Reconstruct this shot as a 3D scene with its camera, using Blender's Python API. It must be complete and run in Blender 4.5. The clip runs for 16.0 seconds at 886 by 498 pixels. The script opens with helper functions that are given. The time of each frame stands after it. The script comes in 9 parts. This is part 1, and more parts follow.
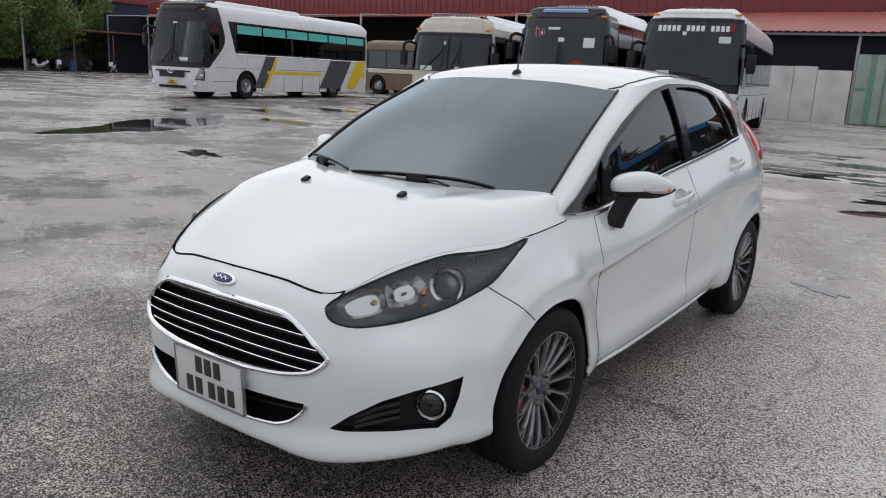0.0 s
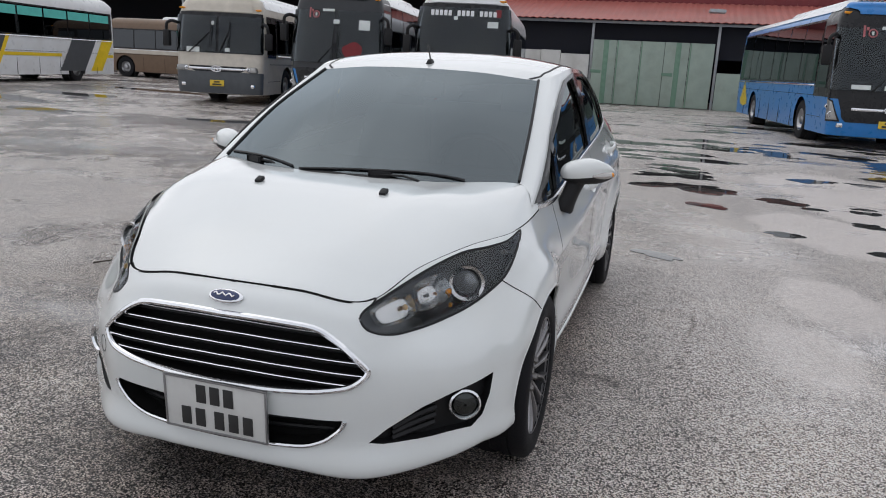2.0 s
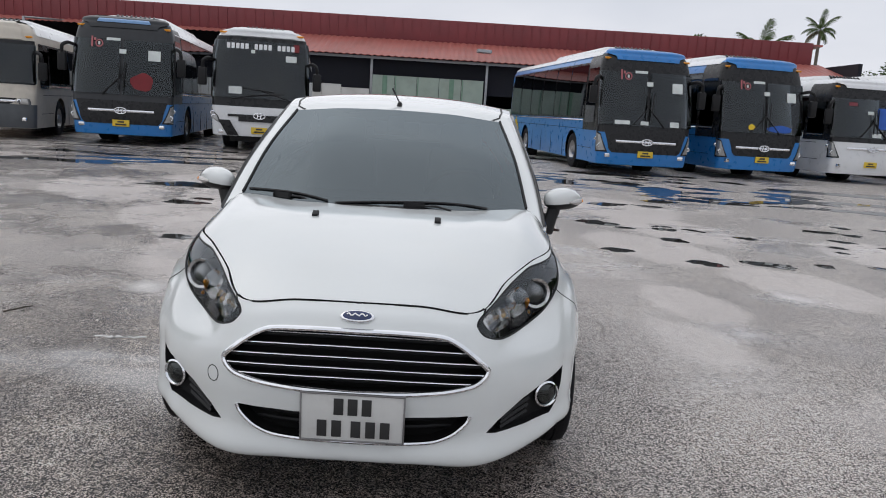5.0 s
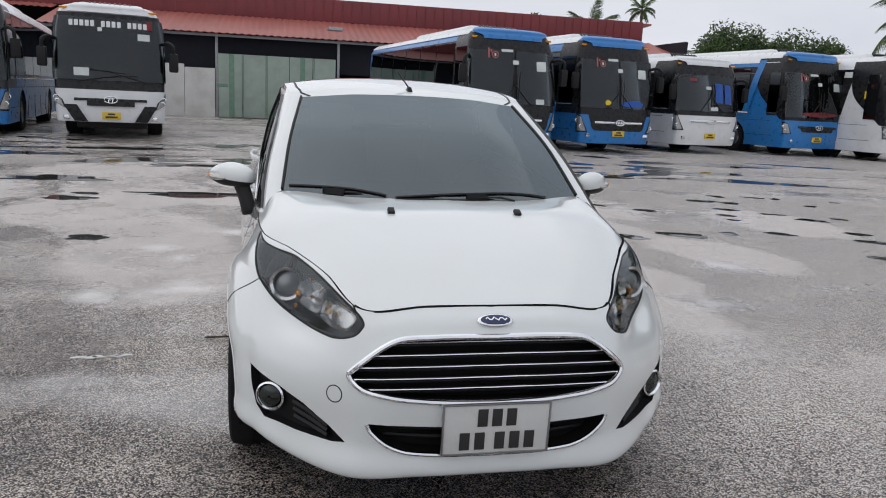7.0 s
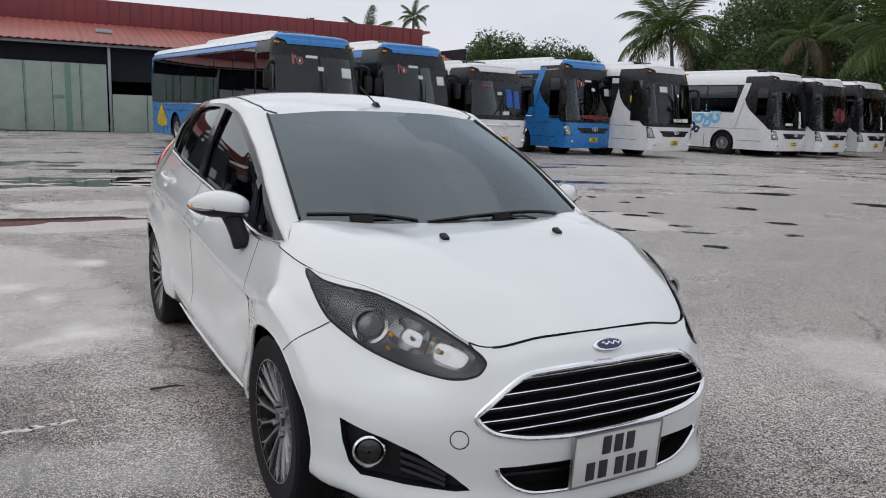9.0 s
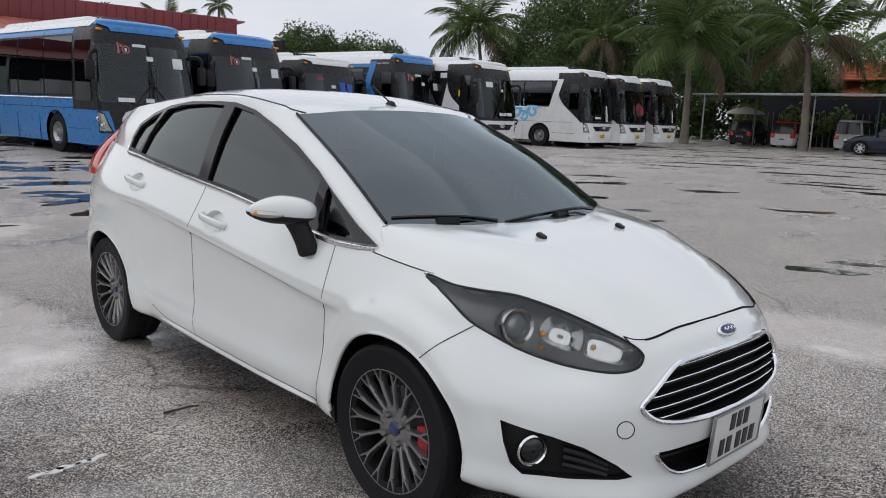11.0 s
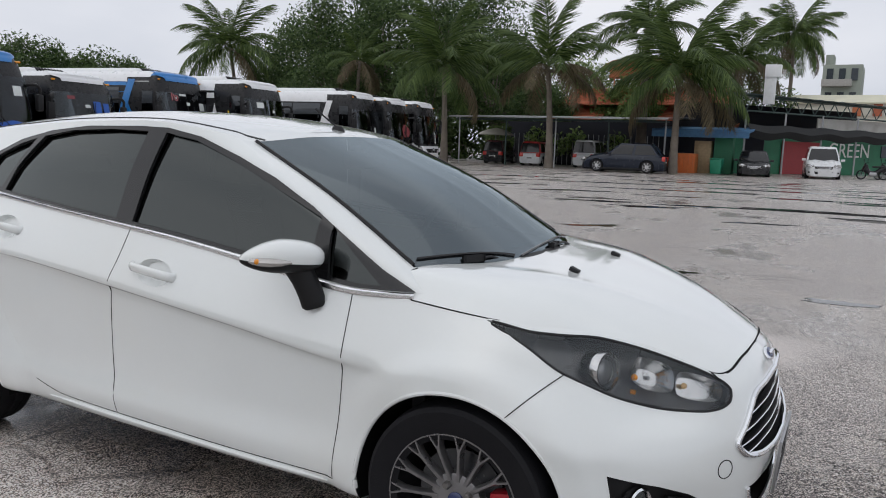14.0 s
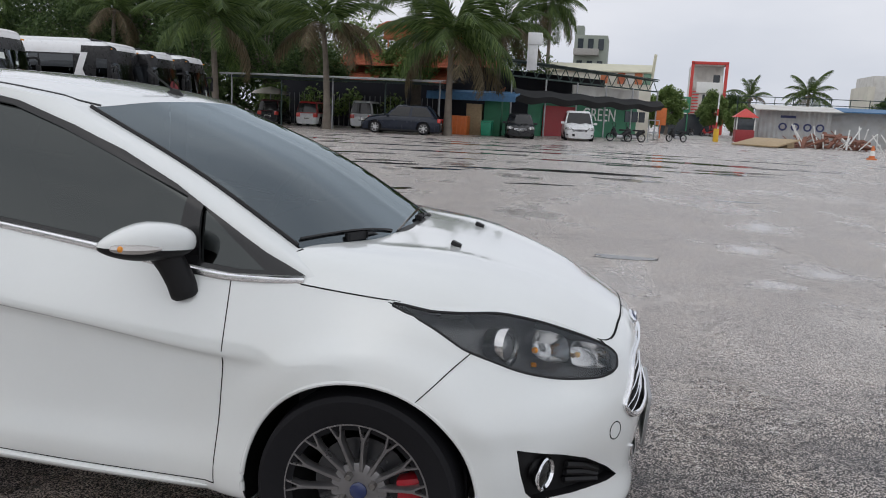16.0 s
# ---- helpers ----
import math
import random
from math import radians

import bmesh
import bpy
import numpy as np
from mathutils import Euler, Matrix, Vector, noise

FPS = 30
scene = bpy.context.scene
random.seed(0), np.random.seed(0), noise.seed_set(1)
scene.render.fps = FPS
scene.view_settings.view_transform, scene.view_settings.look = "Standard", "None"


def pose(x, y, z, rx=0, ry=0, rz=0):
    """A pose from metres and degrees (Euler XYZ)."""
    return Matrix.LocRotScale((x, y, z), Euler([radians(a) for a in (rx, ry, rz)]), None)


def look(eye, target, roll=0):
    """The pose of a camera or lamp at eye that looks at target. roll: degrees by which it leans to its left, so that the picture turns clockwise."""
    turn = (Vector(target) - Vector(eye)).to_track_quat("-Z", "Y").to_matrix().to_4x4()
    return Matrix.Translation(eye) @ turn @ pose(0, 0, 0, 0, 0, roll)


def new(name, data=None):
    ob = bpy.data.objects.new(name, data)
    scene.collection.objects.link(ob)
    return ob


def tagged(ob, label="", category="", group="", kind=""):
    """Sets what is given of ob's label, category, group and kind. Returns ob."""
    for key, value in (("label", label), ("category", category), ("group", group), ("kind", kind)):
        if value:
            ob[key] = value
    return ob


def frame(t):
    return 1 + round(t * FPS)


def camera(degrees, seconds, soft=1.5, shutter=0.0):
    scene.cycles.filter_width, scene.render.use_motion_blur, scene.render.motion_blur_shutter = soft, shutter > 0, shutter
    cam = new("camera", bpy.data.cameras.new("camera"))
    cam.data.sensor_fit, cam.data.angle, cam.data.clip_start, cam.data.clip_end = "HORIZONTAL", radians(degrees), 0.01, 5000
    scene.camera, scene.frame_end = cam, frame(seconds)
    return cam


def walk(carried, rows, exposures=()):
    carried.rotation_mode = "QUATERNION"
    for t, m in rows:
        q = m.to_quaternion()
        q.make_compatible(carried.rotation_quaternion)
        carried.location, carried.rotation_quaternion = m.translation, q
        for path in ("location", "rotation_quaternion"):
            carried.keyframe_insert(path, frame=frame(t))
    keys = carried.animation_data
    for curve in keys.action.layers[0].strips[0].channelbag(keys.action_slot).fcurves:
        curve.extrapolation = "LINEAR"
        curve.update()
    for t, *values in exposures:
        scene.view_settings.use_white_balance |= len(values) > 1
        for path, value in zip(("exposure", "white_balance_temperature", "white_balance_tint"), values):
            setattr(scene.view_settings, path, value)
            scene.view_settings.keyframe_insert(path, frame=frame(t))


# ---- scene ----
cam = camera(60.1, 16.0, soft=1.0)
PATH = [
    (0, (4.811, 1.962, 1.385), (3.217, 0.840, 0.936), 2.8),
    (0.5, (4.945, 1.782, 1.377), (3.261, 0.804, 0.921), 3.2),
    (1, (5.109, 1.606, 1.379), (3.348, 0.774, 0.922), 3.4),
    (1.5, (5.129, 1.415, 1.367), (3.309, 0.724, 0.909), 3.4),
    (2, (5.128, 1.226, 1.386), (3.267, 0.661, 0.922), 3.0),
    (2.5, (5.217, 1.008, 1.386), (3.329, 0.546, 0.914), 2.9),
    (3, (5.352, 0.903, 1.381), (3.445, 0.529, 0.909), 3.0),
    (3.5, (5.543, 0.830, 1.367), (3.619, 0.533, 0.908), 3.3),
    (4, (5.678, 0.600, 1.361), (3.733, 0.390, 0.944), 3.6),
    (4.5, (5.713, 0.424, 1.379), (3.750, 0.330, 1.007), 3.6),
    (7, (5.452, -0.661, 1.363), (3.535, -0.238, 0.979), 2.7),
    (7.5, (5.366, -0.910, 1.364), (3.479, -0.363, 0.989), 2.1),
    (8, (5.295, -1.185, 1.392), (3.452, -0.499, 1.028), 1.8),
    (8.5, (5.122, -1.386, 1.368), (3.337, -0.556, 1.012), 1.9),
    (9, (4.975, -1.543, 1.374), (3.253, -0.587, 1.025), 2.0),
    (11.5, (4.219, -2.513, 1.364), (2.868, -1.079, 1.018), 2.0),
    (12, (4.037, -2.560, 1.348), (2.769, -1.050, 1.011), 1.8),
    (12.5, (3.862, -2.556, 1.371), (2.677, -0.978, 1.049), 1.8),
    (13, (3.704, -2.642, 1.370), (2.602, -1.000, 1.068), 2.0),
    (13.5, (3.563, -2.755, 1.367), (2.541, -1.058, 1.086), 2.0),
    (14, (3.475, -2.725, 1.360), (2.533, -0.982, 1.085), 1.9),
    (14.5, (3.380, -2.599, 1.356), (2.530, -0.811, 1.073), 1.7),
    (15, (3.294, -2.572, 1.352), (2.571, -0.732, 1.053), 1.7),
    (15.5, (3.130, -2.638, 1.368), (2.564, -0.748, 1.042), 2.0),
    (16, (3.107, -2.742, 1.380), (2.717, -0.812, 1.028), 2.8),
]
walk(cam, [(t, look(eye, target, roll)) for t, eye, target, roll in PATH])

# ---------------------------------------------------------------- world and light
world = bpy.data.worlds.new("overcast_sky")
scene.world = world
world.use_nodes = True
wn, wl = world.node_tree.nodes, world.node_tree.links
wn.clear()
w_out = wn.new("ShaderNodeOutputWorld")
w_bg = wn.new("ShaderNodeBackground")
w_sky = wn.new("ShaderNodeTexSky")
w_sky.sky_type = "NISHITA"
w_sky.sun_disc = False
SUN_EL, SUN_AZ = radians(52), radians(200)
w_sky.sun_elevation, w_sky.sun_rotation = SUN_EL, SUN_AZ
w_sky.air_density, w_sky.dust_density, w_sky.ozone_density = 1.0, 6.0, 1.0
w_hsv = wn.new("ShaderNodeHueSaturation")
w_hsv.inputs["Saturation"].default_value = 0.25
w_co = wn.new("ShaderNodeTexCoord")
w_map = wn.new("ShaderNodeMapping")
w_map.inputs["Scale"].default_value = (1.2, 1.2, 3.2)
w_no = wn.new("ShaderNodeTexNoise")
w_no.inputs["Scale"].default_value, w_no.inputs["Detail"].default_value = 1.6, 5.0
w_ramp = wn.new("ShaderNodeValToRGB")
w_ramp.color_ramp.elements[0].position, w_ramp.color_ramp.elements[0].color = 0.3, (5.75, 6.15, 7.0, 1)
w_ramp.color_ramp.elements[1].position, w_ramp.color_ramp.elements[1].color = 0.7, (8.2, 8.35, 8.95, 1)
w_mix = wn.new("ShaderNodeMixRGB")
w_mix.inputs[0].default_value = 0.88
wl.new(w_co.outputs["Generated"], w_map.inputs["Vector"])
wl.new(w_map.outputs[0], w_no.inputs["Vector"])
wl.new(w_no.outputs["Fac"], w_ramp.inputs[0])
wl.new(w_sky.outputs[0], w_hsv.inputs["Color"])
wl.new(w_hsv.outputs[0], w_mix.inputs[1])
wl.new(w_ramp.outputs[0], w_mix.inputs[2])
wl.new(w_mix.outputs[0], w_bg.inputs["Color"])
w_bg.inputs["Strength"].default_value = 0.11
wl.new(w_bg.outputs[0], w_out.inputs["Surface"])

sun_data = bpy.data.lights.new("sun", "SUN")
sun_data.energy, sun_data.angle, sun_data.color = 0.5, radians(140), (1.0, 0.96, 0.90)
sun = new("sun", sun_data)
SUN_DIR = Vector((math.cos(SUN_EL) * math.sin(SUN_AZ), math.cos(SUN_EL) * math.cos(SUN_AZ), math.sin(SUN_EL)))
sun.matrix_world = look(SUN_DIR * 60, (0, 0, 0))


# ---------------------------------------------------------------- materials
def mat_base(name):
    m = bpy.data.materials.new(name)
    m.use_nodes = True
    return m, m.node_tree.nodes, m.node_tree.links, m.node_tree.nodes["Principled BSDF"]


def surface(name, color, rough=0.5, metal=0.0, vary=0.12, scale=6.0, bump=0.0, bump_scale=80.0, coat=0.0, spec=0.5, dirt=None, dirt_scale=1.5, dirt_amount=0.5, rvary=0.1):
    """Painted, plastic, stone or metal surface with colour variation at two scales, wear and fine relief."""
    m, n, l, b = mat_base(name)
    co = n.new("ShaderNodeTexCoord")
    a = n.new("ShaderNodeTexNoise")
    a.inputs["Scale"].default_value, a.inputs["Detail"].default_value = scale, 6
    l.new(co.outputs["Object"], a.inputs["Vector"])
    f = n.new("ShaderNodeTexNoise")
    f.inputs["Scale"].default_value, f.inputs["Detail"].default_value = scale * 14, 3
    l.new(co.outputs["Object"], f.inputs["Vector"])
    mx = n.new("ShaderNodeMath")
    mx.operation = "MULTIPLY_ADD"
    mx.inputs[1].default_value = 0.35
    l.new(f.outputs["Fac"], mx.inputs[0])
    l.new(a.outputs["Fac"], mx.inputs[2])
    r = n.new("ShaderNodeValToRGB")
    lo = tuple(max(0.0, c * (1 - vary)) for c in color)
    hi = tuple(min(1.0, c * (1 + vary)) for c in color)
    r.color_ramp.elements[0].position, r.color_ramp.elements[0].color = 0.4, (*lo, 1)
    r.color_ramp.elements[1].position, r.color_ramp.elements[1].color = 0.95, (*hi, 1)
    l.new(mx.outputs[0], r.inputs[0])
    col = r.outputs[0]
    if dirt:
        d = n.new("ShaderNodeTexNoise")
        d.inputs["Scale"].default_value, d.inputs["Detail"].default_value = dirt_scale, 8
        l.new(co.outputs["Object"], d.inputs["Vector"])
        dr = n.new("ShaderNodeValToRGB")
        dr.color_ramp.elements[0].position = 0.48
        dr.color_ramp.elements[1].position = 0.75
        dr.color_ramp.elements[1].color = (dirt_amount, dirt_amount, dirt_amount, 1)
        l.new(d.outputs["Fac"], dr.inputs[0])
        mc = n.new("ShaderNodeMixRGB")
        l.new(dr.outputs[0], mc.inputs[0])
        l.new(col, mc.inputs[1])
        mc.inputs[2].default_value = (*dirt, 1)
        col = mc.outputs[0]
    l.new(col, b.inputs["Base Color"])
    b.inputs["Metallic"].default_value = metal
    rr = n.new("ShaderNodeMapRange")
    rr.inputs["To Min"].default_value, rr.inputs["To Max"].default_value = max(0.01, rough - rvary), min(1, rough + rvary)
    l.new(a.outputs["Fac"], rr.inputs["Value"])
    l.new(rr.outputs[0], b.inputs["Roughness"])
    b.inputs["Coat Weight"].default_value = coat
    b.inputs["Coat Roughness"].default_value = 0.06
    b.inputs["Specular IOR Level"].default_value = spec
    if bump:
        bn = n.new("ShaderNodeTexNoise")
        bn.inputs["Scale"].default_value, bn.inputs["Detail"].default_value = bump_scale, 4
        l.new(co.outputs["Object"], bn.inputs["Vector"])
        bp = n.new("ShaderNodeBump")
        bp.inputs["Strength"].default_value, bp.inputs["Distance"].default_value = bump, 0.01
        l.new(bn.outputs["Fac"], bp.inputs["Height"])
        l.new(bp.outputs[0], b.inputs["Normal"])
    return m


def tinted(name, color, ior=1.55, rough=0.02, gloss=(0.9, 0.95, 1.0)):
    """Thin tinted pane: it lets a little light through and mirrors more at a slant."""
    m, n, l, b = mat_base(name)
    n.remove(b)
    out = n["Material Output"]
    tr = n.new("ShaderNodeBsdfTransparent")
    tr.inputs["Color"].default_value = (*color, 1)
    gl = n.new("ShaderNodeBsdfGlossy")
    gl.inputs["Color"].default_value = (*gloss, 1)
    gl.inputs["Roughness"].default_value = rough
    fr = n.new("ShaderNodeFresnel")
    fr.inputs["IOR"].default_value = ior
    mx = n.new("ShaderNodeMixShader")
    l.new(fr.outputs[0], mx.inputs[0])
    l.new(tr.outputs[0], mx.inputs[1])
    l.new(gl.outputs[0], mx.inputs[2])
    l.new(mx.outputs[0], out.inputs["Surface"])
    return m


def asphalt_material():
    """Worn wet asphalt: pale dry aggregate, dark damp areas, shallow standing water."""
    m, n, l, b = mat_base("wet_asphalt")
    geo = n.new("ShaderNodeNewGeometry")

    def noise_node(scale, detail, rough=0.55, stretch=None):
        t = n.new("ShaderNodeTexNoise")
        t.inputs["Scale"].default_value, t.inputs["Detail"].default_value, t.inputs["Roughness"].default_value = scale, detail, rough
        src = geo.outputs["Position"]
        if stretch:
            mp = n.new("ShaderNodeMapping")
            mp.inputs["Scale"].default_value = stretch
            l.new(src, mp.inputs["Vector"])
            src = mp.outputs[0]
        l.new(src, t.inputs["Vector"])
        return t.outputs["Fac"]

    def ramp(src, a, b_, ca=(0, 0, 0, 1), cb=(1, 1, 1, 1)):
        r = n.new("ShaderNodeValToRGB")
        r.color_ramp.elements[0].position, r.color_ramp.elements[0].color = a, ca
        r.color_ramp.elements[1].position, r.color_ramp.elements[1].color = b_, cb
        l.new(src, r.inputs[0])
        return r.outputs[0]

    def mix(f, a, c, kind="MIX"):
        x = n.new("ShaderNodeMixRGB")
        x.blend_type = kind
        for k, v in enumerate((f, a, c)):
            if isinstance(v, (int, float)):
                x.inputs[k].default_value = v if k == 0 else (v, v, v, 1)
            elif isinstance(v, tuple):
                x.inputs[k].default_value = v
            else:
                l.new(v, x.inputs[k])
        return x.outputs[0]

    stones = n.new("ShaderNodeTexVoronoi")
    stones.inputs["Scale"].default_value = 165
    l.new(geo.outputs["Position"], stones.inputs["Vector"])
    grit = noise_node(330, 2, 0.7)
    clump = noise_node(38, 4, 0.75)
    tone = mix(ramp(stones.outputs["Color"], 0.28, 0.72), (0.150, 0.143, 0.137, 1), (1.08, 1.03, 0.985, 1))
    # pebbles stand out of a dark binder
    binder = mix(0.5, ramp(stones.outputs["Distance"], 0.46, 0.66), ramp(grit, 0.42, 0.56, (1, 1, 1, 1), (0, 0, 0, 1)), "LIGHTEN")
    base = mix(binder, tone, (0.022, 0.0215, 0.022, 1))
    base = mix(ramp(clump, 0.42, 0.60), base, mix(1.0, base, (0.66, 0.66, 0.67, 1), "MULTIPLY"))
    # uneven wear: fist-sized mottling, coarse grains worked loose, and thin cracks
    base = mix(1.0, base, ramp(noise_node(13, 6, 0.82), 0.36, 0.64, (0.64, 0.64, 0.645, 1), (1.24, 1.22, 1.20, 1)), "MULTIPLY")
    bend = n.new("ShaderNodeTexNoise")
    bend.inputs["Scale"].default_value, bend.inputs["Detail"].default_value = 1.4, 6
    l.new(geo.outputs["Position"], bend.inputs["Vector"])
    bent = mix(0.35, geo.outputs["Position"], bend.outputs["Color"], "ADD")
    crack = n.new("ShaderNodeTexVoronoi")
    crack.feature = "DISTANCE_TO_EDGE"
    crack.inputs["Scale"].default_value = 0.42
    l.new(bent, crack.inputs["Vector"])
    cracked = mix(1.0, ramp(crack.outputs["Distance"], 0.002, 0.007, (1, 1, 1, 1), (0, 0, 0, 1)), ramp(noise_node(0.7, 3), 0.46, 0.56), "MULTIPLY")
    base = mix(cracked, base, mix(1.0, base, (0.35, 0.35, 0.35, 1), "MULTIPLY"))
    wet = ramp(noise_node(0.33, 9, 0.66), 0.465, 0.535)
    fine_noise = noise_node(2.2, 9, 0.72)
    fine_wet = ramp(fine_noise, 0.44, 0.56)
    # a broad damp stain in front of the parked car, its edge broken by noise
    off = n.new("ShaderNodeVectorMath")
    off.operation = "DISTANCE"
    off.inputs[1].default_value = (4.9, -0.9, 0.0)
    l.new(geo.outputs["Position"], off.inputs[0])
    edge = n.new("ShaderNodeMath")
    edge.operation = "MULTIPLY_ADD"
    edge.inputs[1].default_value = 3.2
    l.new(noise_node(0.8, 6, 0.65), edge.inputs[0])
    l.new(off.outputs["Value"], edge.inputs[2])
    scaled = n.new("ShaderNodeMath")
    scaled.operation = "MULTIPLY"
    scaled.inputs[1].default_value = 0.1
    l.new(edge.outputs[0], scaled.inputs[0])
    stain = ramp(scaled.outputs[0], 0.34, 0.46, (1, 1, 1, 1), (0, 0, 0, 1))
    wetness = mix(0.40, wet, fine_wet)
    # one side of the yard has dried more than the other
    sep = n.new("ShaderNodeSeparateXYZ")
    l.new(geo.outputs["Position"], sep.inputs[0])
    side = n.new("ShaderNodeMath")
    side.operation = "MULTIPLY_ADD"
    side.inputs[1].default_value = 5.0
    l.new(noise_node(0.25, 5, 0.6), side.inputs[0])
    l.new(sep.outputs["Y"], side.inputs[2])
    drying = n.new("ShaderNodeMapRange")
    drying.inputs["From Min"].default_value, drying.inputs["From Max"].default_value = -5.0, 5.0
    drying.inputs["To Min"].default_value, drying.inputs["To Max"].default_value = 1.32, 0.15
    l.new(side.outputs[0], drying.inputs["Value"])
    wetter = n.new("ShaderNodeMath")
    wetter.operation = "MULTIPLY"
    wetter.use_clamp = True
    l.new(wetness, wetter.inputs[0])
    l.new(drying.outputs[0], wetter.inputs[1])
    wetness = wetter.outputs[0]
    wetness = mix(stain, wetness, mix(0.30, (1, 1, 1, 1), fine_wet))
    dry = mix(1.0, base, (2.10, 1.92, 1.80, 1), "MULTIPLY")
    damp = mix(1.0, base, (0.62, 0.59, 0.585, 1), "MULTIPLY")
    col = mix(wetness, dry, damp)
    patch = ramp(noise_node(0.9, 6, 0.66), 0.50, 0.58)
    col = mix(patch, col, mix(1.0, col, (1.28, 1.25, 1.20, 1), "MULTIPLY"))
    # thin films of water that have filled the grain
    film = mix(1.0, ramp(noise_node(0.42, 8, 0.60, (1.6, 0.9, 1.0)), 0.52, 0.64), ramp(noise_node(0.10, 2, 0.5), 0.36, 0.50), "MULTIPLY")
    # hollows worn smooth, where rain water lingers
    for cx, cy, rad in ((4.8, 6.4, 0.45), (5.3, 5.2, 0.5), (4.7, 4.4, 0.3), (2.7, 2.6, 0.3), (0.6, 2.4, 0.35), (-0.6, 3.3, 0.4)):
        off2 = n.new("ShaderNodeVectorMath")
        off2.operation = "DISTANCE"
        off2.inputs[1].default_value = (cx, cy, 0.0)
        l.new(geo.outputs["Position"], off2.inputs[0])
        wob = n.new("ShaderNodeMath")
        wob.operation = "MULTIPLY_ADD"
        wob.inputs[1].default_value = rad * 2.4
        l.new(fine_noise, wob.inputs[0])
        l.new(off2.outputs["Value"], wob.inputs[2])
        hol = n.new("ShaderNodeMapRange")
        hol.inputs["From Min"].default_value, hol.inputs["From Max"].default_value = rad * 2.3, rad * 1.4
        l.new(wob.outputs[0], hol.inputs["Value"])
        film = mix(1.0, film, hol.outputs[0], "LIGHTEN")
    col = mix(film, col, mix(0.45, col, (0.30, 0.295, 0.29, 1)))
    # pale beds: dried silt where long pools drained away; at positive y, painted sky sheen
    silt_sheen, core = None, None

    def oval(cx, cy, rx, ry, turn, soft, wobble=0.75):
        """Mask of a long oval on the ground, its edge broken by noise."""
        mp = n.new("ShaderNodeMapping")
        mp.vector_type = "TEXTURE"
        mp.inputs["Location"].default_value = (cx, cy, 0)
        mp.inputs["Rotation"].default_value = (0, 0, math.radians(turn))
        mp.inputs["Scale"].default_value = (rx, ry, 1000)
        l.new(geo.outputs["Position"], mp.inputs["Vector"])
        ln = n.new("ShaderNodeVectorMath")
        ln.operation = "LENGTH"
        l.new(mp.outputs[0], ln.inputs[0])
        wb = n.new("ShaderNodeMath")
        wb.operation = "MULTIPLY_ADD"
        wb.inputs[1].default_value = wobble
        l.new(fine_noise, wb.inputs[0])
        l.new(ln.outputs["Value"], wb.inputs[2])
        mr = n.new("ShaderNodeMapRange")
        mr.inputs["From Min"].default_value, mr.inputs["From Max"].default_value = 1 + wobble / 2, 1 + wobble / 2 - soft
        l.new(wb.outputs[0], mr.inputs["Value"])
        return mr.outputs[0]

    for cx, cy, rx, ry, turn, soft in ((-1.55, -1.75, 2.3, 0.80, 12, 0.18), (-0.7, -1.95, 0.75, 0.50, 8, 0.5), (-3.3, -2.9, 1.3, 0.62, 20, 0.12), (-5.2, -2.5, 1.75, 0.95, 10, 0.10), (-4.6, -1.0, 0.75, 1.1, 0, 0.12), (-6.2, -0.8, 0.62, 1.0, 0, 0.12), (-7.6, -3.2, 1.3, 1.3, 0, 0.12), (-9.3, -1.5, 1.1, 2.4, 0, 0.12),
                                       (-5.4, -4.6, 1.6, 0.9, 30, 0.12), (-2.9, 2.7, 1.3, 0.7, 20, 0.2), (-4.6, 3.4, 1.5, 0.8, 10, 0.2), (-1.2, 3.6, 1.0, 0.6, 15, 0.2), (-0.2, 2.3, 0.8, 0.4, 10, 0.3), (-6.8, 3.2, 1.6, 1.0, 0, 0.15), (-3.2, 5.6, 1.2, 0.8, 0, 0.15), (2.6, 2.9, 1.0, 0.7, 20, 0.4), (0.9, 2.0, 0.7, 0.35, 10, 0.4)):
        m_ = oval(cx, cy, rx, ry, turn, soft)
        silt_sheen = m_ if silt_sheen is None else mix(1.0, silt_sheen, m_, "LIGHTEN")
    for cx, cy, rx, ry in ((-2.14, -1.05, 0.24, 0.17), (-0.93, -1.43, 0.22, 0.13), (-0.07, -1.30, 0.20, 0.15), (-1.36, -1.65, 0.20, 0.22), (0.25, -1.85, 0.25, 0.20)):
        m_ = oval(cx, cy, rx, ry, 0, 0.8, 0.5)
        core = m_ if core is None else mix(1.0, core, m_, "LIGHTEN")
    far_bed = n.new("ShaderNodeMapRange")
    far_bed.inputs["From Min"].default_value, far_bed.inputs["From Max"].default_value = -4.0, -7.0
    l.new(sep.outputs["X"], far_bed.inputs["Value"])
    streak = mix(1.0, ramp(noise_node(0.55, 7, 0.6, (1.3, 0.7, 1.0)), 0.50, 0.545), far_bed.outputs[0], "MULTIPLY")
    silt_sheen = mix(1.0, silt_sheen, mix(0.60, streak, (0, 0, 0, 1)), "LIGHTEN")
    worn = mix(ramp(noise_node(1.3, 9, 0.75), 0.42, 0.62), (1, 1, 1, 1), (0.78, 0.78, 0.78, 1))
    silt_sheen = mix(1.0, silt_sheen, worn, "MULTIPLY")
    # sheen of the bright sky on wet grain, painted as paler ovals
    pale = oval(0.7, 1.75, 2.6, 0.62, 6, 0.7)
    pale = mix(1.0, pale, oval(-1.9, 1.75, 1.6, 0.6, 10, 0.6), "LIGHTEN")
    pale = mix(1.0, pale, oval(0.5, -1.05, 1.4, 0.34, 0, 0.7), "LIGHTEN")
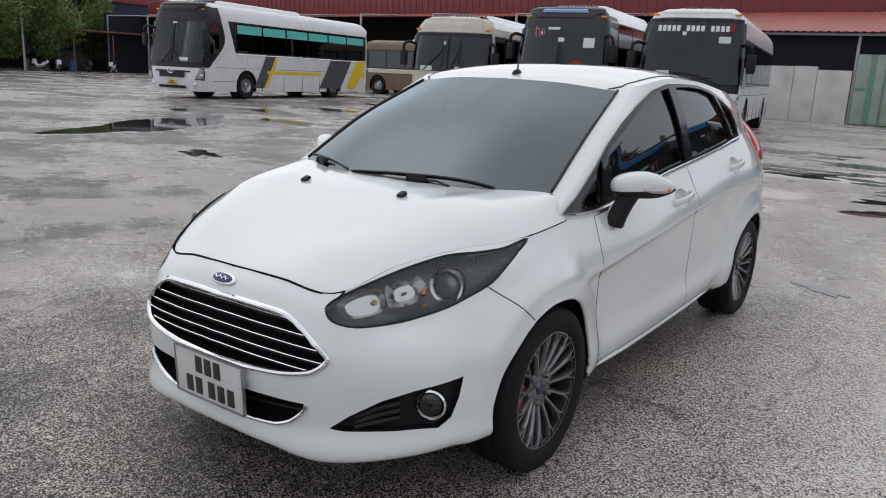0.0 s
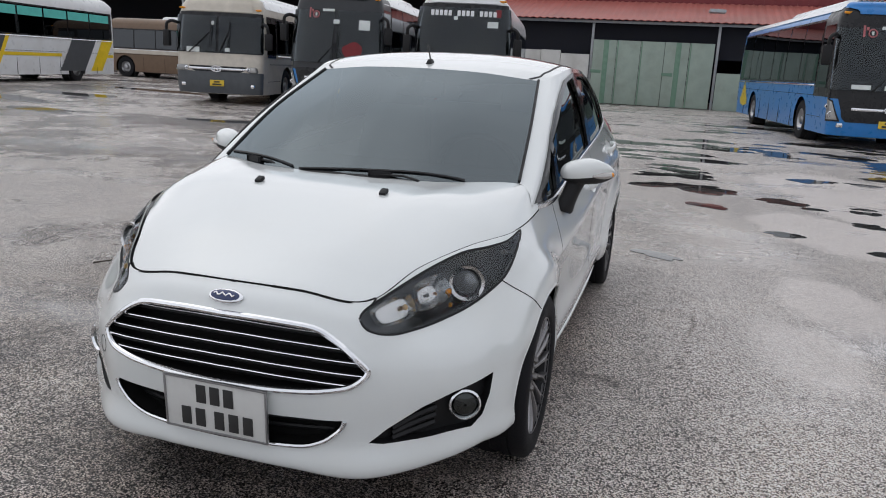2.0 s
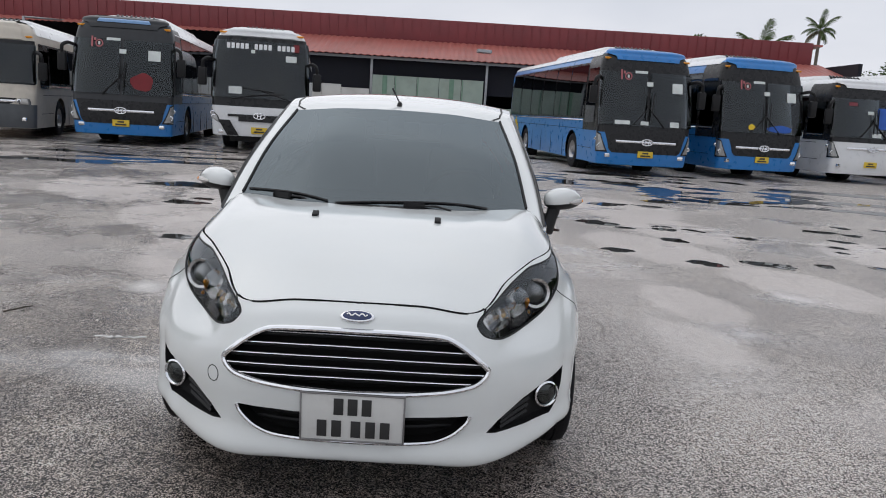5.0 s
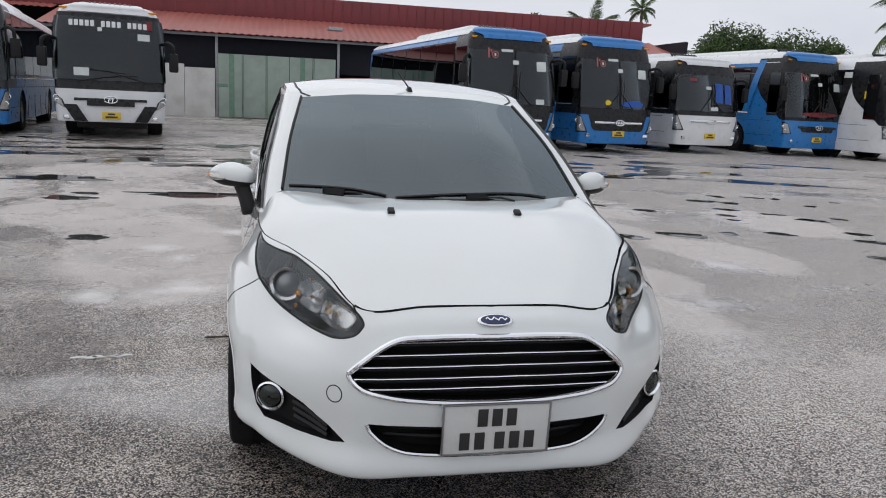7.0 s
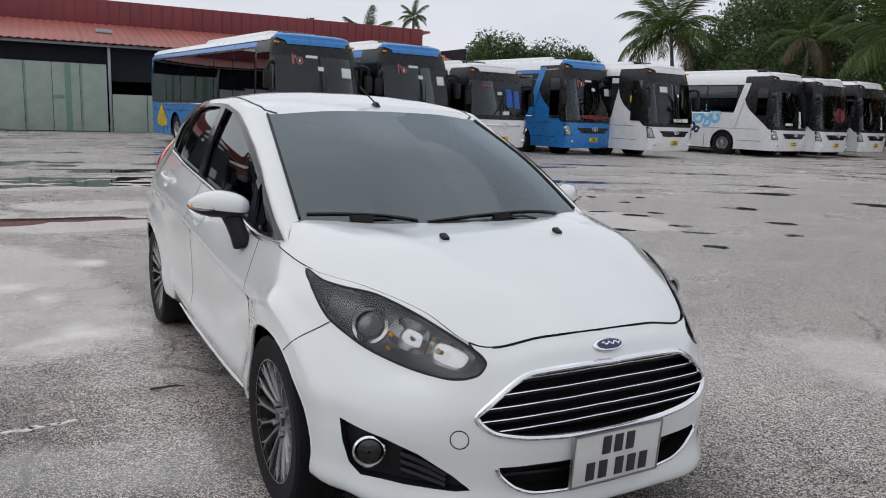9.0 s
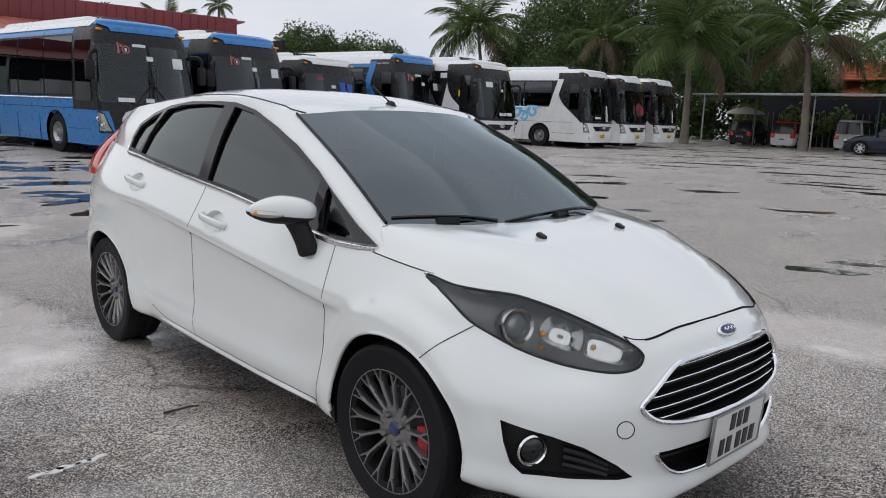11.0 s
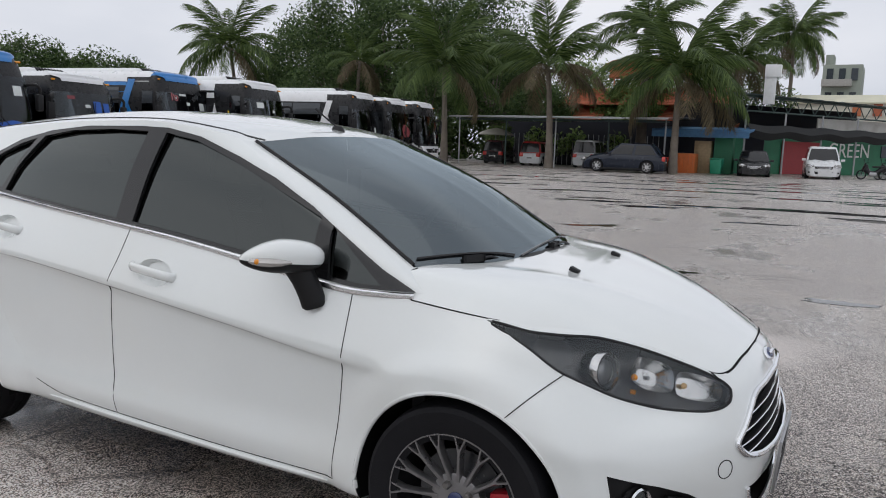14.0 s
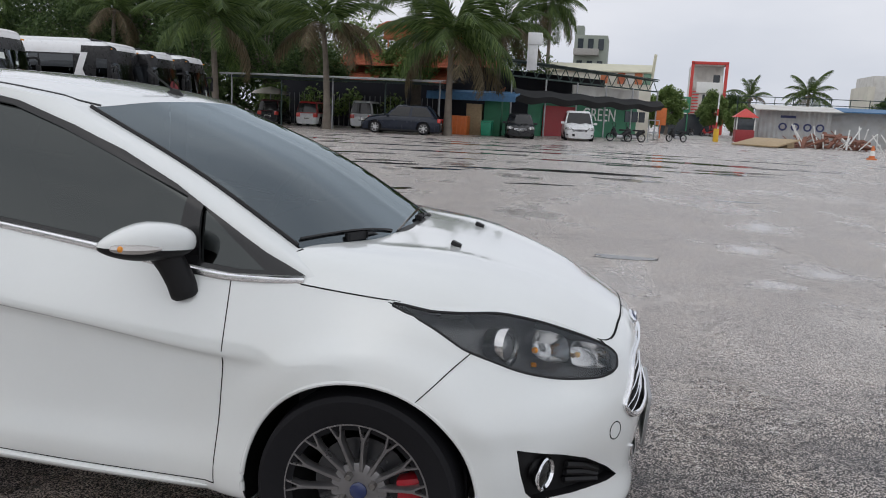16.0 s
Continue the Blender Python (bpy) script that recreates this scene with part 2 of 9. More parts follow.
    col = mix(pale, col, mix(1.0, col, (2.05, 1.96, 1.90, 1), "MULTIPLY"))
    # ground under and beside the car darkened: damp, plus its painted reflection and shade
    damp_shade = mix(1.0, oval(0.9, 0.62, 1.9, 0.40, 4, 0.6), oval(0.9, -0.52, 1.7, 0.24, 0, 0.5), "LIGHTEN")
    damp_shade = mix(1.0, damp_shade, oval(2.9, 0.0, 0.75, 1.05, 0, 0.5), "LIGHTEN")
    damp_bed = oval(1.6, -1.9, 1.3, 0.9, 10, 0.6)
    col = mix(damp_bed, col, mix(1.0, col, (0.66, 0.655, 0.65, 1), "MULTIPLY"))
    col = mix(damp_shade, col, mix(1.0, col, (0.55, 0.54, 0.54, 1), "MULTIPLY"))
    col = mix(silt_sheen, col, mix(0.30, (0.66, 0.605, 0.575, 1), col))
    col = mix(core, col, mix(0.15, (0.82, 0.79, 0.76, 1), col))
    col = mix(1.0, col, (0.82, 0.79, 0.76, 1), "DARKEN")
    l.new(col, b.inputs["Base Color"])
    rough = mix(film, ramp(wetness, 0.0, 1.0, (0.38, 0.38, 0.38, 1), (0.17, 0.17, 0.17, 1)), (0.10, 0.10, 0.10, 1))
    l.new(rough, b.inputs["Roughness"])
    l.new(mix(film, mix(binder, (1, 1, 1, 1), (0.17, 0.17, 0.17, 1)), (1, 1, 1, 1)), b.inputs["Specular IOR Level"])
    bp = n.new("ShaderNodeBump")
    bp.inputs["Distance"].default_value = 0.004
    l.new(mix(film, (0.95, 0.95, 0.95, 1), (0.06, 0.06, 0.06, 1)), bp.inputs["Strength"])
    hgt = mix(0.25, ramp(stones.outputs["Distance"], 0.0, 0.75, (1, 1, 1, 1), (0, 0, 0, 1)), grit)
    l.new(hgt, bp.inputs["Height"])
    l.new(bp.outputs[0], b.inputs["Normal"])
    return m


def water_material():
    m, n, l, b = mat_base("standing_water")
    b.inputs["Base Color"].default_value = (0.035, 0.034, 0.032, 1)
    b.inputs["Roughness"].default_value = 0.03
    b.inputs["Specular IOR Level"].default_value = 0.6
    no = n.new("ShaderNodeTexNoise")
    no.inputs["Scale"].default_value = 5
    bp = n.new("ShaderNodeBump")
    bp.inputs["Strength"].default_value, bp.inputs["Distance"].default_value = 0.03, 0.01
    l.new(no.outputs["Fac"], bp.inputs["Height"])
    l.new(bp.outputs[0], b.inputs["Normal"])
    return m


M = {
    "asphalt": asphalt_material(),
    "water": water_material(),
    "white_paint": surface("white_car_paint", (0.735, 0.760, 0.752), 0.14, vary=0.015, coat=1.0, dirt=(0.68, 0.67, 0.62), dirt_scale=3, dirt_amount=0.25, rvary=0.05),
    "black_plastic": surface("black_plastic", (0.011, 0.011, 0.012), 0.5, spec=0.3, bump=0.08, bump_scale=300),
    "gloss_black": surface("gloss_black", (0.012, 0.012, 0.013), 0.12, rvary=0.04),
    "rubber": surface("tyre_rubber", (0.011, 0.011, 0.013), 0.66, bump=0.15, bump_scale=120, spec=0.16, dirt=(0.030, 0.028, 0.026), dirt_amount=0.35),
    "gap": surface("shut_gap", (0.008, 0.008, 0.008), 0.8, spec=0.12),
    "chrome": surface("chrome", (0.82, 0.83, 0.85), 0.08, metal=1.0, vary=0.04, rvary=0.03),
    "satin_chrome": surface("satin_chrome", (0.86, 0.87, 0.88), 0.22, metal=1.0, vary=0.03, rvary=0.04),
    "gunmetal": surface("gunmetal_alloy", (0.27, 0.265, 0.27), 0.30, metal=0.85, vary=0.12),
    "steel": surface("steel", (0.4, 0.4, 0.41), 0.35, metal=1.0),
    "steel_nut": surface("worn_steel", (0.22, 0.21, 0.20), 0.4, metal=0.9),
    "brake_red": surface("red_caliper", (0.36, 0.012, 0.022), 0.35),
    "glass": tinted("tinted_glass", (0.10, 0.12, 0.125), ior=2.12, gloss=(0.82, 0.94, 1.0)),
    "glass_dark": tinted("dark_tinted_glass", (0.012, 0.014, 0.014), ior=1.74, gloss=(0.91, 0.98, 0.97)),
    "lens": tinted("clear_lens", (0.97, 0.97, 0.96), ior=1.56),
    "interior": surface("dark_interior", (0.035, 0.034, 0.036), 0.75),
    "interior_grey": surface("grey_interior", (0.10, 0.095, 0.095), 0.8),
    "lamp_housing": surface("lamp_housing", (0.040, 0.041, 0.045), 0.26, metal=0.1, coat=0.4),
    "reflector": surface("lamp_reflector", (0.85, 0.85, 0.84), 0.16, metal=1.0, vary=0.05),
    "lamp_silver": surface("silvered_reflector", (0.60, 0.60, 0.60), 0.15, metal=1.0, vary=0.10, scale=30, bump=0.22, bump_scale=38),
    "lamp_glass": surface("projector_glass", (0.20, 0.21, 0.22), 0.05, metal=0.3, vary=0.2, coat=1.0),
    "bus_lamp": surface("clear_lamp_cluster", (0.36, 0.36, 0.35), 0.15, metal=0.5, vary=0.25, scale=12),
    "amber": surface("amber_lens", (0.75, 0.28, 0.03), 0.25),
    "amber_clear": surface("pale_amber_bulb", (0.85, 0.55, 0.25), 0.25),
    "silver_lens": surface("silver_lens", (0.52, 0.50, 0.48), 0.2, metal=0.5, vary=0.1),
    "red_lens": surface("red_lens", (0.55, 0.04, 0.03), 0.15, coat=0.5),
    "plate_white": surface("plate_white", (0.66, 0.66, 0.64), 0.4, vary=0.05, dirt=(0.4, 0.39, 0.37), dirt_scale=9),
    "plate_black": surface("plate_black", (0.03, 0.03, 0.03), 0.5),
    "plate_yellow": surface("plate_yellow", (0.72, 0.50, 0.04), 0.45),
    "badge_blue": surface("badge_blue", (0.015, 0.028, 0.10), 0.2, coat=0.4),
    "bus_blue": surface("bus_blue_paint", (0.020, 0.19, 0.52), 0.30, vary=0.08, coat=0.15, dirt=(0.08, 0.18, 0.4), dirt_amount=0.3),
    "bus_white": surface("bus_white_paint", (0.74, 0.75, 0.76), 0.3, vary=0.04, coat=0.3, dirt=(0.5, 0.48, 0.44), dirt_amount=0.3),
    "bus_black": surface("bus_black_paint", (0.013, 0.0132, 0.0145), 0.28, spec=0.32),
    "bus_grey": surface("bus_grey_paint", (0.075, 0.082, 0.09), 0.35, coat=0.1),
    "bus_charcoal": surface("bus_charcoal_paint", (0.030, 0.032, 0.036), 0.34, spec=0.4),
    "bus_pale_blue": surface("bus_pale_blue_paint", (0.20, 0.36, 0.62), 0.3, coat=0.2),
    "bus_beige": surface("bus_beige_paint", (0.60, 0.55, 0.47), 0.35, dirt=(0.42, 0.37, 0.30), dirt_amount=0.4),
    "bus_yellow": surface("bus_yellow_paint", (0.80, 0.56, 0.02), 0.35),
    "bus_brown": surface("bus_brown_paint", (0.16, 0.10, 0.06), 0.4),
    "bus_glass": tinted("bus_glass", (0.5, 0.52, 0.52), ior=1.5),
    "bus_glass_side": tinted("bus_side_glass", (0.05, 0.055, 0.06), ior=1.8),
    "teal_blind": surface("teal_blind", (0.10, 0.52, 0.46), 0.6),
    "sticker": surface("pale_sticker", (0.66, 0.70, 0.68), 0.5),
    "sticker_pale_red": surface("pale_red_sticker", (0.42, 0.12, 0.13), 0.5),
    "sticker_red": surface("red_sticker", (0.20, 0.035, 0.045), 0.5),
    "curtain_red": surface("red_cloth", (0.20, 0.030, 0.035), 0.9),
    "curtain_blue": surface("blue_cloth", (0.035, 0.11, 0.42), 0.9),
    "cloud_blue": surface("pale_blue_decal", (0.15, 0.48, 0.75), 0.4),
    "orange_lamp": surface("orange_marker", (0.85, 0.33, 0.02), 0.3),
}


# ---------------------------------------------------------------- mesh tools
from mathutils.bvhtree import BVHTree


def mesh_object(name, verts, faces, material, parent=None, label="", smooth=True):
    me = bpy.data.meshes.new(name)
    me.from_pydata([tuple(v) for v in verts], [], faces)
    me.materials.append(material)
    if smooth:
        me.polygons.foreach_set("use_smooth", [True] * len(me.polygons))
        try:
            me.set_sharp_from_angle(angle=radians(40))
        except Exception:
            pass
    me.update()
    ob = new(name, me)
    if parent:
        ob.parent = parent
    if label:
        ob["label"] = label
    return ob


def part(name, bm, material, parent=None, label="", smooth=True):
    """Links a bmesh as one mesh object under a thing or a part."""
    bmesh.ops.recalc_face_normals(bm, faces=bm.faces)
    me = bpy.data.meshes.new(name)
    bm.to_mesh(me)
    bm.free()
    me.materials.append(material)
    if smooth:
        me.polygons.foreach_set("use_smooth", [True] * len(me.polygons))
        me.set_sharp_from_angle(angle=radians(38))
    ob = new(name, me)
    if parent:
        ob.parent = parent
    if label:
        ob["label"] = label
    return ob


def empty(name, label, category, group="", m=None):
    ob = new(name)
    ob.empty_display_size = 0.3
    tagged(ob, label, category, group)
    if m is not None:
        ob.matrix_world = m
    return ob


def box(bm, centre, size, rot=(0, 0, 0), bevel=0.0, taper=None):
    """A box, bevelled; taper scales its top in x and y."""
    m = pose(*centre, *rot)
    res = bmesh.ops.create_cube(bm, size=1.0)
    for v in res["verts"]:
        v.co = Vector((v.co.x * size[0], v.co.y * size[1], v.co.z * size[2]))
        if taper and v.co.z > 0:
            v.co.x *= taper[0]
            v.co.y *= taper[1]
        v.co = m @ v.co
    if bevel:
        edges = list({e for v in res["verts"] for e in v.link_edges})
        bmesh.ops.bevel(bm, geom=edges, offset=bevel, segments=2, affect="EDGES", profile=0.6)
    return bm


def rod(bm, a, b, r0, r1=None, seg=8, caps=True):
    a, b = Vector(a), Vector(b)
    r1 = r0 if r1 is None else r1
    d = b - a
    q = d.to_track_quat("Z", "Y")
    rings = []
    for p, r in ((a, r0), (b, r1)):
        rings.append([bm.verts.new(p + q @ Vector((r * math.cos(2 * math.pi * k / seg), r * math.sin(2 * math.pi * k / seg), 0))) for k in range(seg)])
    for k in range(seg):
        bm.faces.new((rings[0][k], rings[0][(k + 1) % seg], rings[1][(k + 1) % seg], rings[1][k]))
    if caps:
        bm.faces.new(rings[0][::-1])
        bm.faces.new(rings[1])
    return bm


def tube(bm, pts, radius, seg=8, closed=False, squash=(1, 1), up=(0, 0, 1), radii=None):
    """A tube along a polyline."""
    pts = [Vector(p) for p in pts]
    rings = []
    cnt = len(pts)
    up = Vector(up)
    for i, p in enumerate(pts):
        if closed:
            d = pts[(i + 1) % cnt] - pts[i - 1]
        else:
            d = pts[min(i + 1, cnt - 1)] - pts[max(i - 1, 0)]
        d.normalize()
        s = d.cross(up)
        if s.length < 1e-4:
            s = d.cross(Vector((1, 0, 0)))
        s.normalize()
        n_ = s.cross(d)
        r = radii[i] if radii else radius
        rings.append([bm.verts.new(p + s * (r * squash[0] * math.cos(2 * math.pi * k / seg)) + n_ * (r * squash[1] * math.sin(2 * math.pi * k / seg))) for k in range(seg)])
    for i in range(cnt if closed else cnt - 1):
        a, b = rings[i], rings[(i + 1) % cnt]
        for k in range(seg):
            bm.faces.new((a[k], a[(k + 1) % seg], b[(k + 1) % seg], b[k]))
    if not closed:
        bm.faces.new(rings[0][::-1])
        bm.faces.new(rings[-1])
    return bm


def lathe(bm, profile, axis="y", seg=32, centre=(0, 0, 0), close=False):
    """Turns a profile of (radius, offset) round the axis."""
    c = Vector(centre)
    rings = []
    for r, o in profile:
        ring = []
        for k in range(seg):
            a = 2 * math.pi * k / seg
            u, v = r * math.cos(a), r * math.sin(a)
            p = {"y": (u, o, v), "x": (o, u, v), "z": (u, v, o)}[axis]
            ring.append(bm.verts.new(c + Vector(p)))
        rings.append(ring)
    rng = len(rings) if close else len(rings) - 1
    for i in range(rng):
        a, b = rings[i], rings[(i + 1) % len(rings)]
        for k in range(seg):
            bm.faces.new((a[k], a[(k + 1) % seg], b[(k + 1) % seg], b[k]))
    return bm


def disc(bm, profile, axis, seg, centre):
    """A lathe whose last ring is closed by a cap."""
    lathe(bm, profile, axis, seg, centre)
    bm.verts.ensure_lookup_table()
    bm.faces.new(bm.verts[len(bm.verts) - seg:])
    return bm


def catmull(p, t):
    """A point at t (0 to len - 1) on a smooth curve through the points p."""
    i = min(int(t), len(p) - 2)
    f = t - i
    p0, p1, p2, p3 = p[max(i - 1, 0)], p[i], p[i + 1], p[min(i + 2, len(p) - 1)]
    if i == 0:
        p0 = 2 * p1 - p2
    if i + 2 > len(p) - 1:
        p3 = 2 * p2 - p1
    m1, m2 = (p2 - p0) * 0.5, (p3 - p1) * 0.5
    f2, f3 = f * f, f * f * f
    return p1 * (2 * f3 - 3 * f2 + 1) + m1 * (f3 - 2 * f2 + f) + p2 * (3 * f2 - 2 * f3) + m2 * (f3 - f2)


def curve1(xs, ys, x):
    """A monotone-looking smooth function through the points (xs rising)."""
    if x <= xs[0]:
        return ys[0]
    if x >= xs[-1]:
        return ys[-1]
    for i in range(len(xs) - 1):
        if x <= xs[i + 1]:
            h = xs[i + 1] - xs[i]
            f = (x - xs[i]) / h
            d = (ys[i + 1] - ys[i]) / h
            dl = (ys[i] - ys[i - 1]) / (xs[i] - xs[i - 1]) if i > 0 else d
            dr = (ys[i + 2] - ys[i + 1]) / (xs[i + 2] - xs[i + 1]) if i + 2 < len(xs) else d
            m1 = 0.5 * (d + dl) * h
            m2 = 0.5 * (d + dr) * h
            f2, f3 = f * f, f * f * f
            return ys[i] * (2 * f3 - 3 * f2 + 1) + m1 * (f3 - 2 * f2 + f) + ys[i + 1] * (3 * f2 - 2 * f3) + m2 * (f3 - f2)


def smooth_loop(pts, per=6, closed=True):
    """A rounder version of an outline."""
    a = [np.array(p, float) for p in pts]
    out = []
    n_ = len(a)
    for i in range(n_ if closed else n_ - 1):
        p0, p1, p2, p3 = (a[(i - 1) % n_], a[i], a[(i + 1) % n_], a[(i + 2) % n_]) if closed else (a[max(i - 1, 0)], a[i], a[i + 1], a[min(i + 2, n_ - 1)])
        for k in range(per):
            f = k / per
            m1, m2 = (p2 - p0) * 0.4, (p3 - p1) * 0.4
            f2, f3 = f * f, f * f * f
            out.append(p1 * (2 * f3 - 3 * f2 + 1) + m1 * (f3 - 2 * f2 + f) + p2 * (3 * f2 - 2 * f3) + m2 * (f3 - f2))
    if not closed:
        out.append(a[-1])
    return out


def inside(poly, x, y):
    c = False
    n_ = len(poly)
    for i in range(n_):
        x1, y1 = poly[i]
        x2, y2 = poly[(i + 1) % n_]
        if (y1 > y) != (y2 > y) and x < (x2 - x1) * (y - y1) / (y2 - y1) + x1:
            c = not c
    return c


def cut_out(bm, outline, way, reach=0.25, keep=False, slack=0.0):
    """Cuts the faces of bm along an outline seen along the direction way, and lifts those inside it out into a new bmesh."""
    way = Vector(way).normalized()
    q = way.to_track_quat("Z", "Y")
    ex, ey = q @ Vector((1, 0, 0)), q @ Vector((0, 1, 0))
    pts = [Vector(p) for p in outline]
    mid = sum(pts, Vector()) / len(pts)
    poly = [((p - mid).dot(ex), (p - mid).dot(ey)) for p in pts]
    lo = (min(p[0] for p in poly) - 0.04, min(p[1] for p in poly) - 0.04)
    hi = (max(p[0] for p in poly) + 0.04, max(p[1] for p in poly) + 0.04)

    def near(f):
        d = f.calc_center_median() - mid
        return lo[0] - slack < d.dot(ex) < hi[0] + slack and lo[1] - slack < d.dot(ey) < hi[1] + slack and abs(d.dot(way)) < reach

    for i in range(len(pts)):
        a, b = pts[i], pts[(i + 1) % len(pts)]
        nrm = (b - a).cross(way)
        if nrm.length < 1e-7:
            continue
        nrm.normalize()
        span = (b - a).length
        c = (a + b) / 2
        fs = [f for f in bm.faces if near(f) and (f.calc_center_median() - c).length < span / 2 + reach * 1.1 + slack and abs((f.calc_center_median() - c).dot(nrm)) < 0.08 + slack and
              abs(((f.calc_center_median() - c) - way * (f.calc_center_median() - c).dot(way)).length) < span / 2 + 0.06 + slack]
        geom = list({v for f in fs for v in f.verts}) + list({e for f in fs for e in f.edges}) + fs
        bmesh.ops.bisect_plane(bm, geom=geom, plane_co=a, plane_no=nrm, dist=1e-5)
    gone = []
    for f in bm.faces:
        d = f.calc_center_median() - mid
        if abs(d.dot(way)) < reach and inside(poly, d.dot(ex), d.dot(ey)):
            gone.append(f)
    out = bmesh.new()
    made = {}
    for f in gone:
        vs = []
        for v in f.verts:
            if v not in made:
                made[v] = out.verts.new(v.co)
            vs.append(made[v])
        out.faces.new(vs)
    if not keep:
        bmesh.ops.delete(bm, geom=gone, context="FACES")
    return out


def pan(bm_cut, way, depth, flare=1.0, floor=True):
    """A recess: the lifted faces sunk along -way, with walls up to their old rim."""
    way = Vector(way).normalized()
    out = bm_cut.copy()
    rim = [e for e in out.edges if e.is_boundary]
    rim_v = {}
    mid = sum((v.co for v in out.verts), Vector()) / max(1, len(out.verts))
    for e in rim:
        for v in e.verts:
            if v not in rim_v:
                rim_v[v] = v.co.copy()
    for v in out.verts:
        v.co = mid + (v.co - mid) * flare - way * depth
    top = {v: out.verts.new(co) for v, co in rim_v.items()}
    for e in rim:
        a, b = e.verts
        out.faces.new((a, b, top[b], top[a]))
    if not floor:
        bmesh.ops.delete(out, geom=[f for f in out.faces if all(v not in top.values() for v in f.verts)], context="FACES")
    return out


def shifted(bm_src, way, dist):
    out = bm_src.copy()
    way = Vector(way).normalized()
    for v in out.verts:
        v.co += way * dist
    return out


def thick(bm, t):
    """Gives an open sheet a thickness."""
    bmesh.ops.recalc_face_normals(bm, faces=bm.faces)
    bmesh.ops.solidify(bm, geom=list(bm.faces), thickness=t)
    return bm


def ribbon(bm, pts, tree, width, lift=0.0015, way=None):
    """A narrow strip along points that are dropped onto a surface."""
    rows = []
    pts = [Vector(p) for p in pts]
    for i, p in enumerate(pts):
        hit, nrm, _, _ = tree.find_nearest(p)
        if way is not None and nrm.dot(Vector(way)) < 0:
            nrm = -nrm
        d = pts[min(i + 1, len(pts) - 1)] - pts[max(i - 1, 0)]
        s = d.cross(nrm).normalized() * width / 2
        rows.append((hit - s + nrm * lift, hit + s + nrm * lift, hit - s - nrm * 0.004, hit + s - nrm * 0.004))
    vs = [[bm.verts.new(c) for c in r] for r in rows]
    for a, b in zip(vs, vs[1:]):
        bm.faces.new((a[0], a[1], b[1], b[0]))
        bm.faces.new((a[2], a[0], b[0], b[2]))
        bm.faces.new((a[1], a[3], b[3], b[1]))
    return bm


def mirrored(bm):
    out = bm.copy()
    for v in out.verts:
        v.co.y = -v.co.y
    bmesh.ops.reverse_faces(out, faces=out.faces)
    return out


def joined(*bms):
    out = bmesh.new()
    for b in bms:
        tmp = bpy.data.meshes.new("tmp")
        b.to_mesh(tmp)
        out.from_mesh(tmp)
        bpy.data.meshes.remove(tmp)
        b.free()
    return out


# ---------------------------------------------------------------- the white hatchback
FRONT_AXLE, REAR_AXLE, HUB_Z, TYRE_R = 2.50, -0.04, 0.302, 0.302

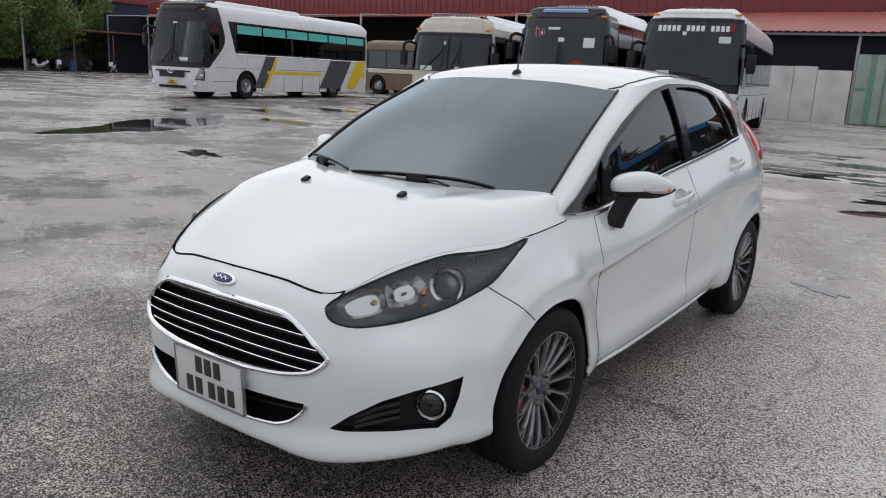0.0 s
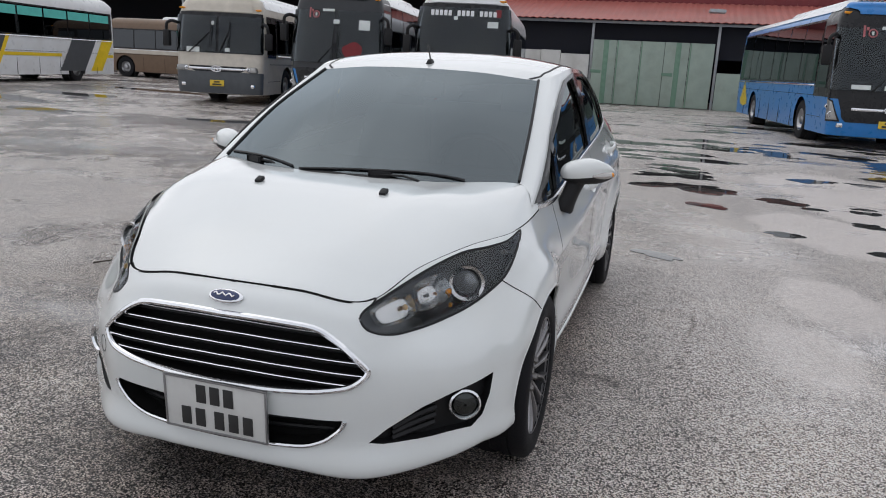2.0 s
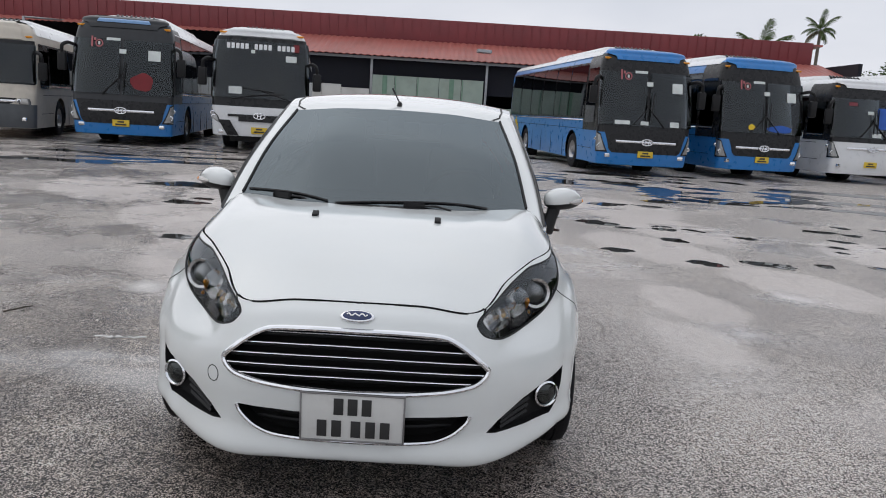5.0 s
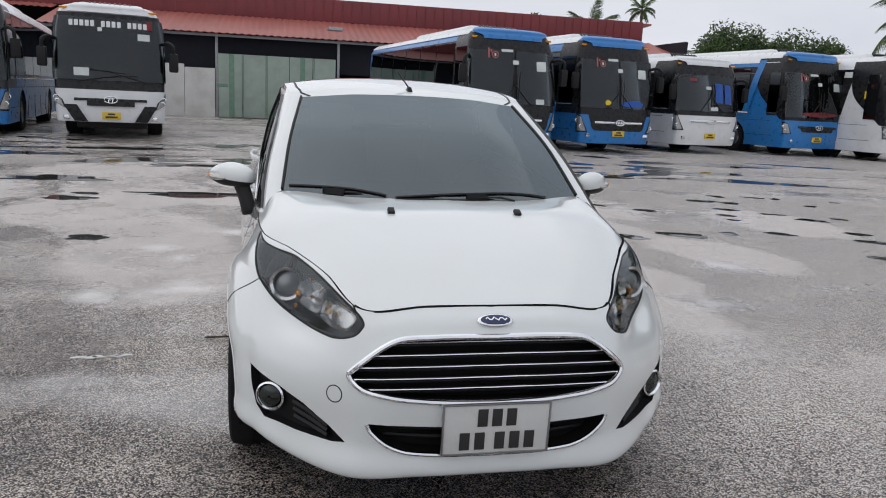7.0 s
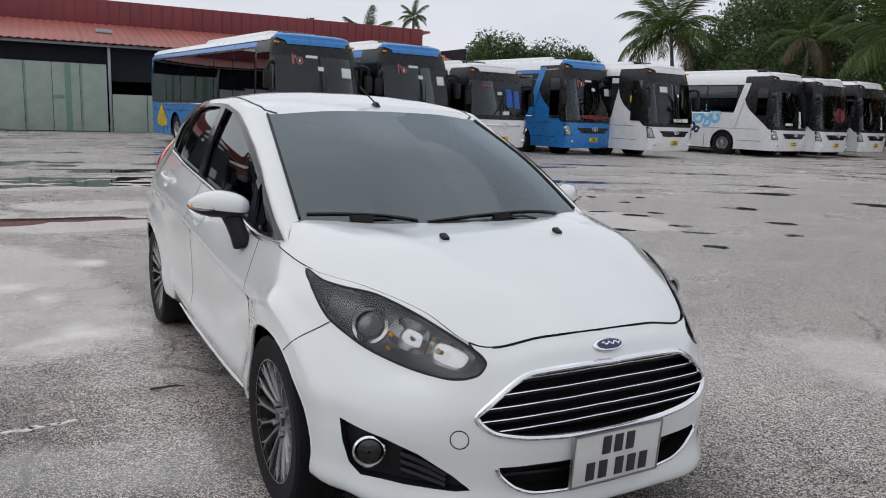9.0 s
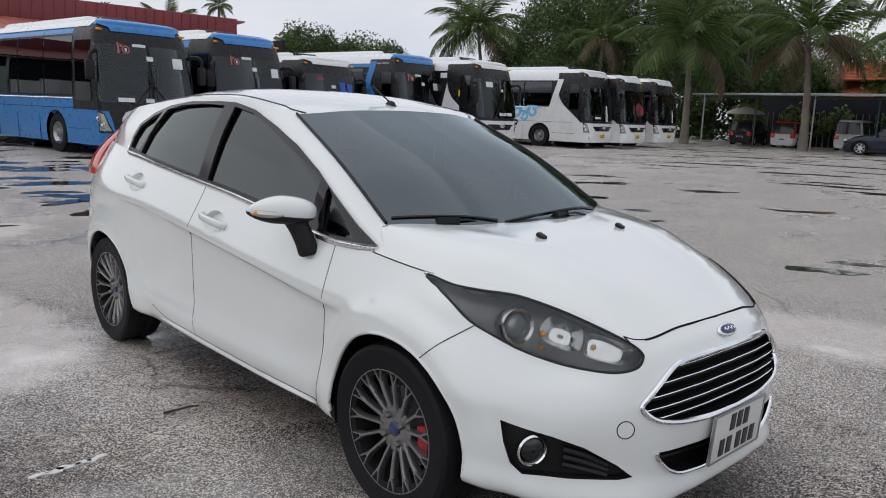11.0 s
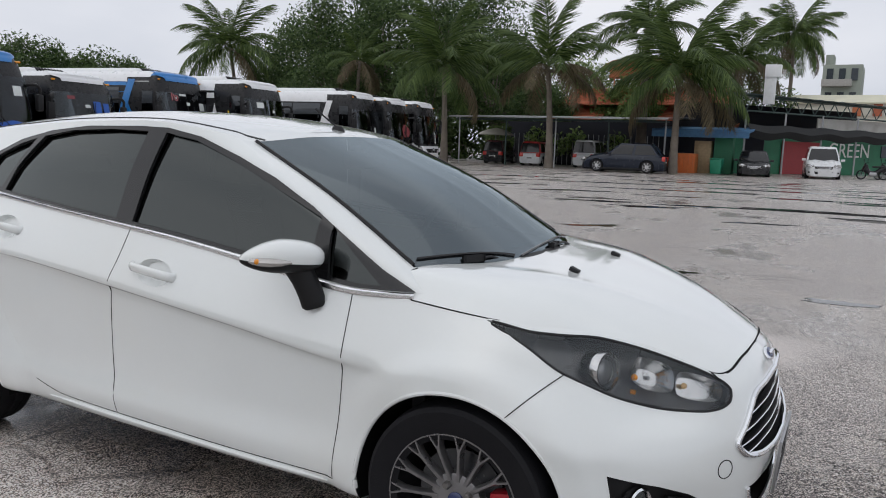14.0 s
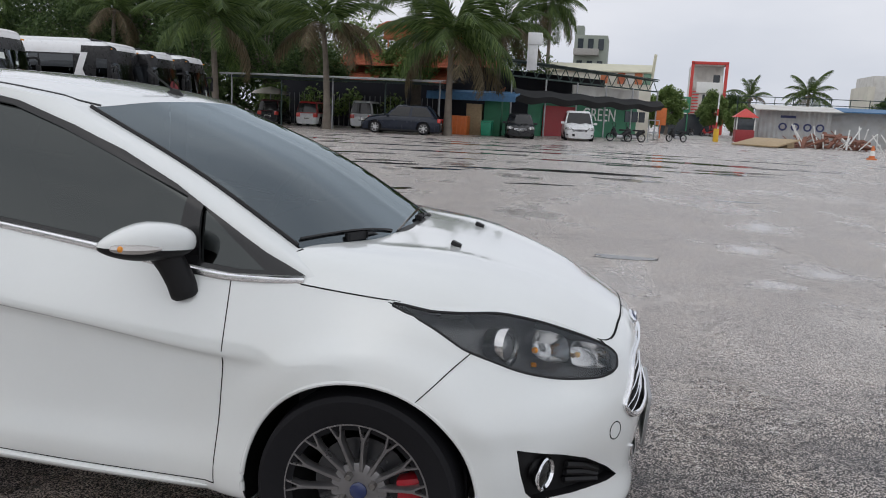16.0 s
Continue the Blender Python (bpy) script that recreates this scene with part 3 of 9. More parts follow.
# control net of the lower body, left half: ribs from the nose round the side to the tail,
# each rib from the underside up to the shoulder line
NET = [
    [(3.10, 0, 0.188), (3.284, 0, 0.200), (3.292, 0, 0.30), (3.315, 0, 0.44), (3.302, 0, 0.57), (3.262, 0, 0.685), (3.212, 0, 0.733)],
    [(3.09, 0.20, 0.188), (3.277, 0.22, 0.198), (3.282, 0.22, 0.30), (3.302, 0.22, 0.445), (3.288, 0.22, 0.57), (3.247, 0.22, 0.680), (3.200, 0.21, 0.729)],
    [(3.03, 0.38, 0.178), (3.236, 0.445, 0.190), (3.240, 0.43, 0.31), (3.248, 0.43, 0.45), (3.232, 0.43, 0.56), (3.192, 0.42, 0.650), (3.157, 0.400, 0.709)],
    [(2.90, 0.54, 0.19), (3.056, 0.640, 0.206), (3.055, 0.640, 0.31), (3.075, 0.640, 0.45), (3.060, 0.618, 0.555), (3.020, 0.560, 0.640), (2.990, 0.502, 0.785)],
    [(2.76, 0.66, 0.20), (2.890, 0.762, 0.248), (2.893, 0.765, 0.34), (2.890, 0.766, 0.45), (2.865, 0.772, 0.55), (2.820, 0.722, 0.690), (2.800, 0.606, 0.828)],
    [(2.5, 0.70, 0.22), (2.5, 0.812, 0.24), (2.5, 0.828, 0.33), (2.5, 0.834, 0.48), (2.5, 0.832, 0.61), (2.54, 0.795, 0.745), (2.570, 0.714, 0.850)],
    [(2.12, 0.68, 0.20), (2.12, 0.778, 0.228), (2.12, 0.802, 0.31), (2.12, 0.790, 0.45), (2.12, 0.795, 0.625), (2.13, 0.808, 0.695), (2.180, 0.738, 0.890)],
    [(1.6, 0.68, 0.20), (1.6, 0.778, 0.226), (1.6, 0.818, 0.325), (1.6, 0.800, 0.45), (1.6, 0.808, 0.690), (1.6, 0.834, 0.755), (1.600, 0.744, 0.960)],
    [(1.05, 0.68, 0.20), (1.05, 0.778, 0.230), (1.05, 0.818, 0.335), (1.05, 0.800, 0.46), (1.05, 0.812, 0.745), (1.05, 0.838, 0.812), (1.050, 0.744, 1.022)],
    [(0.5, 0.68, 0.21), (0.5, 0.778, 0.240), (0.5, 0.815, 0.350), (0.5, 0.802, 0.47), (0.5, 0.814, 0.795), (0.5, 0.836, 0.862), (0.500, 0.736, 1.066)],
    [(0.0, 0.68, 0.24), (0.0, 0.800, 0.265), (0.0, 0.824, 0.360), (0.0, 0.834, 0.50), (0.0, 0.836, 0.800), (0.0, 0.826, 0.905), (0.020, 0.705, 1.100)],
    [(-0.34, 0.64, 0.27), (-0.36, 0.755, 0.290), (-0.37, 0.785, 0.380), (-0.38, 0.800, 0.50), (-0.37, 0.798, 0.780), (-0.35, 0.770, 0.930), (-0.320, 0.655, 1.125)],
    [(-0.46, 0.50, 0.29), (-0.56, 0.630, 0.300), (-0.59, 0.660, 0.380), (-0.61, 0.675, 0.50), (-0.60, 0.675, 0.720), (-0.57, 0.650, 0.950), (-0.500, 0.580, 1.135)],
    [(-0.50, 0.25, 0.30), (-0.64, 0.320, 0.300), (-0.67, 0.330, 0.380), (-0.69, 0.330, 0.50), (-0.68, 0.330, 0.720), (-0.63, 0.320, 0.950), (-0.570, 0.300, 1.140)],
    [(-0.51, 0.0, 0.30), (-0.65, 0.0, 0.300), (-0.68, 0.0, 0.380), (-0.70, 0.0, 0.50), (-0.69, 0.0, 0.720), (-0.64, 0.0, 0.950), (-0.580, 0.0, 1.140)],
]
NET = [[np.array(p, float) for p in rib] for rib in NET]


def net_mesh(net, us, vs):
    """Both halves of a lofted net as one bmesh."""
    bm = bmesh.new()
    half = []
    for u in us:
        cols = [catmull([rib[k] for rib in net], u) for k in range(len(net[0]))]
        half.append([catmull(cols, v) for v in vs])
    for sgn in (1, -1):
        g = [[bm.verts.new((p[0], sgn * max(p[1], 0.0), p[2])) for p in row] for row in half]
        for i in range(len(us) - 1):
            for j in range(len(vs) - 1):
                q = (g[i][j], g[i + 1][j], g[i + 1][j + 1], g[i][j + 1])
                bm.faces.new(q if sgn > 0 else q[::-1])
    bmesh.ops.remove_doubles(bm, verts=bm.verts, dist=1e-5)
    return bm


US = [i / 10 for i in range(0, 141)]
VS = [i / 8 for i in range(0, 49)]
body_bm = net_mesh(NET, US, VS)
# the lamps bulge out of the wings
LAMP_A, LAMP_B = Vector((2.64, 0.715, 0.80)), Vector((3.14, 0.445, 0.665))
for v in body_bm.verts:
    p = Vector((v.co.x, abs(v.co.y), v.co.z))
    f = max(0.0, min(1.0, (p - LAMP_A).dot(LAMP_B - LAMP_A) / (LAMP_B - LAMP_A).length_squared))
    d = (p - LAMP_A.lerp(LAMP_B, f)).length / 0.12
    if d < 1:
        push = 0.034 * (1 - d * d) ** 2 * math.sin(math.pi * (0.15 + 0.7 * f))
        v.co += Vector((0.50, math.copysign(0.66, v.co.y), 0.20)) * push
# flared wings round the wheel openings
for v in body_bm.verts:
    for ax in (FRONT_AXLE, REAR_AXLE):
        r = math.hypot(v.co.x - ax, v.co.z - HUB_Z)
        if abs(v.co.y) > 0.55 and r < 0.475:
            f = min(1.0, (0.475 - r) / 0.075)
            v.co.y += math.copysign(0.022 * f * f * (3 - 2 * f), v.co.y)

# cabin: ribs from the windscreen's middle round the side to the tailgate, base to roof edge
CAB = [
    [(2.440, 0, 0.958), (2.045, 0, 1.188), (1.572, 0, 1.372)],
    [(2.415, 0.35, 0.955), (2.025, 0.325, 1.182), (1.560, 0.29, 1.365)],
    [(2.262, 0.648, 0.955), (1.905, 0.610, 1.158), (1.492, 0.550, 1.342)],
    [(2.315, 0.722, 0.884), (1.880, 0.690, 1.120), (1.400, 0.604, 1.368)],
    [(1.95, 0.742, 0.905), (1.62, 0.692, 1.16), (1.20, 0.622, 1.396)],
    [(1.05, 0.748, 1.008), (1.03, 0.698, 1.22), (1.00, 0.628, 1.408)],
    [(0.50, 0.742, 1.052), (0.52, 0.688, 1.24), (0.55, 0.616, 1.396)],
    [(0.05, 0.708, 1.088), (0.10, 0.656, 1.24), (0.15, 0.584, 1.368)],
    [(-0.30, 0.662, 1.110), (-0.27, 0.610, 1.24), (-0.25, 0.540, 1.338)],
    [(-0.50, 0.570, 1.120), (-0.52, 0.520, 1.23), (-0.50, 0.465, 1.310)],
    [(-0.575, 0.30, 1.125), (-0.60, 0.29, 1.23), (-0.575, 0.28, 1.315)],
    [(-0.585, 0.0, 1.125), (-0.61, 0.0, 1.23), (-0.585, 0.0, 1.318)],
]
CAB = [[np.array(p, float) for p in rib] for rib in CAB]

# hood: cross sections from the shoulder line up to the centre line
HOOD_X = [2.10, 2.2, 2.47, 2.646, 2.8, 3.0, 3.10, 3.16, 3.20, 3.212]
HOOD_Z = [1.012, 1.005, 0.976, 0.947, 0.906, 0.840, 0.794, 0.763, 0.741, 0.733]


SHOULDER = [rib[-1] for rib in NET]
FOOT = [catmull([rib[0] for rib in CAB], k / 16) for k in range(49)]


def foot_line(y):
    """Where the windscreen and the pillar foot meet the hood: x and z against the distance from the middle."""
    for p, q in zip(FOOT, FOOT[1:]):
        if p[1] <= y <= q[1]:
            f = (y - p[1]) / max(1e-6, q[1] - p[1])
            return p[0] + (q[0] - p[0]) * f, p[2] + (q[2] - p[2]) * f
    return FOOT[-1][0], FOOT[-1][2]


def plain_hood(e, y):
    s = 1 - y / max(e[1], 1e-6)
    zc = curve1(HOOD_X, HOOD_Z, e[0])
    # a soft crease from each lower corner of the windscreen towards the emblem
    yc = 0.20 + 0.30 * max(0.0, min(1.0, (3.15 - e[0]) / 0.8))
    ridge = 0.0035 * math.exp(-((y - yc) / 0.055) ** 2) * max(0.0, min(1.0, (3.15 - e[0]) / 0.3))
    return e[2] + (zc - e[2]) * (1 - (1 - s) ** (2.8 + 3.6 * max(0.0, min(1.0, (3.10 - e[0]) / 0.4)))) + ridge * min(1.0, s * 6)


def shoulder_at(x):
    lo, hi = 0.0, 7.0
    for _ in range(30):
        m = (lo + hi) / 2
        if catmull(SHOULDER, m)[0] > x:
            lo = m
        else:
            hi = m
    return catmull(SHOULDER, lo)


def hood_point(u, s):
    e = catmull(SHOULDER, u)
    y = e[1] * (1 - s)
    z = plain_hood(e, y)
    if e[0] < 2.95:
        bx, bz = foot_line(y)
        eb = shoulder_at(bx)
        if y < eb[1]:
            d = max(0.0, e[0] - bx) / 0.22
            z += (bz + 0.006 - plain_hood(eb, y)) * math.exp(-d * d) * min(1.0, s * 10)
    return Vector((e[0], y, z))


def hood_mesh():
    bm = bmesh.new()
    us = [0.0 + 6.12 * (i / 150) for i in range(151)]
    ss = [k / 32 for k in range(33)]
    for sgn in (1, -1):
        g = []
        for u in us:
            row = []
            for s in ss:
                p = hood_point(u, s)
                row.append(bm.verts.new((p.x, sgn * p.y, p.z)))
            g.append(row)
        for i in range(len(us) - 1):
            for j in range(len(ss) - 1):
                q = (g[i][j], g[i + 1][j], g[i + 1][j + 1], g[i][j + 1])
                if max(v.co.x - foot_line(abs(v.co.y))[0] for v in q) > -0.02:
                    bm.faces.new(q if sgn > 0 else q[::-1])
    bmesh.ops.delete(bm, geom=[v for v in bm.verts if not v.link_faces], context="VERTS")
    bmesh.ops.remove_doubles(bm, verts=bm.verts, dist=1e-5)
    return bm


hood_bm = hood_mesh()

cab_full = net_mesh(CAB, [i / 10 for i in range(0, 111)], [i / 12 for i in range(25)])
cab_bm = net_mesh(CAB, [2 + i / 10 for i in range(0, 91)], [i / 12 for i in range(25)])
ROOF_X = [-0.60, -0.2, 0.2, 0.6, 1.0, 1.2, 1.40, 1.50, 1.572]
ROOF_Z = [1.325, 1.405, 1.448, 1.466, 1.458, 1.440, 1.410, 1.391, 1.372]


def roof_mesh():
    bm = bmesh.new()
    us = [11 * (i / 110) for i in range(111)]
    ss = [k / 16 for k in range(17)]
    top = [rib[-1] for rib in CAB]
    for sgn in (1, -1):
        g = []
        for u in us:
            e = catmull(top, u)
            zc = max(curve1(ROOF_X, ROOF_Z, e[0]), e[2])
            row = []
            for s in ss:
                f = 1 - (1 - s) ** 2.6
                row.append(bm.verts.new((e[0], sgn * max(e[1], 0) * (1 - s), e[2] + (zc - e[2]) * f)))
            g.append(row)
        for i in range(len(us) - 1):
            for j in range(len(ss) - 1):
                q = (g[i][j], g[i + 1][j], g[i + 1][j + 1], g[i][j + 1])
                bm.faces.new(q if sgn > 0 else q[::-1])
    bmesh.ops.remove_doubles(bm, verts=bm.verts, dist=1e-5)
    return bm


roof_bm = roof_mesh()
BODY_TREE = BVHTree.FromBMesh(body_bm)
HOOD_TREE = BVHTree.FromBMesh(hood_bm)
CAB_TREE = BVHTree.FromBMesh(cab_full)
ROOF_TREE = BVHTree.FromBMesh(roof_bm)


def drop(tree, p, way):
    """p moved along way or against it onto the surface."""
    w = Vector(way).normalized()
    p = Vector(p)
    hit = tree.ray_cast(p + w * 0.6, -w)
    return hit[0] if hit[0] else tree.find_nearest(p)[0]


def sided(pts, s):
    return [(p[0], s * p[1], p[2]) for p in pts]


car = empty("hatchback_car", "white five-door hatchback with tinted windows parked on wet asphalt", "car")
LAMP_WAY = (0.62, 0.55, 0.42)
LAMP = [(3.197, 0.402, 0.670), (3.201, 0.427, 0.641), (3.181, 0.462, 0.626), (3.138, 0.500, 0.619), (3.04, 0.562, 0.626), (2.94, 0.637, 0.656), (2.875, 0.683, 0.688), (2.775, 0.727, 0.735), (2.677, 0.737, 0.795), (2.554, 0.7225, 0.8465),
        (2.672, 0.705, 0.830), (2.76, 0.662, 0.822), (2.853, 0.600, 0.8155), (2.974, 0.532, 0.783), (3.085, 0.470, 0.740), (3.169, 0.414, 0.696)]
FOG_WAY = (0.75, 0.62, 0.05)
FOG = [(2.925, 0.735, 0.468), (2.985, 0.700, 0.452), (3.06, 0.650, 0.432), (3.13, 0.580, 0.400), (3.195, 0.500, 0.345), (3.232, 0.458, 0.304), (3.20, 0.490, 0.296), (3.09, 0.600, 0.294), (2.985, 0.690, 0.302), (2.955, 0.715, 0.335), (2.935, 0.728, 0.40)]
GRILLE = [(3.3, 0.0, 0.655), (3.28, 0.15, 0.653), (3.27, 0.285, 0.643), (3.25, 0.35, 0.612), (3.24, 0.41, 0.565), (3.23, 0.446, 0.528), (3.24, 0.432, 0.502), (3.25, 0.395, 0.480), (3.27, 0.30, 0.463), (3.29, 0.17, 0.455), (3.30, 0.0, 0.452)]
INTAKE = [(3.3, 0.0, 0.372), (3.28, 0.2, 0.373), (3.25, 0.392, 0.377), (3.25, 0.380, 0.350), (3.25, 0.335, 0.310), (3.26, 0.27, 0.284), (3.28, 0.16, 0.276), (3.29, 0.0, 0.275)]


def whole(half):
    """A half outline (top centre to bottom centre) closed over both sides."""
    return half + [(p[0], -p[1], p[2]) for p in half[-2:0:-1]]


pieces = {}
for s, side in ((1, "left"), (-1, "right")):
    w = (LAMP_WAY[0], s * LAMP_WAY[1], LAMP_WAY[2])
    pieces["lamp", s] = (cut_out(body_bm, smooth_loop(sided(LAMP, s), 2), w, 0.3), w)
    w = (FOG_WAY[0], s * FOG_WAY[1], FOG_WAY[2])
    pieces["fog", s] = (cut_out(body_bm, sided(FOG, s), w, 0.2), w)
    for ax, r in ((FRONT_AXLE, 0.345), (REAR_AXLE, 0.348)):
        ring = [(ax + r * math.cos(2 * math.pi * k / 28), s * 0.8, HUB_Z - 0.005 + r * math.sin(2 * math.pi * k / 28)) for k in range(28)]
        cut_out(body_bm, ring, (0, s, 0), 0.22).free()
        low = [f for f in body_bm.faces if abs(f.calc_center_median().x - ax) < r * 0.985 and f.calc_center_median().z < HUB_Z and s * f.calc_center_median().y > 0.55]
        bmesh.ops.delete(body_bm, geom=low, context="FACES")
pieces["grille"] = (cut_out(body_bm, whole(GRILLE), (1, 0, 0.08), 0.2), (1, 0, 0.08))
pieces["intake"] = (cut_out(body_bm, whole(INTAKE), (1, 0, 0), 0.2), (1, 0, 0))

# openings of the side windows, seen from the side
WIN_FRONT = [(1.925, 0.7, 1.096), (1.905, 0.7, 0.928), (1.6, 0.7, 0.969), (1.3, 0.7, 1.003), (1.072, 0.7, 1.025), (1.115, 0.7, 1.214), (1.15, 0.7, 1.359), (1.3, 0.7, 1.336), (1.48, 0.7, 1.276), (1.66, 0.7, 1.206), (1.8, 0.7, 1.149)]
WIN_REAR = [(0.982, 0.7, 1.032), (0.62, 0.7, 1.065), (0.25, 0.7, 1.096), (0.3, 0.7, 1.193), (0.42, 0.7, 1.328), (0.6, 0.7, 1.356), (0.85, 0.7, 1.367), (1.055, 0.7, 1.363), (1.02, 0.7, 1.213)]
WIN_QUARTER = [(0.215, 0.7, 1.105), (0.060, 0.7, 1.116), (0.070, 0.7, 1.17), (0.118, 0.7, 1.237), (0.26, 0.7, 1.292), (0.368, 0.7, 1.318), (0.285, 0.7, 1.20)]
WIN_TRI = [(2.185, 0.7, 0.907), (2.10, 0.7, 0.906), (1.985, 0.7, 0.917), (1.975, 0.7, 1.00), (1.975, 0.7, 1.072), (2.06, 0.7, 1.005)]
DLO = [(2.300, 0.7, 0.898), (2.08, 0.7, 0.893), (1.90, 0.7, 0.913), (1.60, 0.7, 0.955), (1.30, 0.7, 0.992), (1.0, 0.7, 1.020), (0.6, 0.7, 1.055), (0.25, 0.7, 1.085), (0.03, 0.7, 1.100),
       (0.045, 0.7, 1.17), (0.10, 0.7, 1.250), (0.25, 0.7, 1.310), (0.45, 0.7, 1.352), (0.70, 0.7, 1.377), (1.0, 0.7, 1.382), (1.15, 0.7, 1.378), (1.32, 0.7, 1.348), (1.52, 0.7, 1.282), (1.70, 0.7, 1.212), (1.88, 0.7, 1.128), (2.05, 0.7, 1.030), (2.18, 0.7, 0.955)]
for s in (1, -1):
    d = cut_out(cab_bm, sided(DLO, s), (0, s, 0), 0.35)
    for key, outline in (("front", WIN_FRONT), ("rear", WIN_REAR), ("quarter", WIN_QUARTER), ("tri", WIN_TRI)):
        pieces["glass_" + key, s] = cut_out(d, sided(outline, s), (0, s, 0), 0.35)
    pieces["dlo", s] = d

# doors are lifted out of the side of the body
DOOR_F = [(2.085, 0.8, 0.90), (2.088, 0.8, 0.70), (2.070, 0.8, 0.50), (2.058, 0.8, 0.268), (1.55, 0.8, 0.272), (1.03, 0.8, 0.282), (1.005, 0.8, 0.50), (1.015, 0.8, 0.72), (1.055, 0.8, 0.88), (1.075, 0.8, 1.06), (1.6, 0.8, 1.0)]
DOOR_R = [(1.065, 0.8, 1.06), (1.050, 0.8, 0.88), (1.010, 0.8, 0.72), (1.000, 0.8, 0.50), (1.025, 0.8, 0.282), (0.70, 0.8, 0.294), (0.54, 0.8, 0.335), (0.40, 0.8, 0.47), (0.32, 0.8, 0.62), (0.26, 0.8, 0.76), (0.15, 0.8, 0.88), (0.12, 0.8, 1.12), (0.6, 0.8, 1.12)]
for s in (1, -1):
    pieces["door_f", s] = cut_out(body_bm, sided(DOOR_F, s), (0, s, 0), 0.16)
    pieces["door_r", s] = cut_out(body_bm, sided(DOOR_R, s), (0, s, 0), 0.16)

# scooped hollows behind the door handles
HANDLES = (("f", 1.245, 0.862), ("r", 0.345, 0.957))
for s in (1, -1):
    for key, x, z in HANDLES:
        ring = [(x + 0.088 * math.cos(a) + 0.006, s * 0.8, z - 0.004 + 0.046 * math.sin(a) - 0.09 * 0.088 * math.cos(a)) for a in [2 * math.pi * k / 20 for k in range(20)]]
        pieces["cup", key, s] = cut_out(pieces["door_" + key, s], ring, (0, s, 0), 0.16)

# ---- shell parts
bumper = bmesh.new()
made = {}
front_faces = [f for f in body_bm.faces if f.calc_center_median().x > 2.60 + 0.30 * max(0, (f.calc_center_median().z - 0.55) / 0.2) and f.calc_center_median().x > 2.6]
for f in front_faces:
    vs = []
    for v in f.verts:
        if v not in made:
            made[v] = bumper.verts.new(v.co)
        vs.append(made[v])
    bumper.faces.new(vs)
bmesh.ops.delete(body_bm, geom=front_faces, context="FACES")
body = part("body", joined(body_bm, cab_bm), M["white_paint"], car)
front_bumper = part("front_bumper", bumper, M["white_paint"], car)
hood = part("hood", hood_bm, M["white_paint"], car)
roof = part("roof", roof_bm, M["white_paint"], car)
doors = {}
for s in (1, -1):
    doors["f", s] = part("front_door", pieces["door_f", s], M["white_paint"], car)
    doors["r", s] = part("rear_door", pieces["door_r", s], M["white_paint"], car)
    part("window_surround", thick(pieces["dlo", s], -0.012), M["gloss_black"], car, "gloss black window surround")
    for key, holder in (("front", doors["f", s]), ("tri", doors["f", s]), ("rear", doors["r", s]), ("quarter", body)):
        g = shifted(pieces["glass_" + key, s], (0, -s, 0), 0.004)
        z0, z1 = min(v.co.z for v in g.verts), max(v.co.z for v in g.verts)
        for v in g.verts:
            v.co.y += s * (0.004 - 0.010 * (v.co.z - z0) / (z1 - z0)) * min(1.0, (z1 - z0) / 0.25)
        pieces["glass_" + key, s].free()
        ob = part("window_glass", g, M["glass_dark"], holder, "dark tinted window glass")

# inner tub, so that nothing is seen through the shell
tub = bmesh.new()
box(tub, (1.0, 0, 0.36), (2.2, 1.36, 0.10), bevel=0.02)
box(tub, (2.28, 0, 0.62), (0.05, 1.30, 0.6), bevel=0.01)
box(tub, (-0.30, 0, 0.66), (0.05, 1.15, 0.7), bevel=0.01)
for s in (1, -1):
    box(tub, (1.0, s * 0.715, 0.62), (2.2, 0.03, 0.6), bevel=0.01)
part("floor_pan", tub, M["interior"], car)
under = bmesh.new()
box(under, (1.25, 0, 0.225), (3.3, 1.10, 0.05), bevel=0.02)
box(under, (1.25, 0, 0.235), (1.7, 1.42, 0.05), bevel=0.02)
part("underbody", under, M["black_plastic"], car)
for s in (1, -1):
    for ax in (FRONT_AXLE, REAR_AXLE):
        wells = bmesh.new()
        n0 = 18
        rows = []
        for k in range(n0 + 1):
            a = math.pi * (-0.08 + 1.16 * k / n0)
            rows.append([wells.verts.new((ax + 0.356 * math.cos(a), s * yy, HUB_Z - 0.005 + 0.356 * math.sin(a))) for yy in (0.50, 0.79)])
        for k in range(n0):
            wells.faces.new((rows[k][0], rows[k][1], rows[k + 1][1], rows[k + 1][0]))
        wells.faces.new([r[0] for r in rows])
        part("wheel_arch_liner", wells, M["gap"], car)
        lip = bmesh.new()
        pts = []
        for k in range(41):
            a = math.pi * (-0.03 + 1.06 * k / 40)
            r = 0.347 if ax > 1 else 0.350
            pts.append(drop(BODY_TREE, (ax + r * math.cos(a), s * 0.8, HUB_Z - 0.005 + r * math.sin(a)), (0, s, 0)) - Vector((0, s * 0.006, 0)))
        tube(lip, pts, 0.008, 8)
        part("wheel_arch_lip", lip, M["white_paint"], body)

# ---- windscreen with its dark border, cowl and wipers


def screen_point(u, v):
    col = [catmull([rib[k] for rib in CAB], u) for k in range(3)]
    return Vector(catmull(col, v))


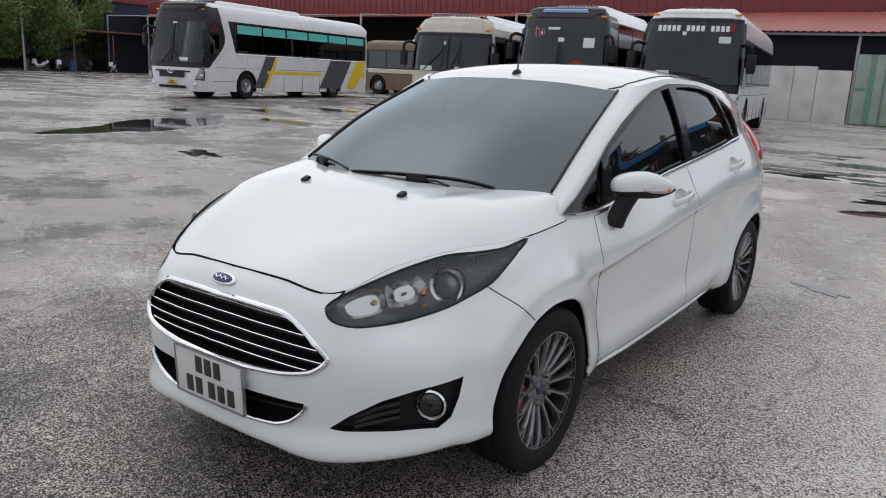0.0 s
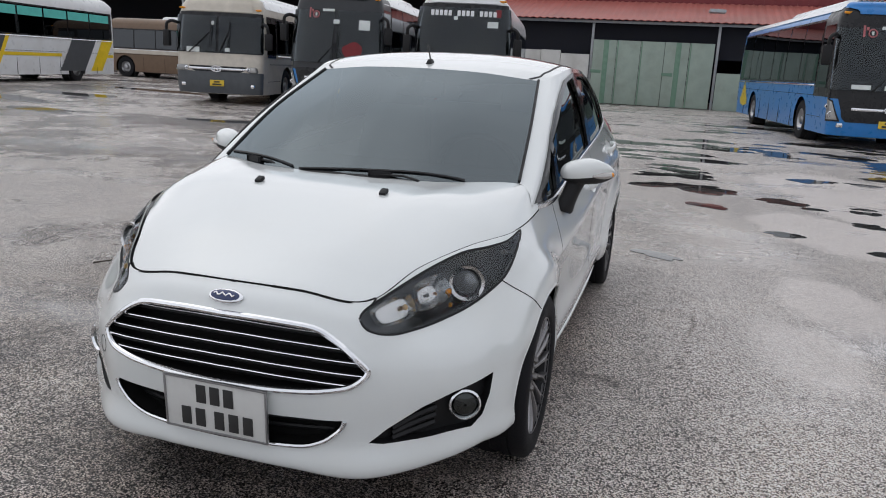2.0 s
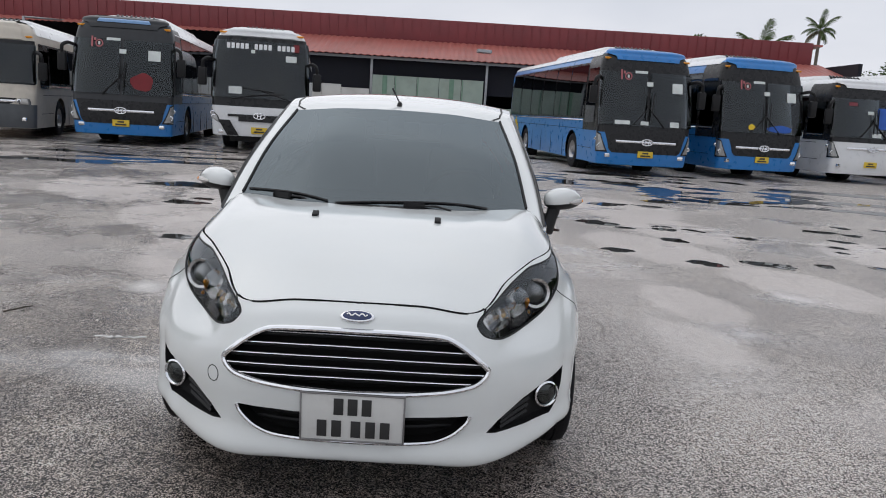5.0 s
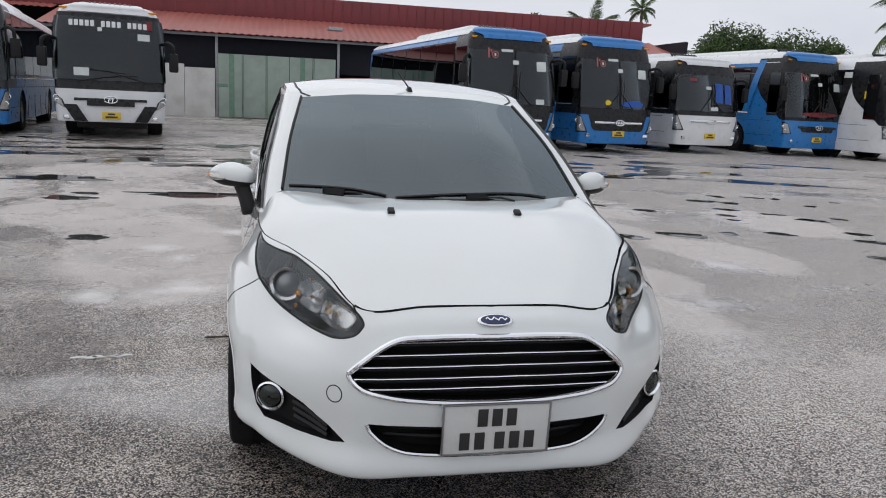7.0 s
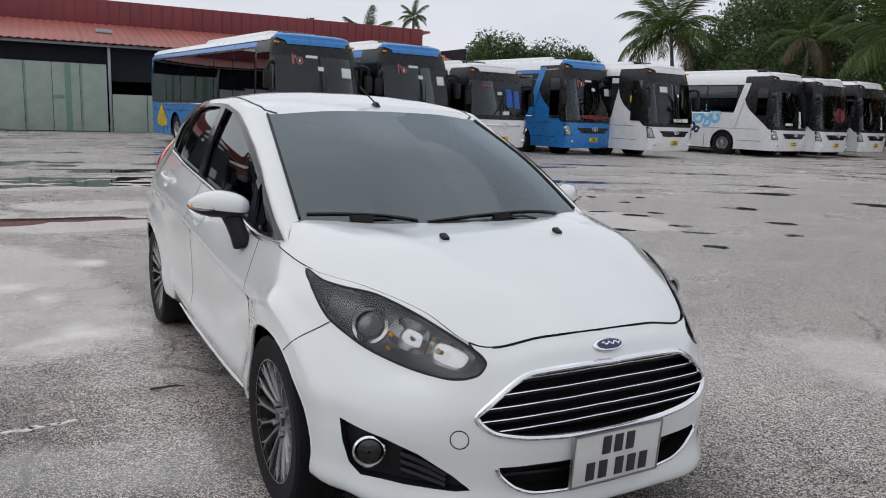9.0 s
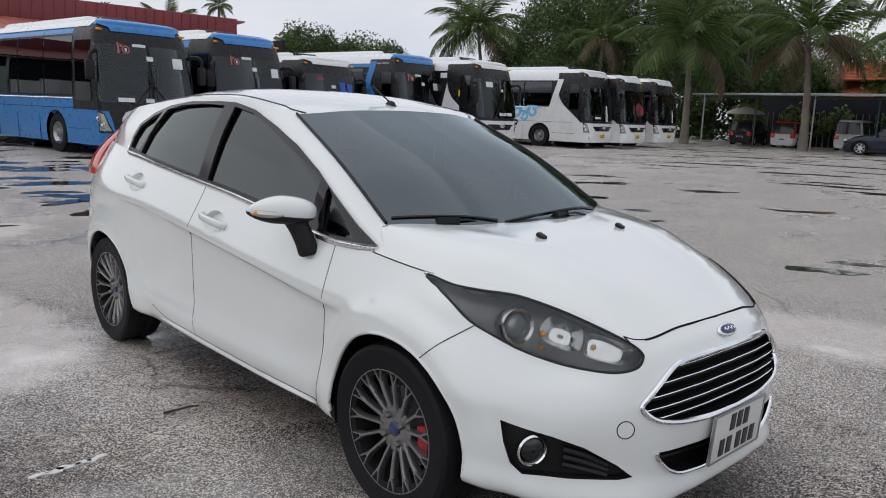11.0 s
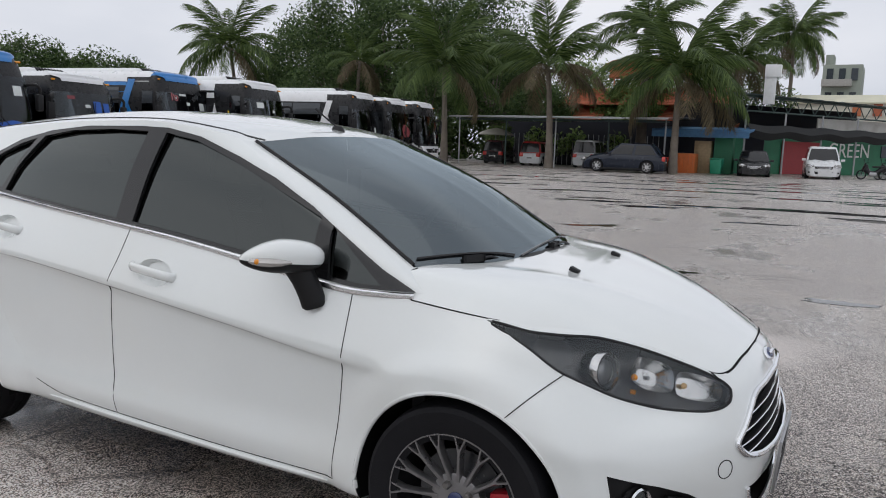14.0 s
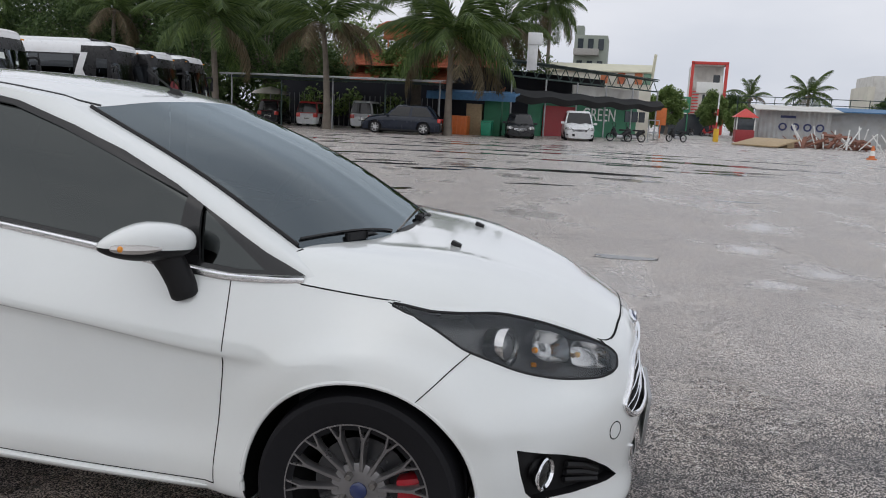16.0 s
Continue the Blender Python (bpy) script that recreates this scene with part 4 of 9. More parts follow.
def screen_grid(u0, u1, v0, v1, nu, nv, lift):
    bm = bmesh.new()
    for s in (1, -1):
        g = []
        for i in range(nu + 1):
            row = []
            for j in range(nv + 1):
                p = screen_point(u0 + (u1 - u0) * i / nu, v0 + (v1 - v0) * j / nv)
                row.append(bm.verts.new((p.x + lift * 0.45, s * p.y, p.z + lift)))
            g.append(row)
        for i in range(nu):
            for j in range(nv):
                q = (g[i][j], g[i + 1][j], g[i + 1][j + 1], g[i][j + 1])
                bm.faces.new(q if s > 0 else q[::-1])
    bmesh.ops.remove_doubles(bm, verts=bm.verts, dist=1e-5)
    return bm


screen = part("windscreen", screen_grid(0, 1.975, 0.02, 1.985, 24, 20, 0.003), M["glass"], car, "tinted windscreen glass")
frit = bmesh.new()
for s in (1, -1):
    def strip(uv0, uv1, cnt=24):
        rows = []
        for k in range(cnt + 1):
            f = k / cnt
            a = screen_point(*(np.array(uv0[0]) * (1 - f) + np.array(uv0[1]) * f))
            b = screen_point(*(np.array(uv1[0]) * (1 - f) + np.array(uv1[1]) * f))
            rows.append((frit.verts.new((a.x, s * a.y, a.z)), frit.verts.new((b.x, s * b.y, b.z))))
        for p, q in zip(rows, rows[1:]):
            frit.faces.new((p[0], p[1], q[1], q[0]))
    strip(((1.90, 0.0), (1.93, 2.0)), ((2.0, 0.0), (2.0, 2.0)))
    strip(((0.0, 0.0), (1.93, 0.0)), ((0.0, 0.14), (1.93, 0.14)))
part("frit_band", frit, M["gloss_black"], screen, "black border band of the windscreen")
for s in (1, -1):
    sealing = bmesh.new()
    pts = [screen_point(1.985, 0.06 + 1.93 * k / 24) for k in range(25)]
    tube(sealing, [(p.x + 0.004, s * p.y, p.z + 0.004) for p in pts], 0.006, 6)
    part("windscreen_seal", sealing, M["black_plastic"], screen)
screen_tree = BVHTree.FromBMesh(screen_grid(0, 1.975, 0.02, 1.985, 24, 20, 0.003))
cowl = bmesh.new()
rows = []
for k in range(-20, 21):
    y = 0.55 * k / 20
    xx = 2.452 - 0.185 * (abs(y) / 0.64) ** 2.6
    zz = 0.956 - 0.050 * (abs(y) / 0.62) ** 3
    rows.append([cowl.verts.new((xx + dx, y, zz + dz)) for dx, dz in ((0.016, 0.000), (0.0, 0.006), (-0.05, 0.016))])
for a, b in zip(rows, rows[1:]):
    for j in range(2):
        cowl.faces.new((a[j], a[j + 1], b[j + 1], b[j]))
part("cowl_panel", thick(cowl, 0.006), M["black_plastic"], car)


def wiper(pivot, knee, tip_a, tip_b):
    arm = bmesh.new()
    tube(arm, [pivot, ((pivot[0] * 0.6 + knee[0] * 0.4), (pivot[1] * 0.6 + knee[1] * 0.4), pivot[2] * 0.6 + knee[2] * 0.4 + 0.010), knee], 0.006, 8, squash=(1.3, 0.8))
    box(arm, (knee[0], knee[1], knee[2] + 0.002), (0.014, 0.080, 0.011), rot=(0, 0, math.degrees(math.atan2(tip_b[1] - tip_a[1], tip_b[0] - tip_a[0])) + 90), bevel=0.006)
    ob = part("wiper", arm, M["black_plastic"], car)
    bl = bmesh.new()
    pts = []
    for k in range(9):
        p = Vector(tip_a).lerp(Vector(tip_b), k / 8)
        q = screen_tree.find_nearest(p)[0]
        pts.append(q + Vector((0.002, 0, 0.004)))
    tube(bl, pts, 0.0050, 6, squash=(0.8, 1.1))
    part("wiper_blade", bl, M["gloss_black"], ob)


def on_screen(y, v, lift=0.007):
    best = min((screen_point(u / 60 * 2, v) for u in range(61)), key=lambda p: abs(p.y - abs(y)))
    return (best.x + lift * 0.5, y, best.z + lift)


wiper((2.43, 0.30, 0.962), on_screen(0.14, 0.035), on_screen(-0.20, 0.02), on_screen(0.46, 0.03))
wiper((2.40, -0.30, 0.962), on_screen(-0.44, 0.06), on_screen(-0.615, 0.10), on_screen(-0.235, 0.045))
for y in (0.245, -0.247):
    nz = bmesh.new()
    p = drop(HOOD_TREE, (2.648, y, 1.2), (0, 0, 1))
    box(nz, (p.x, p.y, p.z + 0.006), (0.036, 0.026, 0.016), rot=(0, 22, 0), bevel=0.005)
    part("washer_nozzle", nz, M["black_plastic"], hood)

# ---- aerial, roof seams, shut lines, belt trim
aer = bmesh.new()
box(aer, (1.468, 0, 1.404), (0.075, 0.034, 0.028), rot=(0, 8, 0), bevel=0.009, taper=(0.45, 0.5))
rod(aer, (1.462, 0, 1.41), (1.382, -0.045, 1.484), 0.0042, 0.0032)
rod(aer, (1.405, -0.032, 1.462), (1.380, -0.046, 1.486), 0.0058, 0.0058)
part("aerial", aer, M["black_plastic"], roof)
seams = bmesh.new()
for s in (1, -1):
    pts = []
    for k in range(40):
        x = 1.505 - 1.95 * k / 39
        e = min((catmull([rib[-1] for rib in CAB], 2 + i / 40 * 7) for i in range(41)), key=lambda p: abs(p[0] - x))
        pts.append(drop(ROOF_TREE, (x, s * (e[1] - 0.045 - 0.035 * k / 39), 1.6), (0, 0, 1)))
    ribbon(seams, pts, ROOF_TREE, 0.010, 0.002, (0, 0, 1))
part("roof_moulding", seams, M["black_plastic"], roof)
def shut_line(pts, tree, width, lift, way):
    bm = bmesh.new()
    ribbon(bm, pts, tree, width, lift, way)
    part("shut_line", bm, M["gap"], body)


for s in (1, -1):
    pts = [hood_point(5.95 * k / 90, 0.0) for k in range(0, 91)]
    shut_line([(p.x, s * p.y, p.z) for p in pts[:34]], HOOD_TREE, 0.0075, 0.0012, (0.3, 0, 1))
    shut_line([(p.x, s * p.y, p.z) for p in pts[33:] if p.x < 2.60], HOOD_TREE, 0.0040, 0.0008, (0.3, 0, 1))
    near = [p for p in pts[33:] if p.x > 3.150]
    if near:
        shut_line([(p.x, s * p.y, p.z) for p in pts[33:34] + near], HOOD_TREE, 0.0060, 0.0010, (0.3, 0, 1))
    end = (near or pts[33:34])[-1]
    join = [drop(BODY_TREE, (end.x + (3.160 - end.x) * f, s * (end.y + (0.420 - end.y) * f), end.z + (0.700 - end.z) * f), (0.62, s * 0.55, 0.42)) for f in (0.0, 0.35, 0.7, 1.0)]
    shut_line(join, BODY_TREE, 0.0055, 0.0010, (0.62, s * 0.55, 0.42))
    for line in ([(2.085, 0.8, 0.885), (2.088, 0.8, 0.70), (2.070, 0.8, 0.50), (2.058, 0.8, 0.268)], [(1.062, 0.8, 1.01), (1.050, 0.8, 0.88), (1.012, 0.8, 0.72), (1.003, 0.8, 0.50), (1.028, 0.8, 0.282)],
                 [(2.058, 0.8, 0.268), (1.55, 0.8, 0.272), (1.028, 0.8, 0.282), (0.70, 0.8, 0.294), (0.54, 0.8, 0.335)]):
        pts = [drop(BODY_TREE, (p[0], s * p[1], p[2]), (0, s, 0)) for p in smooth_loop(line, 8, closed=False)]
        shut_line(pts, BODY_TREE, 0.0030, 0.0008, (0, s, 0))
    lip = bmesh.new()
    tube(lip, [drop(BODY_TREE, (2.03 - 1.42 * k / 14, s * 0.8, 0.250 + 0.022 * k / 14), (0, s, 0)) + Vector((0, s * 0.002, 0)) for k in range(15)], 0.010, 8, radii=[0.010 * min(1.0, 0.25 + 0.5 * k, 0.25 + 0.3 * (14 - k)) for k in range(15)])
    part("sill_lip", lip, M["white_paint"], body, "rounded white lip along the sill")
    line = smooth_loop([(2.79, 0.70, 0.722), (2.735, 0.78, 0.675), (2.665, 0.83, 0.606)], 6, closed=False)
    shut_line([drop(BODY_TREE, (p[0], s * p[1], p[2]), (0.2, s, 0.2)) for p in line], BODY_TREE, 0.0030, 0.0014, (0.2, s, 0.2))
    line = [(2.225, 0.70, 0.925), (2.245, 0.672, 0.936), (2.262, 0.645, 0.945)]
    shut_line([drop(HOOD_TREE, (p[0], s * p[1], 1.2), (0, 0, 1)) for p in line], HOOD_TREE, 0.006, 0.0012, (0, 0, 1))
for s in (1, -1):
    trim = bmesh.new()
    lower = smooth_loop([(p[0], s * p[1], p[2] - 0.012) for p in DLO[:8]] + [(0.028, s * 0.7, 1.092), (0.030, s * 0.7, 1.165), (0.085, s * 0.7, 1.250)], 6, closed=False)
    pts = []
    for p in lower:
        q = CAB_TREE.ray_cast(Vector((p[0], s * 1.2, p[2])), Vector((0, -s, 0)))[0] or CAB_TREE.find_nearest(Vector(p))[0]
        b = BODY_TREE.ray_cast(Vector((p[0], s * 1.2, p[2])), Vector((0, -s, 0)))[0]
        y = max(abs(q.y), abs(b.y) if b else 0)
        pts.append((p[0], s * (y + 0.003), p[2]))
    tube(trim, pts, 0.0105, 8, squash=(0.6, 1.1))
    part("belt_trim", trim, M["satin_chrome"], car, "chrome window belt trim")

# ---- door handles and mirrors
for s in (1, -1):
    for key, x, z in HANDLES:
        h = bmesh.new()
        y0 = abs(drop(BODY_TREE, (x, s * 0.9, z), (0, s, 0)).y)
        pts = [(x - 0.108, s * (y0 - 0.002), z + 0.012), (x - 0.092, s * (y0 + 0.020), z + 0.012), (x - 0.05, s * (y0 + 0.031), z + 0.010), (x, s * (y0 + 0.034), z + 0.006), (x + 0.06, s * (y0 + 0.029), z - 0.002), (x + 0.098, s * (y0 + 0.014), z - 0.010), (x + 0.108, s * (y0 - 0.004), z - 0.013)]
        tube(h, smooth_loop(pts, 5, closed=False), 0.017, 12, squash=(0.55, 1.0))
        handle = part("door_handle", h, M["white_paint"], doors[key, s], "body-coloured pull handle")
        if key == "f":
            lock = bmesh.new()
            disc(lock, [(0.005, s * (y0 + 0.026)), (0.005, s * (y0 + 0.0335)), (0.003, s * (y0 + 0.034))], "y", 12, (x - 0.078, 0, z + 0.010))
            part("lock_button", lock, M["black_plastic"], handle, "small black lock button")
        cut = pieces["cup", key, s]
        part("handle_recess", pan(cut, (0, s, 0), 0.026, 0.72), M["white_paint"], doors[key, s], "scooped hollow behind the handle")
        cut.free()
    mir = bmesh.new()
    bmesh.ops.create_uvsphere(mir, u_segments=32, v_segments=18, radius=1.0)
    lo_m = bmesh.new()
    ax_l, ax_t = Vector((-0.66, s * 0.75, 0.03)), Vector((0.75, s * 0.66, 0))
    mc = Vector((1.893, s * 0.862, 0.988))
    for v in mir.verts:
        c = v.co.copy()
        tip = max(0.0, c.y)
        hz = (0.056 if c.z > 0 else 0.052) * math.copysign(abs(c.z) ** 0.8, c.z) * (1.0 - 0.42 * tip ** 1.6)
        tk = (0.062 if c.x > 0 else 0.040) * math.copysign(abs(c.x) ** 0.8, c.x) * (1.0 - 0.30 * tip)
        v.co = mc + ax_l * (0.134 * math.copysign(abs(c.y) ** 0.9, c.y)) + ax_t * tk + Vector((0, 0, hz - 0.012 * tip))
    bmesh.ops.bisect_plane(mir, geom=list(mir.verts) + list(mir.edges) + list(mir.faces), plane_co=(1.893, s * 0.862, 0.972), plane_no=(0.04, s * -0.06, 1))
    low_f = [f for f in mir.faces if (f.calc_center_median() - Vector((1.893, s * 0.862, 0.972))).dot(Vector((0.04, s * -0.06, 1))) < 0]
    vm = {}
    for f in low_f:
        lo_m.faces.new([vm.setdefault(v, lo_m.verts.new(v.co)) if v not in vm else vm[v] for v in f.verts])
    bmesh.ops.delete(mir, geom=low_f, context="FACES")
    loose = [v for v in lo_m.verts if not v.link_faces]
    bmesh.ops.delete(lo_m, geom=loose, context="VERTS")
    mirror = part("wing_mirror", mir, M["white_paint"], doors["f", s], "white wing mirror shell")
    part("mirror_base", lo_m, M["black_plastic"], mirror, "black lower mirror shell")
    leg = bmesh.new()
    tube(leg, smooth_loop([(1.915, s * 0.825, 0.965), (1.935, s * 0.808, 0.915), (1.952, s * 0.793, 0.865), (1.962, s * 0.784, 0.818)], 4, closed=False), 0.034, 12, squash=(0.75, 1.2), radii=[0.040, 0.038, 0.036, 0.035, 0.034, 0.034, 0.034, 0.034, 0.034, 0.034, 0.034, 0.033, 0.026])
    part("mirror_arm", leg, M["black_plastic"], mirror, "black mirror foot")
    ind = bmesh.new()
    pts = [(1.945 - 0.175 * k / 8 * 0.85, s * (0.848 + 0.085 * (k / 8) ** 0.8), 0.967 - 0.004 * k / 8 + 0.008 * (k / 8)) for k in range(9)]
    tree_m = BVHTree.FromObject(mirror, bpy.context.evaluated_depsgraph_get())
    pts = [tuple(mc + ax_l * (-0.02 + 0.0165 * k) + ax_t * 0.075 + Vector((0, 0, -0.012 - 0.0005 * k))) for k in range(10)]
    tube(ind, [tree_m.find_nearest(Vector(p))[0] for p in pts], 0.011, 8, radii=[0.004, 0.008, 0.011, 0.013, 0.014, 0.014, 0.014, 0.013, 0.011, 0.006])
    part("indicator_lens", ind, M["silver_lens"], mirror, "clear silvery mirror indicator")
    dot = bmesh.new()
    bmesh.ops.create_uvsphere(dot, u_segments=10, v_segments=6, radius=0.009, matrix=Matrix.Translation(tree_m.find_nearest(mc + ax_l * 0.10 + ax_t * 0.08 + Vector((0, 0, -0.014)))[0] + ax_t * 0.008))
    part("indicator_bulb", dot, M["amber"], mirror, "small amber bulb")
    mg = bmesh.new()
    bmesh.ops.create_circle(mg, cap_ends=True, segments=24, radius=1.0)
    for v in mg.verts:
        v.co = mc - ax_t * 0.0405 + ax_l * (0.098 * v.co.x) + Vector((0, 0, 0.040 * v.co.y))
    part("mirror_glass", mg, M["chrome"], mirror)

# ---- head lamps
for s in (1, -1):
    cut, w = pieces["lamp", s]
    wv = Vector(w).normalized()
    house = part("headlamp", pan(cut, w, 0.055, 0.96), M["lamp_housing"], car, "headlamp with dark housing under a clear lens")
    inner_tree = BVHTree.FromBMesh(cut)

    def place(p, d):
        q = inner_tree.find_nearest(Vector((p[0], s * p[1], p[2])))[0]
        return q - wv * d

    axis = Vector((0.93, s * 0.30, 0.10)).normalized()
    qa = axis.to_track_quat("Z", "Y").to_matrix().to_4x4()

    def turned(profile, at, cap=True, seg=28):
        bm = bmesh.new()
        lathe(bm, profile, "z", seg)
        if cap:
            bm.verts.ensure_lookup_table()
            bm.faces.new(bm.verts[len(bm.verts) - seg:])
        bmesh.ops.transform(bm, matrix=Matrix.Translation(at) @ qa, verts=bm.verts)
        return bm

    at = place((2.895, 0.645, 0.741), 0.034)
    part("projector_shroud", turned([(0.050, -0.045), (0.058, 0.0), (0.056, 0.022), (0.046, 0.018), (0.041, 0.0)], at, False), M["lamp_silver"], house, "chrome projector ring")
    part("projector_lens", turned([(0.040, -0.01), (0.039, 0.006), (0.030, 0.018), (0.015, 0.024), (0.004, 0.0255)], at), M["lamp_glass"], house, "clear glass projector lens")
    at2 = place((3.005, 0.553, 0.716), 0.044)
    pan_pts = [(3.045, 0.512, 0.742), (3.0, 0.535, 0.762), (2.962, 0.565, 0.768), (2.955, 0.595, 0.743), (2.960, 0.608, 0.713), (2.99, 0.590, 0.688), (3.033, 0.556, 0.673), (3.059, 0.535, 0.677), (3.059, 0.520, 0.710)]
    refl = cut_out(cut, smooth_loop(sided(pan_pts, s), 3), w, 0.25, keep=True)
    part("main_reflector", pan(shifted(refl, w, -0.008), w, 0.040, 0.50), M["lamp_silver"], house, "bright main-beam reflector")
    refl.free()
    bulb = bmesh.new()
    rod(bulb, at2 - axis * 0.03, at2 + axis * 0.006, 0.007, 0.006, 12)
    part("bulb", bulb, M["lamp_glass"], house)
    am = bmesh.new()
    bmesh.ops.create_uvsphere(am, u_segments=12, v_segments=8, radius=0.0095)
    bmesh.ops.transform(am, matrix=Matrix.Translation(place((2.966, 0.598, 0.718), 0.010)), verts=am.verts)
    part("side_bulb", am, M["amber"], house, "amber side-light bulb")
    am = bmesh.new()
    box(am, place((2.968, 0.609, 0.678), 0.012), (0.016, 0.010, 0.012), bevel=0.003)
    part("side_bulb", am, M["amber"], house, "amber side-light reflector")
    turn_pts = [(3.172, 0.425, 0.690), (3.120, 0.462, 0.717), (3.072, 0.497, 0.727), (3.062, 0.517, 0.711), (3.070, 0.529, 0.668), (3.110, 0.505, 0.651), (3.163, 0.468, 0.645), (3.180, 0.446, 0.656)]
    refl = cut_out(cut, smooth_loop(sided(turn_pts, s), 3), w, 0.25, keep=True)
    part("turn_reflector", pan(shifted(refl, w, -0.006), w, 0.024, 0.72), M["lamp_silver"], house, "turn-signal reflector")
    refl.free()
    tb = bmesh.new()
    bmesh.ops.create_uvsphere(tb, u_segments=12, v_segments=8, radius=0.009)
    bmesh.ops.transform(tb, matrix=Matrix.Translation(place((3.088, 0.503, 0.690), 0.016)), verts=tb.verts)
    part("turn_bulb", tb, M["amber_clear"], house, "pale amber turn-signal bulb")
    rimb = bmesh.new()
    loop = [drop(BODY_TREE, p, w) for p in smooth_loop(sided(LAMP, s), 4)]
    tube(rimb, [Vector(p) - wv * 0.004 for p in loop], 0.0052, 6, closed=True)
    part("lamp_seal", rimb, M["black_plastic"], house)
    part("lamp_lens", shifted(cut, w, -0.002), M["lens"], house, "clear headlamp lens")
    cut.free()

# ---- fog lamps
for s in (1, -1):
    cut, w = pieces["fog", s]
    wv = Vector(w).normalized()
    hole = part("fog_lamp_bezel", pan(cut, w, 0.035, 0.96), M["black_plastic"], car, "black fog-lamp bezel")
    tree_f = BVHTree.FromBMesh(cut)
    c = tree_f.find_nearest(Vector((3.010, s * 0.675, 0.383)))[0] - wv * 0.008
    axis = Vector((0.90, s * 0.42, 0.0)).normalized()
    qa = axis.to_track_quat("Z", "Y").to_matrix().to_4x4()
    for nm, prof, mat, lab in (("fog_ring", [(0.034, -0.03), (0.048, -0.01), (0.050, 0.006), (0.044, 0.010), (0.039, 0.002)], M["chrome"], "chrome fog-lamp ring"),
                               ("fog_lens", [(0.040, -0.005), (0.036, 0.004), (0.022, 0.009), (0.004, 0.011)], M["glass_dark"], "fog-lamp glass"),
                               ("fog_bowl", [(0.040, -0.006), (0.030, -0.03), (0.012, -0.045), (0.003, -0.046)], M["lamp_housing"], "")):
        bm = bmesh.new()
        lathe(bm, prof, "z", 24)
        bmesh.ops.transform(bm, matrix=Matrix.Translation(c) @ qa, verts=bm.verts)
        part(nm, bm, mat, hole, lab)
    for k in range(3):
        fin = bmesh.new()
        pts = [(3.085, 0.615, 0.385 - 0.026 * k), (3.13, 0.570, 0.368 - 0.024 * k), (3.18, 0.515, 0.335 - 0.016 * k)]
        tube(fin, [tree_f.find_nearest(Vector((p[0], s * p[1], p[2])))[0] - wv * 0.020 for p in smooth_loop(pts, 4, closed=False)], 0.010, 6)
        part("fog_fin", fin, M["black_plastic"], hole)
    cut.free()

# ---- grille, intake, number plate, emblem
cut, w = pieces["grille"]
GR_TREE = BVHTree.FromBMesh(cut)
grille = part("grille", pan(cut, w, 0.07, 0.97), M["gap"], car, "black hexagonal grille")
ring = bmesh.new()
loop = [drop(BODY_TREE, p, w) for p in smooth_loop(whole(GRILLE), 4)]
tube(ring, [p + Vector((0.002, 0, 0)) for p in loop], 0.0095, 8, closed=True, up=(1, 0, 0))
part("grille_frame", ring, M["chrome"], grille, "chrome grille frame")
half_out = [(p[1], p[2]) for p in whole(GRILLE)]


def grille_half(z):
    y = 0
    while y < 0.6 and inside(half_out, y, z):
        y += 0.004
    return y


for k, z in enumerate((0.622, 0.586, 0.551, 0.516, 0.484)):
    ymax = grille_half(z) - 0.006
    for nm, dz, rr, mat, dx, lab in (("grille_bar", 0.0, 0.0075, M["black_plastic"], -0.026, ""), ("bar_trim", 0.008, 0.0026, M["chrome"], -0.012, "chrome strip on a grille bar")):
        bm = bmesh.new()
        pts = []
        for i in range(-12, 13):
            y = ymax * i / 12
            zz = z + dz - 0.018 * (abs(y) / 0.45) ** 2 + 0.006
            zz = max(zz, 0.462) if abs(y) < 0.3 else zz
            q = GR_TREE.find_nearest(Vector((3.29, y, zz)))[0]
            pts.append((q.x + dx, y, zz))
        tube(bm, pts, rr, 6, squash=(1.6, 1.0))
        if nm == "grille_bar":
            bar = part(nm, bm, mat, grille, lab)
        else:
            part(nm, bm, mat, bar, lab)
cut.free()
cut, w = pieces["intake"]
intake = part("lower_intake", pan(cut, w, 0.06, 0.97), M["gap"], car, "black lower air intake")
strip_b = bmesh.new()
lo_half = [p for p in INTAKE[2:]]
path = [(p[0], -p[1], p[2]) for p in lo_half[:-1]] + lo_half[::-1]
path = smooth_loop(path, 4, closed=False)
tube(strip_b, [drop(BODY_TREE, p, w) + Vector((0.003, 0, 0)) for p in path], 0.0075, 8, up=(1, 0, 0))
part("intake_trim", strip_b, M["chrome"], intake, "chrome strip under the intake")
for z in (0.345, 0.318):
    bm = bmesh.new()
    tube(bm, [(3.255 - 0.04 * (y / 0.3) ** 2, y, z) for y in [0.34 * k / 10 for k in range(-10, 11)]], 0.007, 6)
    part("intake_bar", bm, M["black_plastic"], intake)
cut.free()

